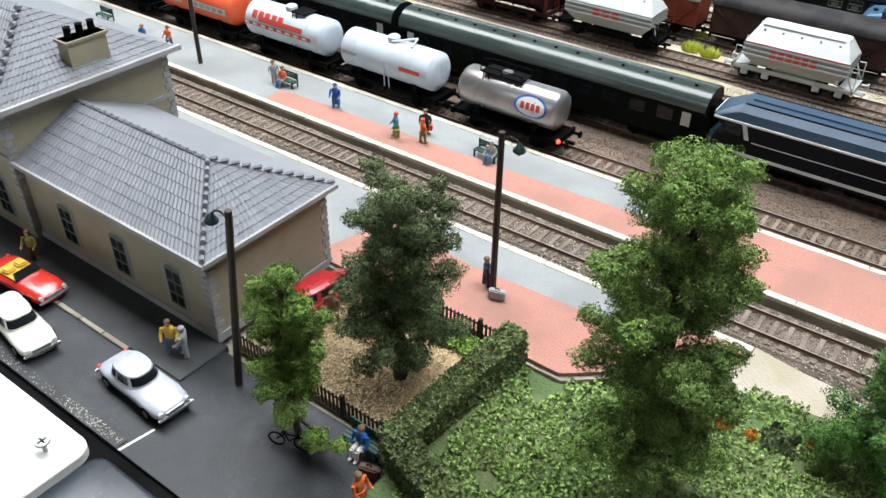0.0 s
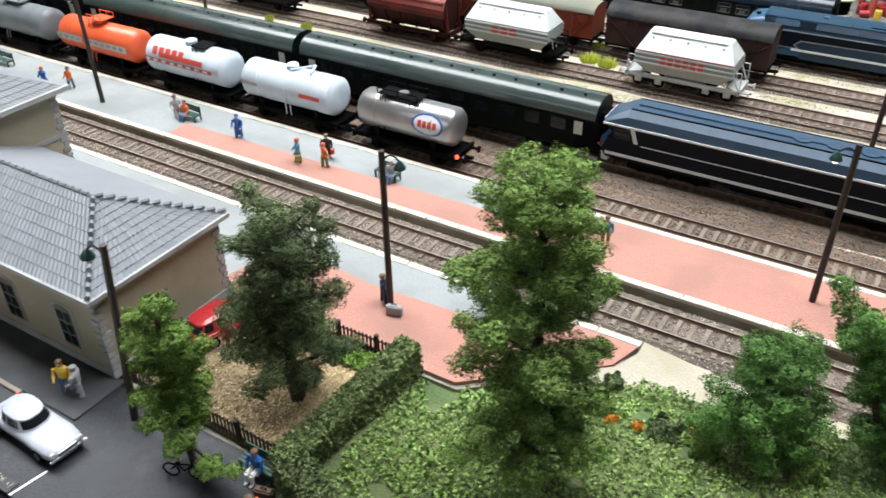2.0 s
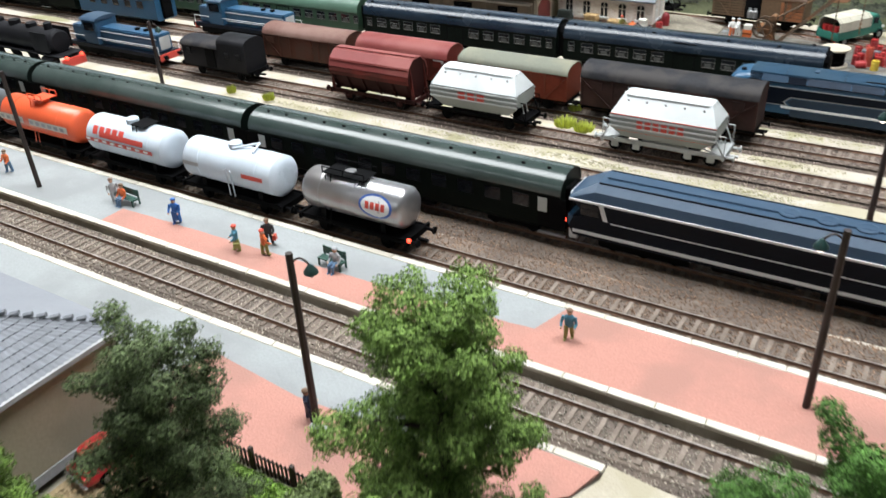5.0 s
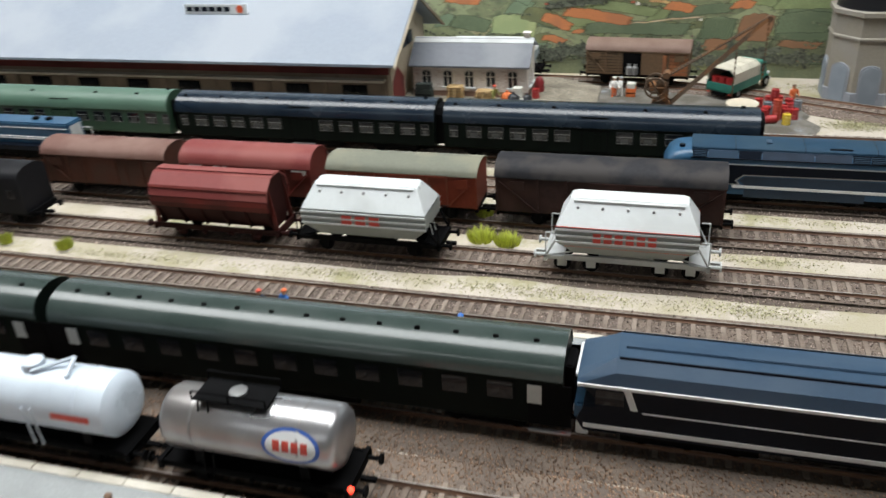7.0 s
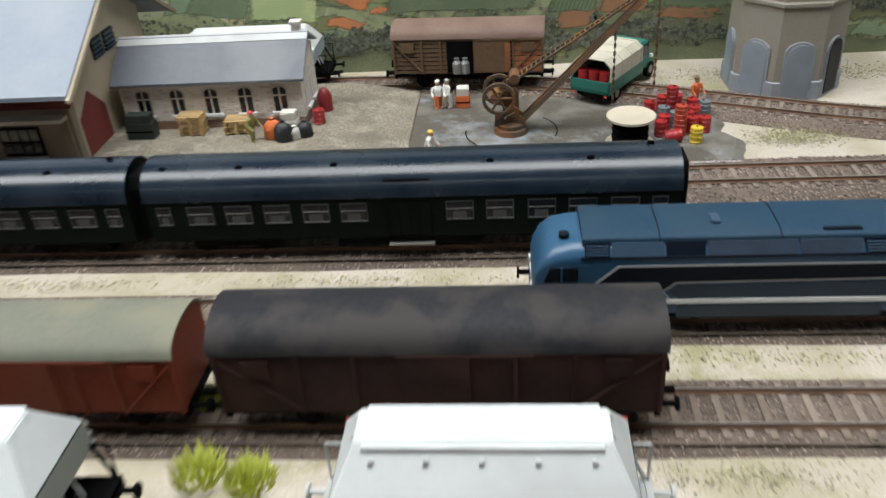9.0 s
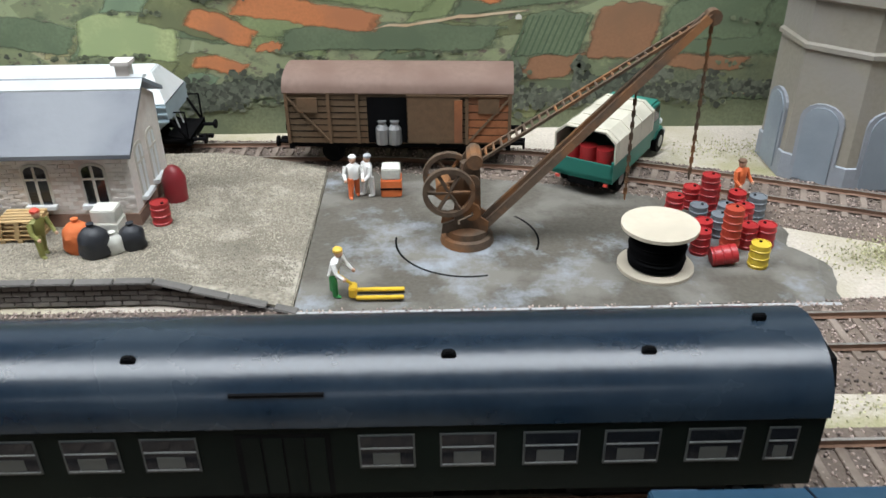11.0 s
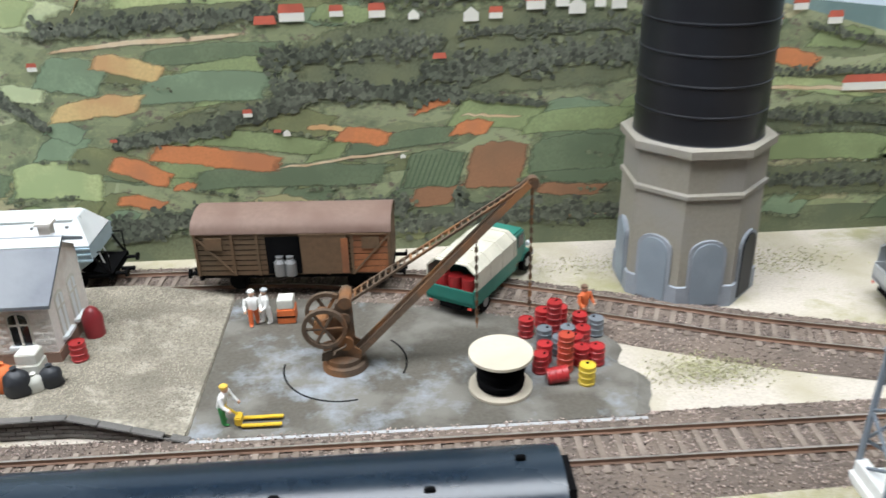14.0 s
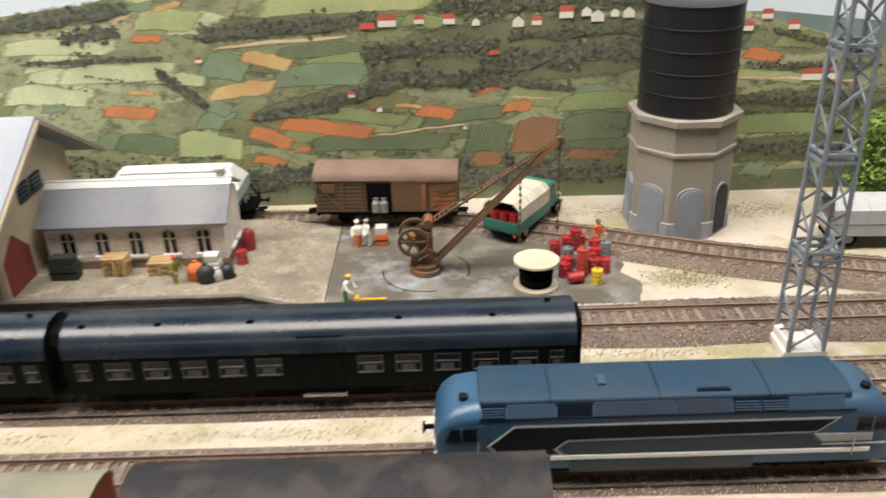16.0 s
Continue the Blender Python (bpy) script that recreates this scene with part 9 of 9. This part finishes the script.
# ---- cars ----
def car(label, x, y, z, turn, paint_, open_top=False, boxy=False, L=5.0):
    t = thing("car", label, "car", x, y, z, turn, group="parked cars")
    w = 0.98
    h = L / 2
    rows = []
    for u, wd, hood in ((-1.0, 0.62, 0.62), (-0.97, 0.80, 0.78), (-0.85, 0.92, 0.90), (-0.62, 1.0, 0.98), (-0.4, 0.96, 0.98), (0.0, 0.95, 0.98), (0.3, 0.96, 0.97), (0.62, 1.0, 0.94), (0.85, 0.93, 0.84), (0.96, 0.80, 0.74), (1.0, 0.60, 0.62)):
        mid = (hood + 0.28) / 2 - 0.03
        rows.append([(u * h, w * wd * math.copysign(abs(math.cos(a)) ** 0.55, math.cos(a)), mid + (hood - 0.22) / 2 * math.copysign(abs(math.sin(a)) ** 0.6, math.sin(a))) for a in [2 * math.pi * k / 20 for k in range(20)]])
    part("body", Shape().rings(rows), paint_, t, smooth=True)
    if not open_top:
        mid, half_l, power = (-0.5, 1.25, 0.75) if not boxy else (-0.5, 1.55, 0.5)

        def shell(a, u, out=0.0):
            """Point of the rounded cabin at angle a and height share u."""
            k = (1 - 0.28 * u - 0.0 * u * u) if u < 0.9 else (0.748 - 3.2 * (u - 0.9))
            cx, cy = math.cos(a), math.sin(a)
            return (mid + (half_l * k + out) * math.copysign(abs(cx) ** power, cx), (0.86 * (1 - 0.2 * u if u < 0.9 else 0.82 - 3.4 * (u - 0.9)) + out) * math.copysign(abs(cy) ** power, cy), 0.9 + 0.68 * u + out * 0.4)

        part("cabin", Shape().rings([[shell(2 * math.pi * k / 32, u) for k in range(32)] for u in (0, 0.3, 0.6, 0.8, 0.9, 0.96, 1.0)]), paint_, t, smooth=True)

        def pane_at(name, a0, a1, u0=0.24, u1=0.8):
            n = 6
            vs = [shell(radians(a0 + (a1 - a0) * k / n), u, 0.018) for u in (u0, u1) for k in range(n + 1)]
            part(name, Shape().add(vs, [(k, k + 1, n + 2 + k, n + 1 + k) for k in range(n)]), M_GLASS, t, smooth=True)

        pane_at("windscreen", -50, 50)
        pane_at("rear_window", 135, 225, 0.3)
        for s in (1, -1):
            pane_at("side_window", s * 62 if s > 0 else -92, s * 92 if s > 0 else -62)
            pane_at("side_window", s * 98 if s > 0 else -124, s * 124 if s > 0 else -98)
    else:
        part("cockpit", Shape().box(-1.3, 0.5, -0.7, 0.7, 0.98, 1.03), F_COL["yellow"], t)
        for s in (-1, 1):
            part("seat", Shape().box(-0.9, -0.3, s * 0.36 - 0.28, s * 0.36 + 0.28, 1.0, 1.25), F_COL["yellow"], t, bevel=0.08)
        part("windscreen", Shape().add([(0.55, -0.75, 1.0), (0.55, 0.75, 1.0), (0.3, 0.65, 1.4), (0.3, -0.65, 1.4)], [(0, 1, 2, 3)]), M_GLASS, t)
    for e in (-1, 1):
        part("bumper", Shape().box(min(e * (h - 0.05), e * (h + 0.1)), max(e * (h - 0.05), e * (h + 0.1)), -0.92, 0.92, 0.38, 0.5), P_STEEL, t, bevel=0.03)
        for s in (-1, 1):
            part("headlight" if e > 0 else "tail_light", Shape().tube((e * (h - 0.15), s * 0.7, 0.66), (e * (h + 0.0), s * 0.7, 0.66), 0.12, 10), P_LOCOWHITE if e > 0 else P_REDMARK, t)
            wh = part("wheel", Shape().tube((e * (h - 0.95), s * 0.8, 0.36), (e * (h - 0.95), s * 0.99, 0.36), 0.36, 18), M_BLACK, t, smooth=True)
            part("hubcap", Shape().tube((e * (h - 0.95), s * 0.98, 0.36), (e * (h - 0.95), s * 1.01, 0.36), 0.2, 12), P_STEEL, wh)
    part("grille", Shape().box(h - 0.02, h + 0.06, -0.45, 0.45, 0.5, 0.68), P_STEEL, t)
    return t


car("silver-white coupe parked on the street", 6.2, -26.3, 0.42, -3, paint("silver_car", (0.47, 0.49, 0.55), 0.25, coat=0.6))
car("cream white saloon car on the street", -2.2, -27.4, 0.42, -8, paint("cream_car", (0.70, 0.70, 0.62), 0.3, coat=0.5), boxy=True)
car("red open sports car with tan seats", -5.4, -25.2, 0.46, 4, paint("red_car", (0.62, 0.03, 0.02), 0.25, coat=0.6), open_top=True)
car("small red car parked behind the garden", 8.4, -16.4, 0.55, 82, paint("wine_red_car", (0.40, 0.02, 0.025), 0.3, coat=0.5), boxy=True, L=4.4)

# ---- bicycle by the small tree ----
bk = thing("bicycle", "black bicycle leaning by the tree", "bicycle", 14.0, -24.6, 0.42, 20)
for s in (-1, 1):
    part("wheel", Shape().rings([[(s * 0.6 + r * math.cos(k * math.pi / 10), yy, 0.4 + r * math.sin(k * math.pi / 10)) for k in range(20)] for r, yy in ((0.4, -0.03), (0.4, 0.03), (0.34, 0.03), (0.34, -0.03), (0.4, -0.03))], caps=False), M_BLACK, bk)
part("frame", Shape().path([(-0.6, 0, 0.4), (-0.2, 0, 0.8), (0.45, 0, 0.85), (0.0, 0, 0.4), (-0.2, 0, 0.8)], 0.035, 5).path([(0.6, 0, 0.4), (0.45, 0, 1.0), (0.45, 0.2, 1.05)], 0.035, 5), M_BLACK, bk)
part("saddle", Shape().box(-0.32, -0.1, -0.08, 0.08, 0.86, 0.92), M_BLACK, bk, bevel=0.02)

# ---- table edge in the foreground ----
wb = thing("white_board", "white painted board with a rounded corner at the layout edge", "board", 0, 0, 0)
cor = [(7.4 - 0.8 + 0.8 * math.cos(a), -30.6 + 0.8 * math.sin(a)) for a in [math.pi / 2 * k / 6 for k in range(7)]]
part("panel", Shape().upward([(-40, -29.8), (-40, -60), (7.4, -60)] + cor, 0.1, 0.75), M_WHITE, wb, bevel=0.05)
sc = thing("screw", "grey cross-head screw standing in the white board", "screw", 6.0, -31.2, 0.75)
part("shank", Shape().tube((0, 0, -0.2), (0, 0, 0.45), 0.1, 8), P_STEEL, sc)
part("head", Shape().lathe([(0.12, 0.35), (0.34, 0.55), (0.3, 0.62), (0.02, 0.64)], 16), P_STEEL, sc, smooth=True)
part("slot", Shape().box(-0.2, 0.2, -0.035, 0.035, 0.635, 0.655).box(-0.035, 0.035, -0.2, 0.2, 0.636, 0.656), M_BLACK, sc)
bp = thing("black_box", "glossy blue-black rounded box at the layout edge", "box", 11.0, -33.7, 0.1)
rim = [(sx * 2.45 + 0.75 * math.cos(a), sy * 3.1 + 0.75 * math.sin(a)) for sx, sy, b0 in ((1, 1, 0), (-1, 1, 90), (-1, -1, 180), (1, -1, 270)) for a in [radians(b0 + 15 * k) for k in range(7)]]
part("case", Shape().rings([[(x * q, y * q, z) for x, y in rim] for q, z in ((1, -1.5), (1, 0.5), (0.985, 0.6), (0.95, 0.65))]), mat("black_plastic", (0.022, 0.03, 0.04), 0.25, var=0.2, bump=0.02), bp, smooth=True)
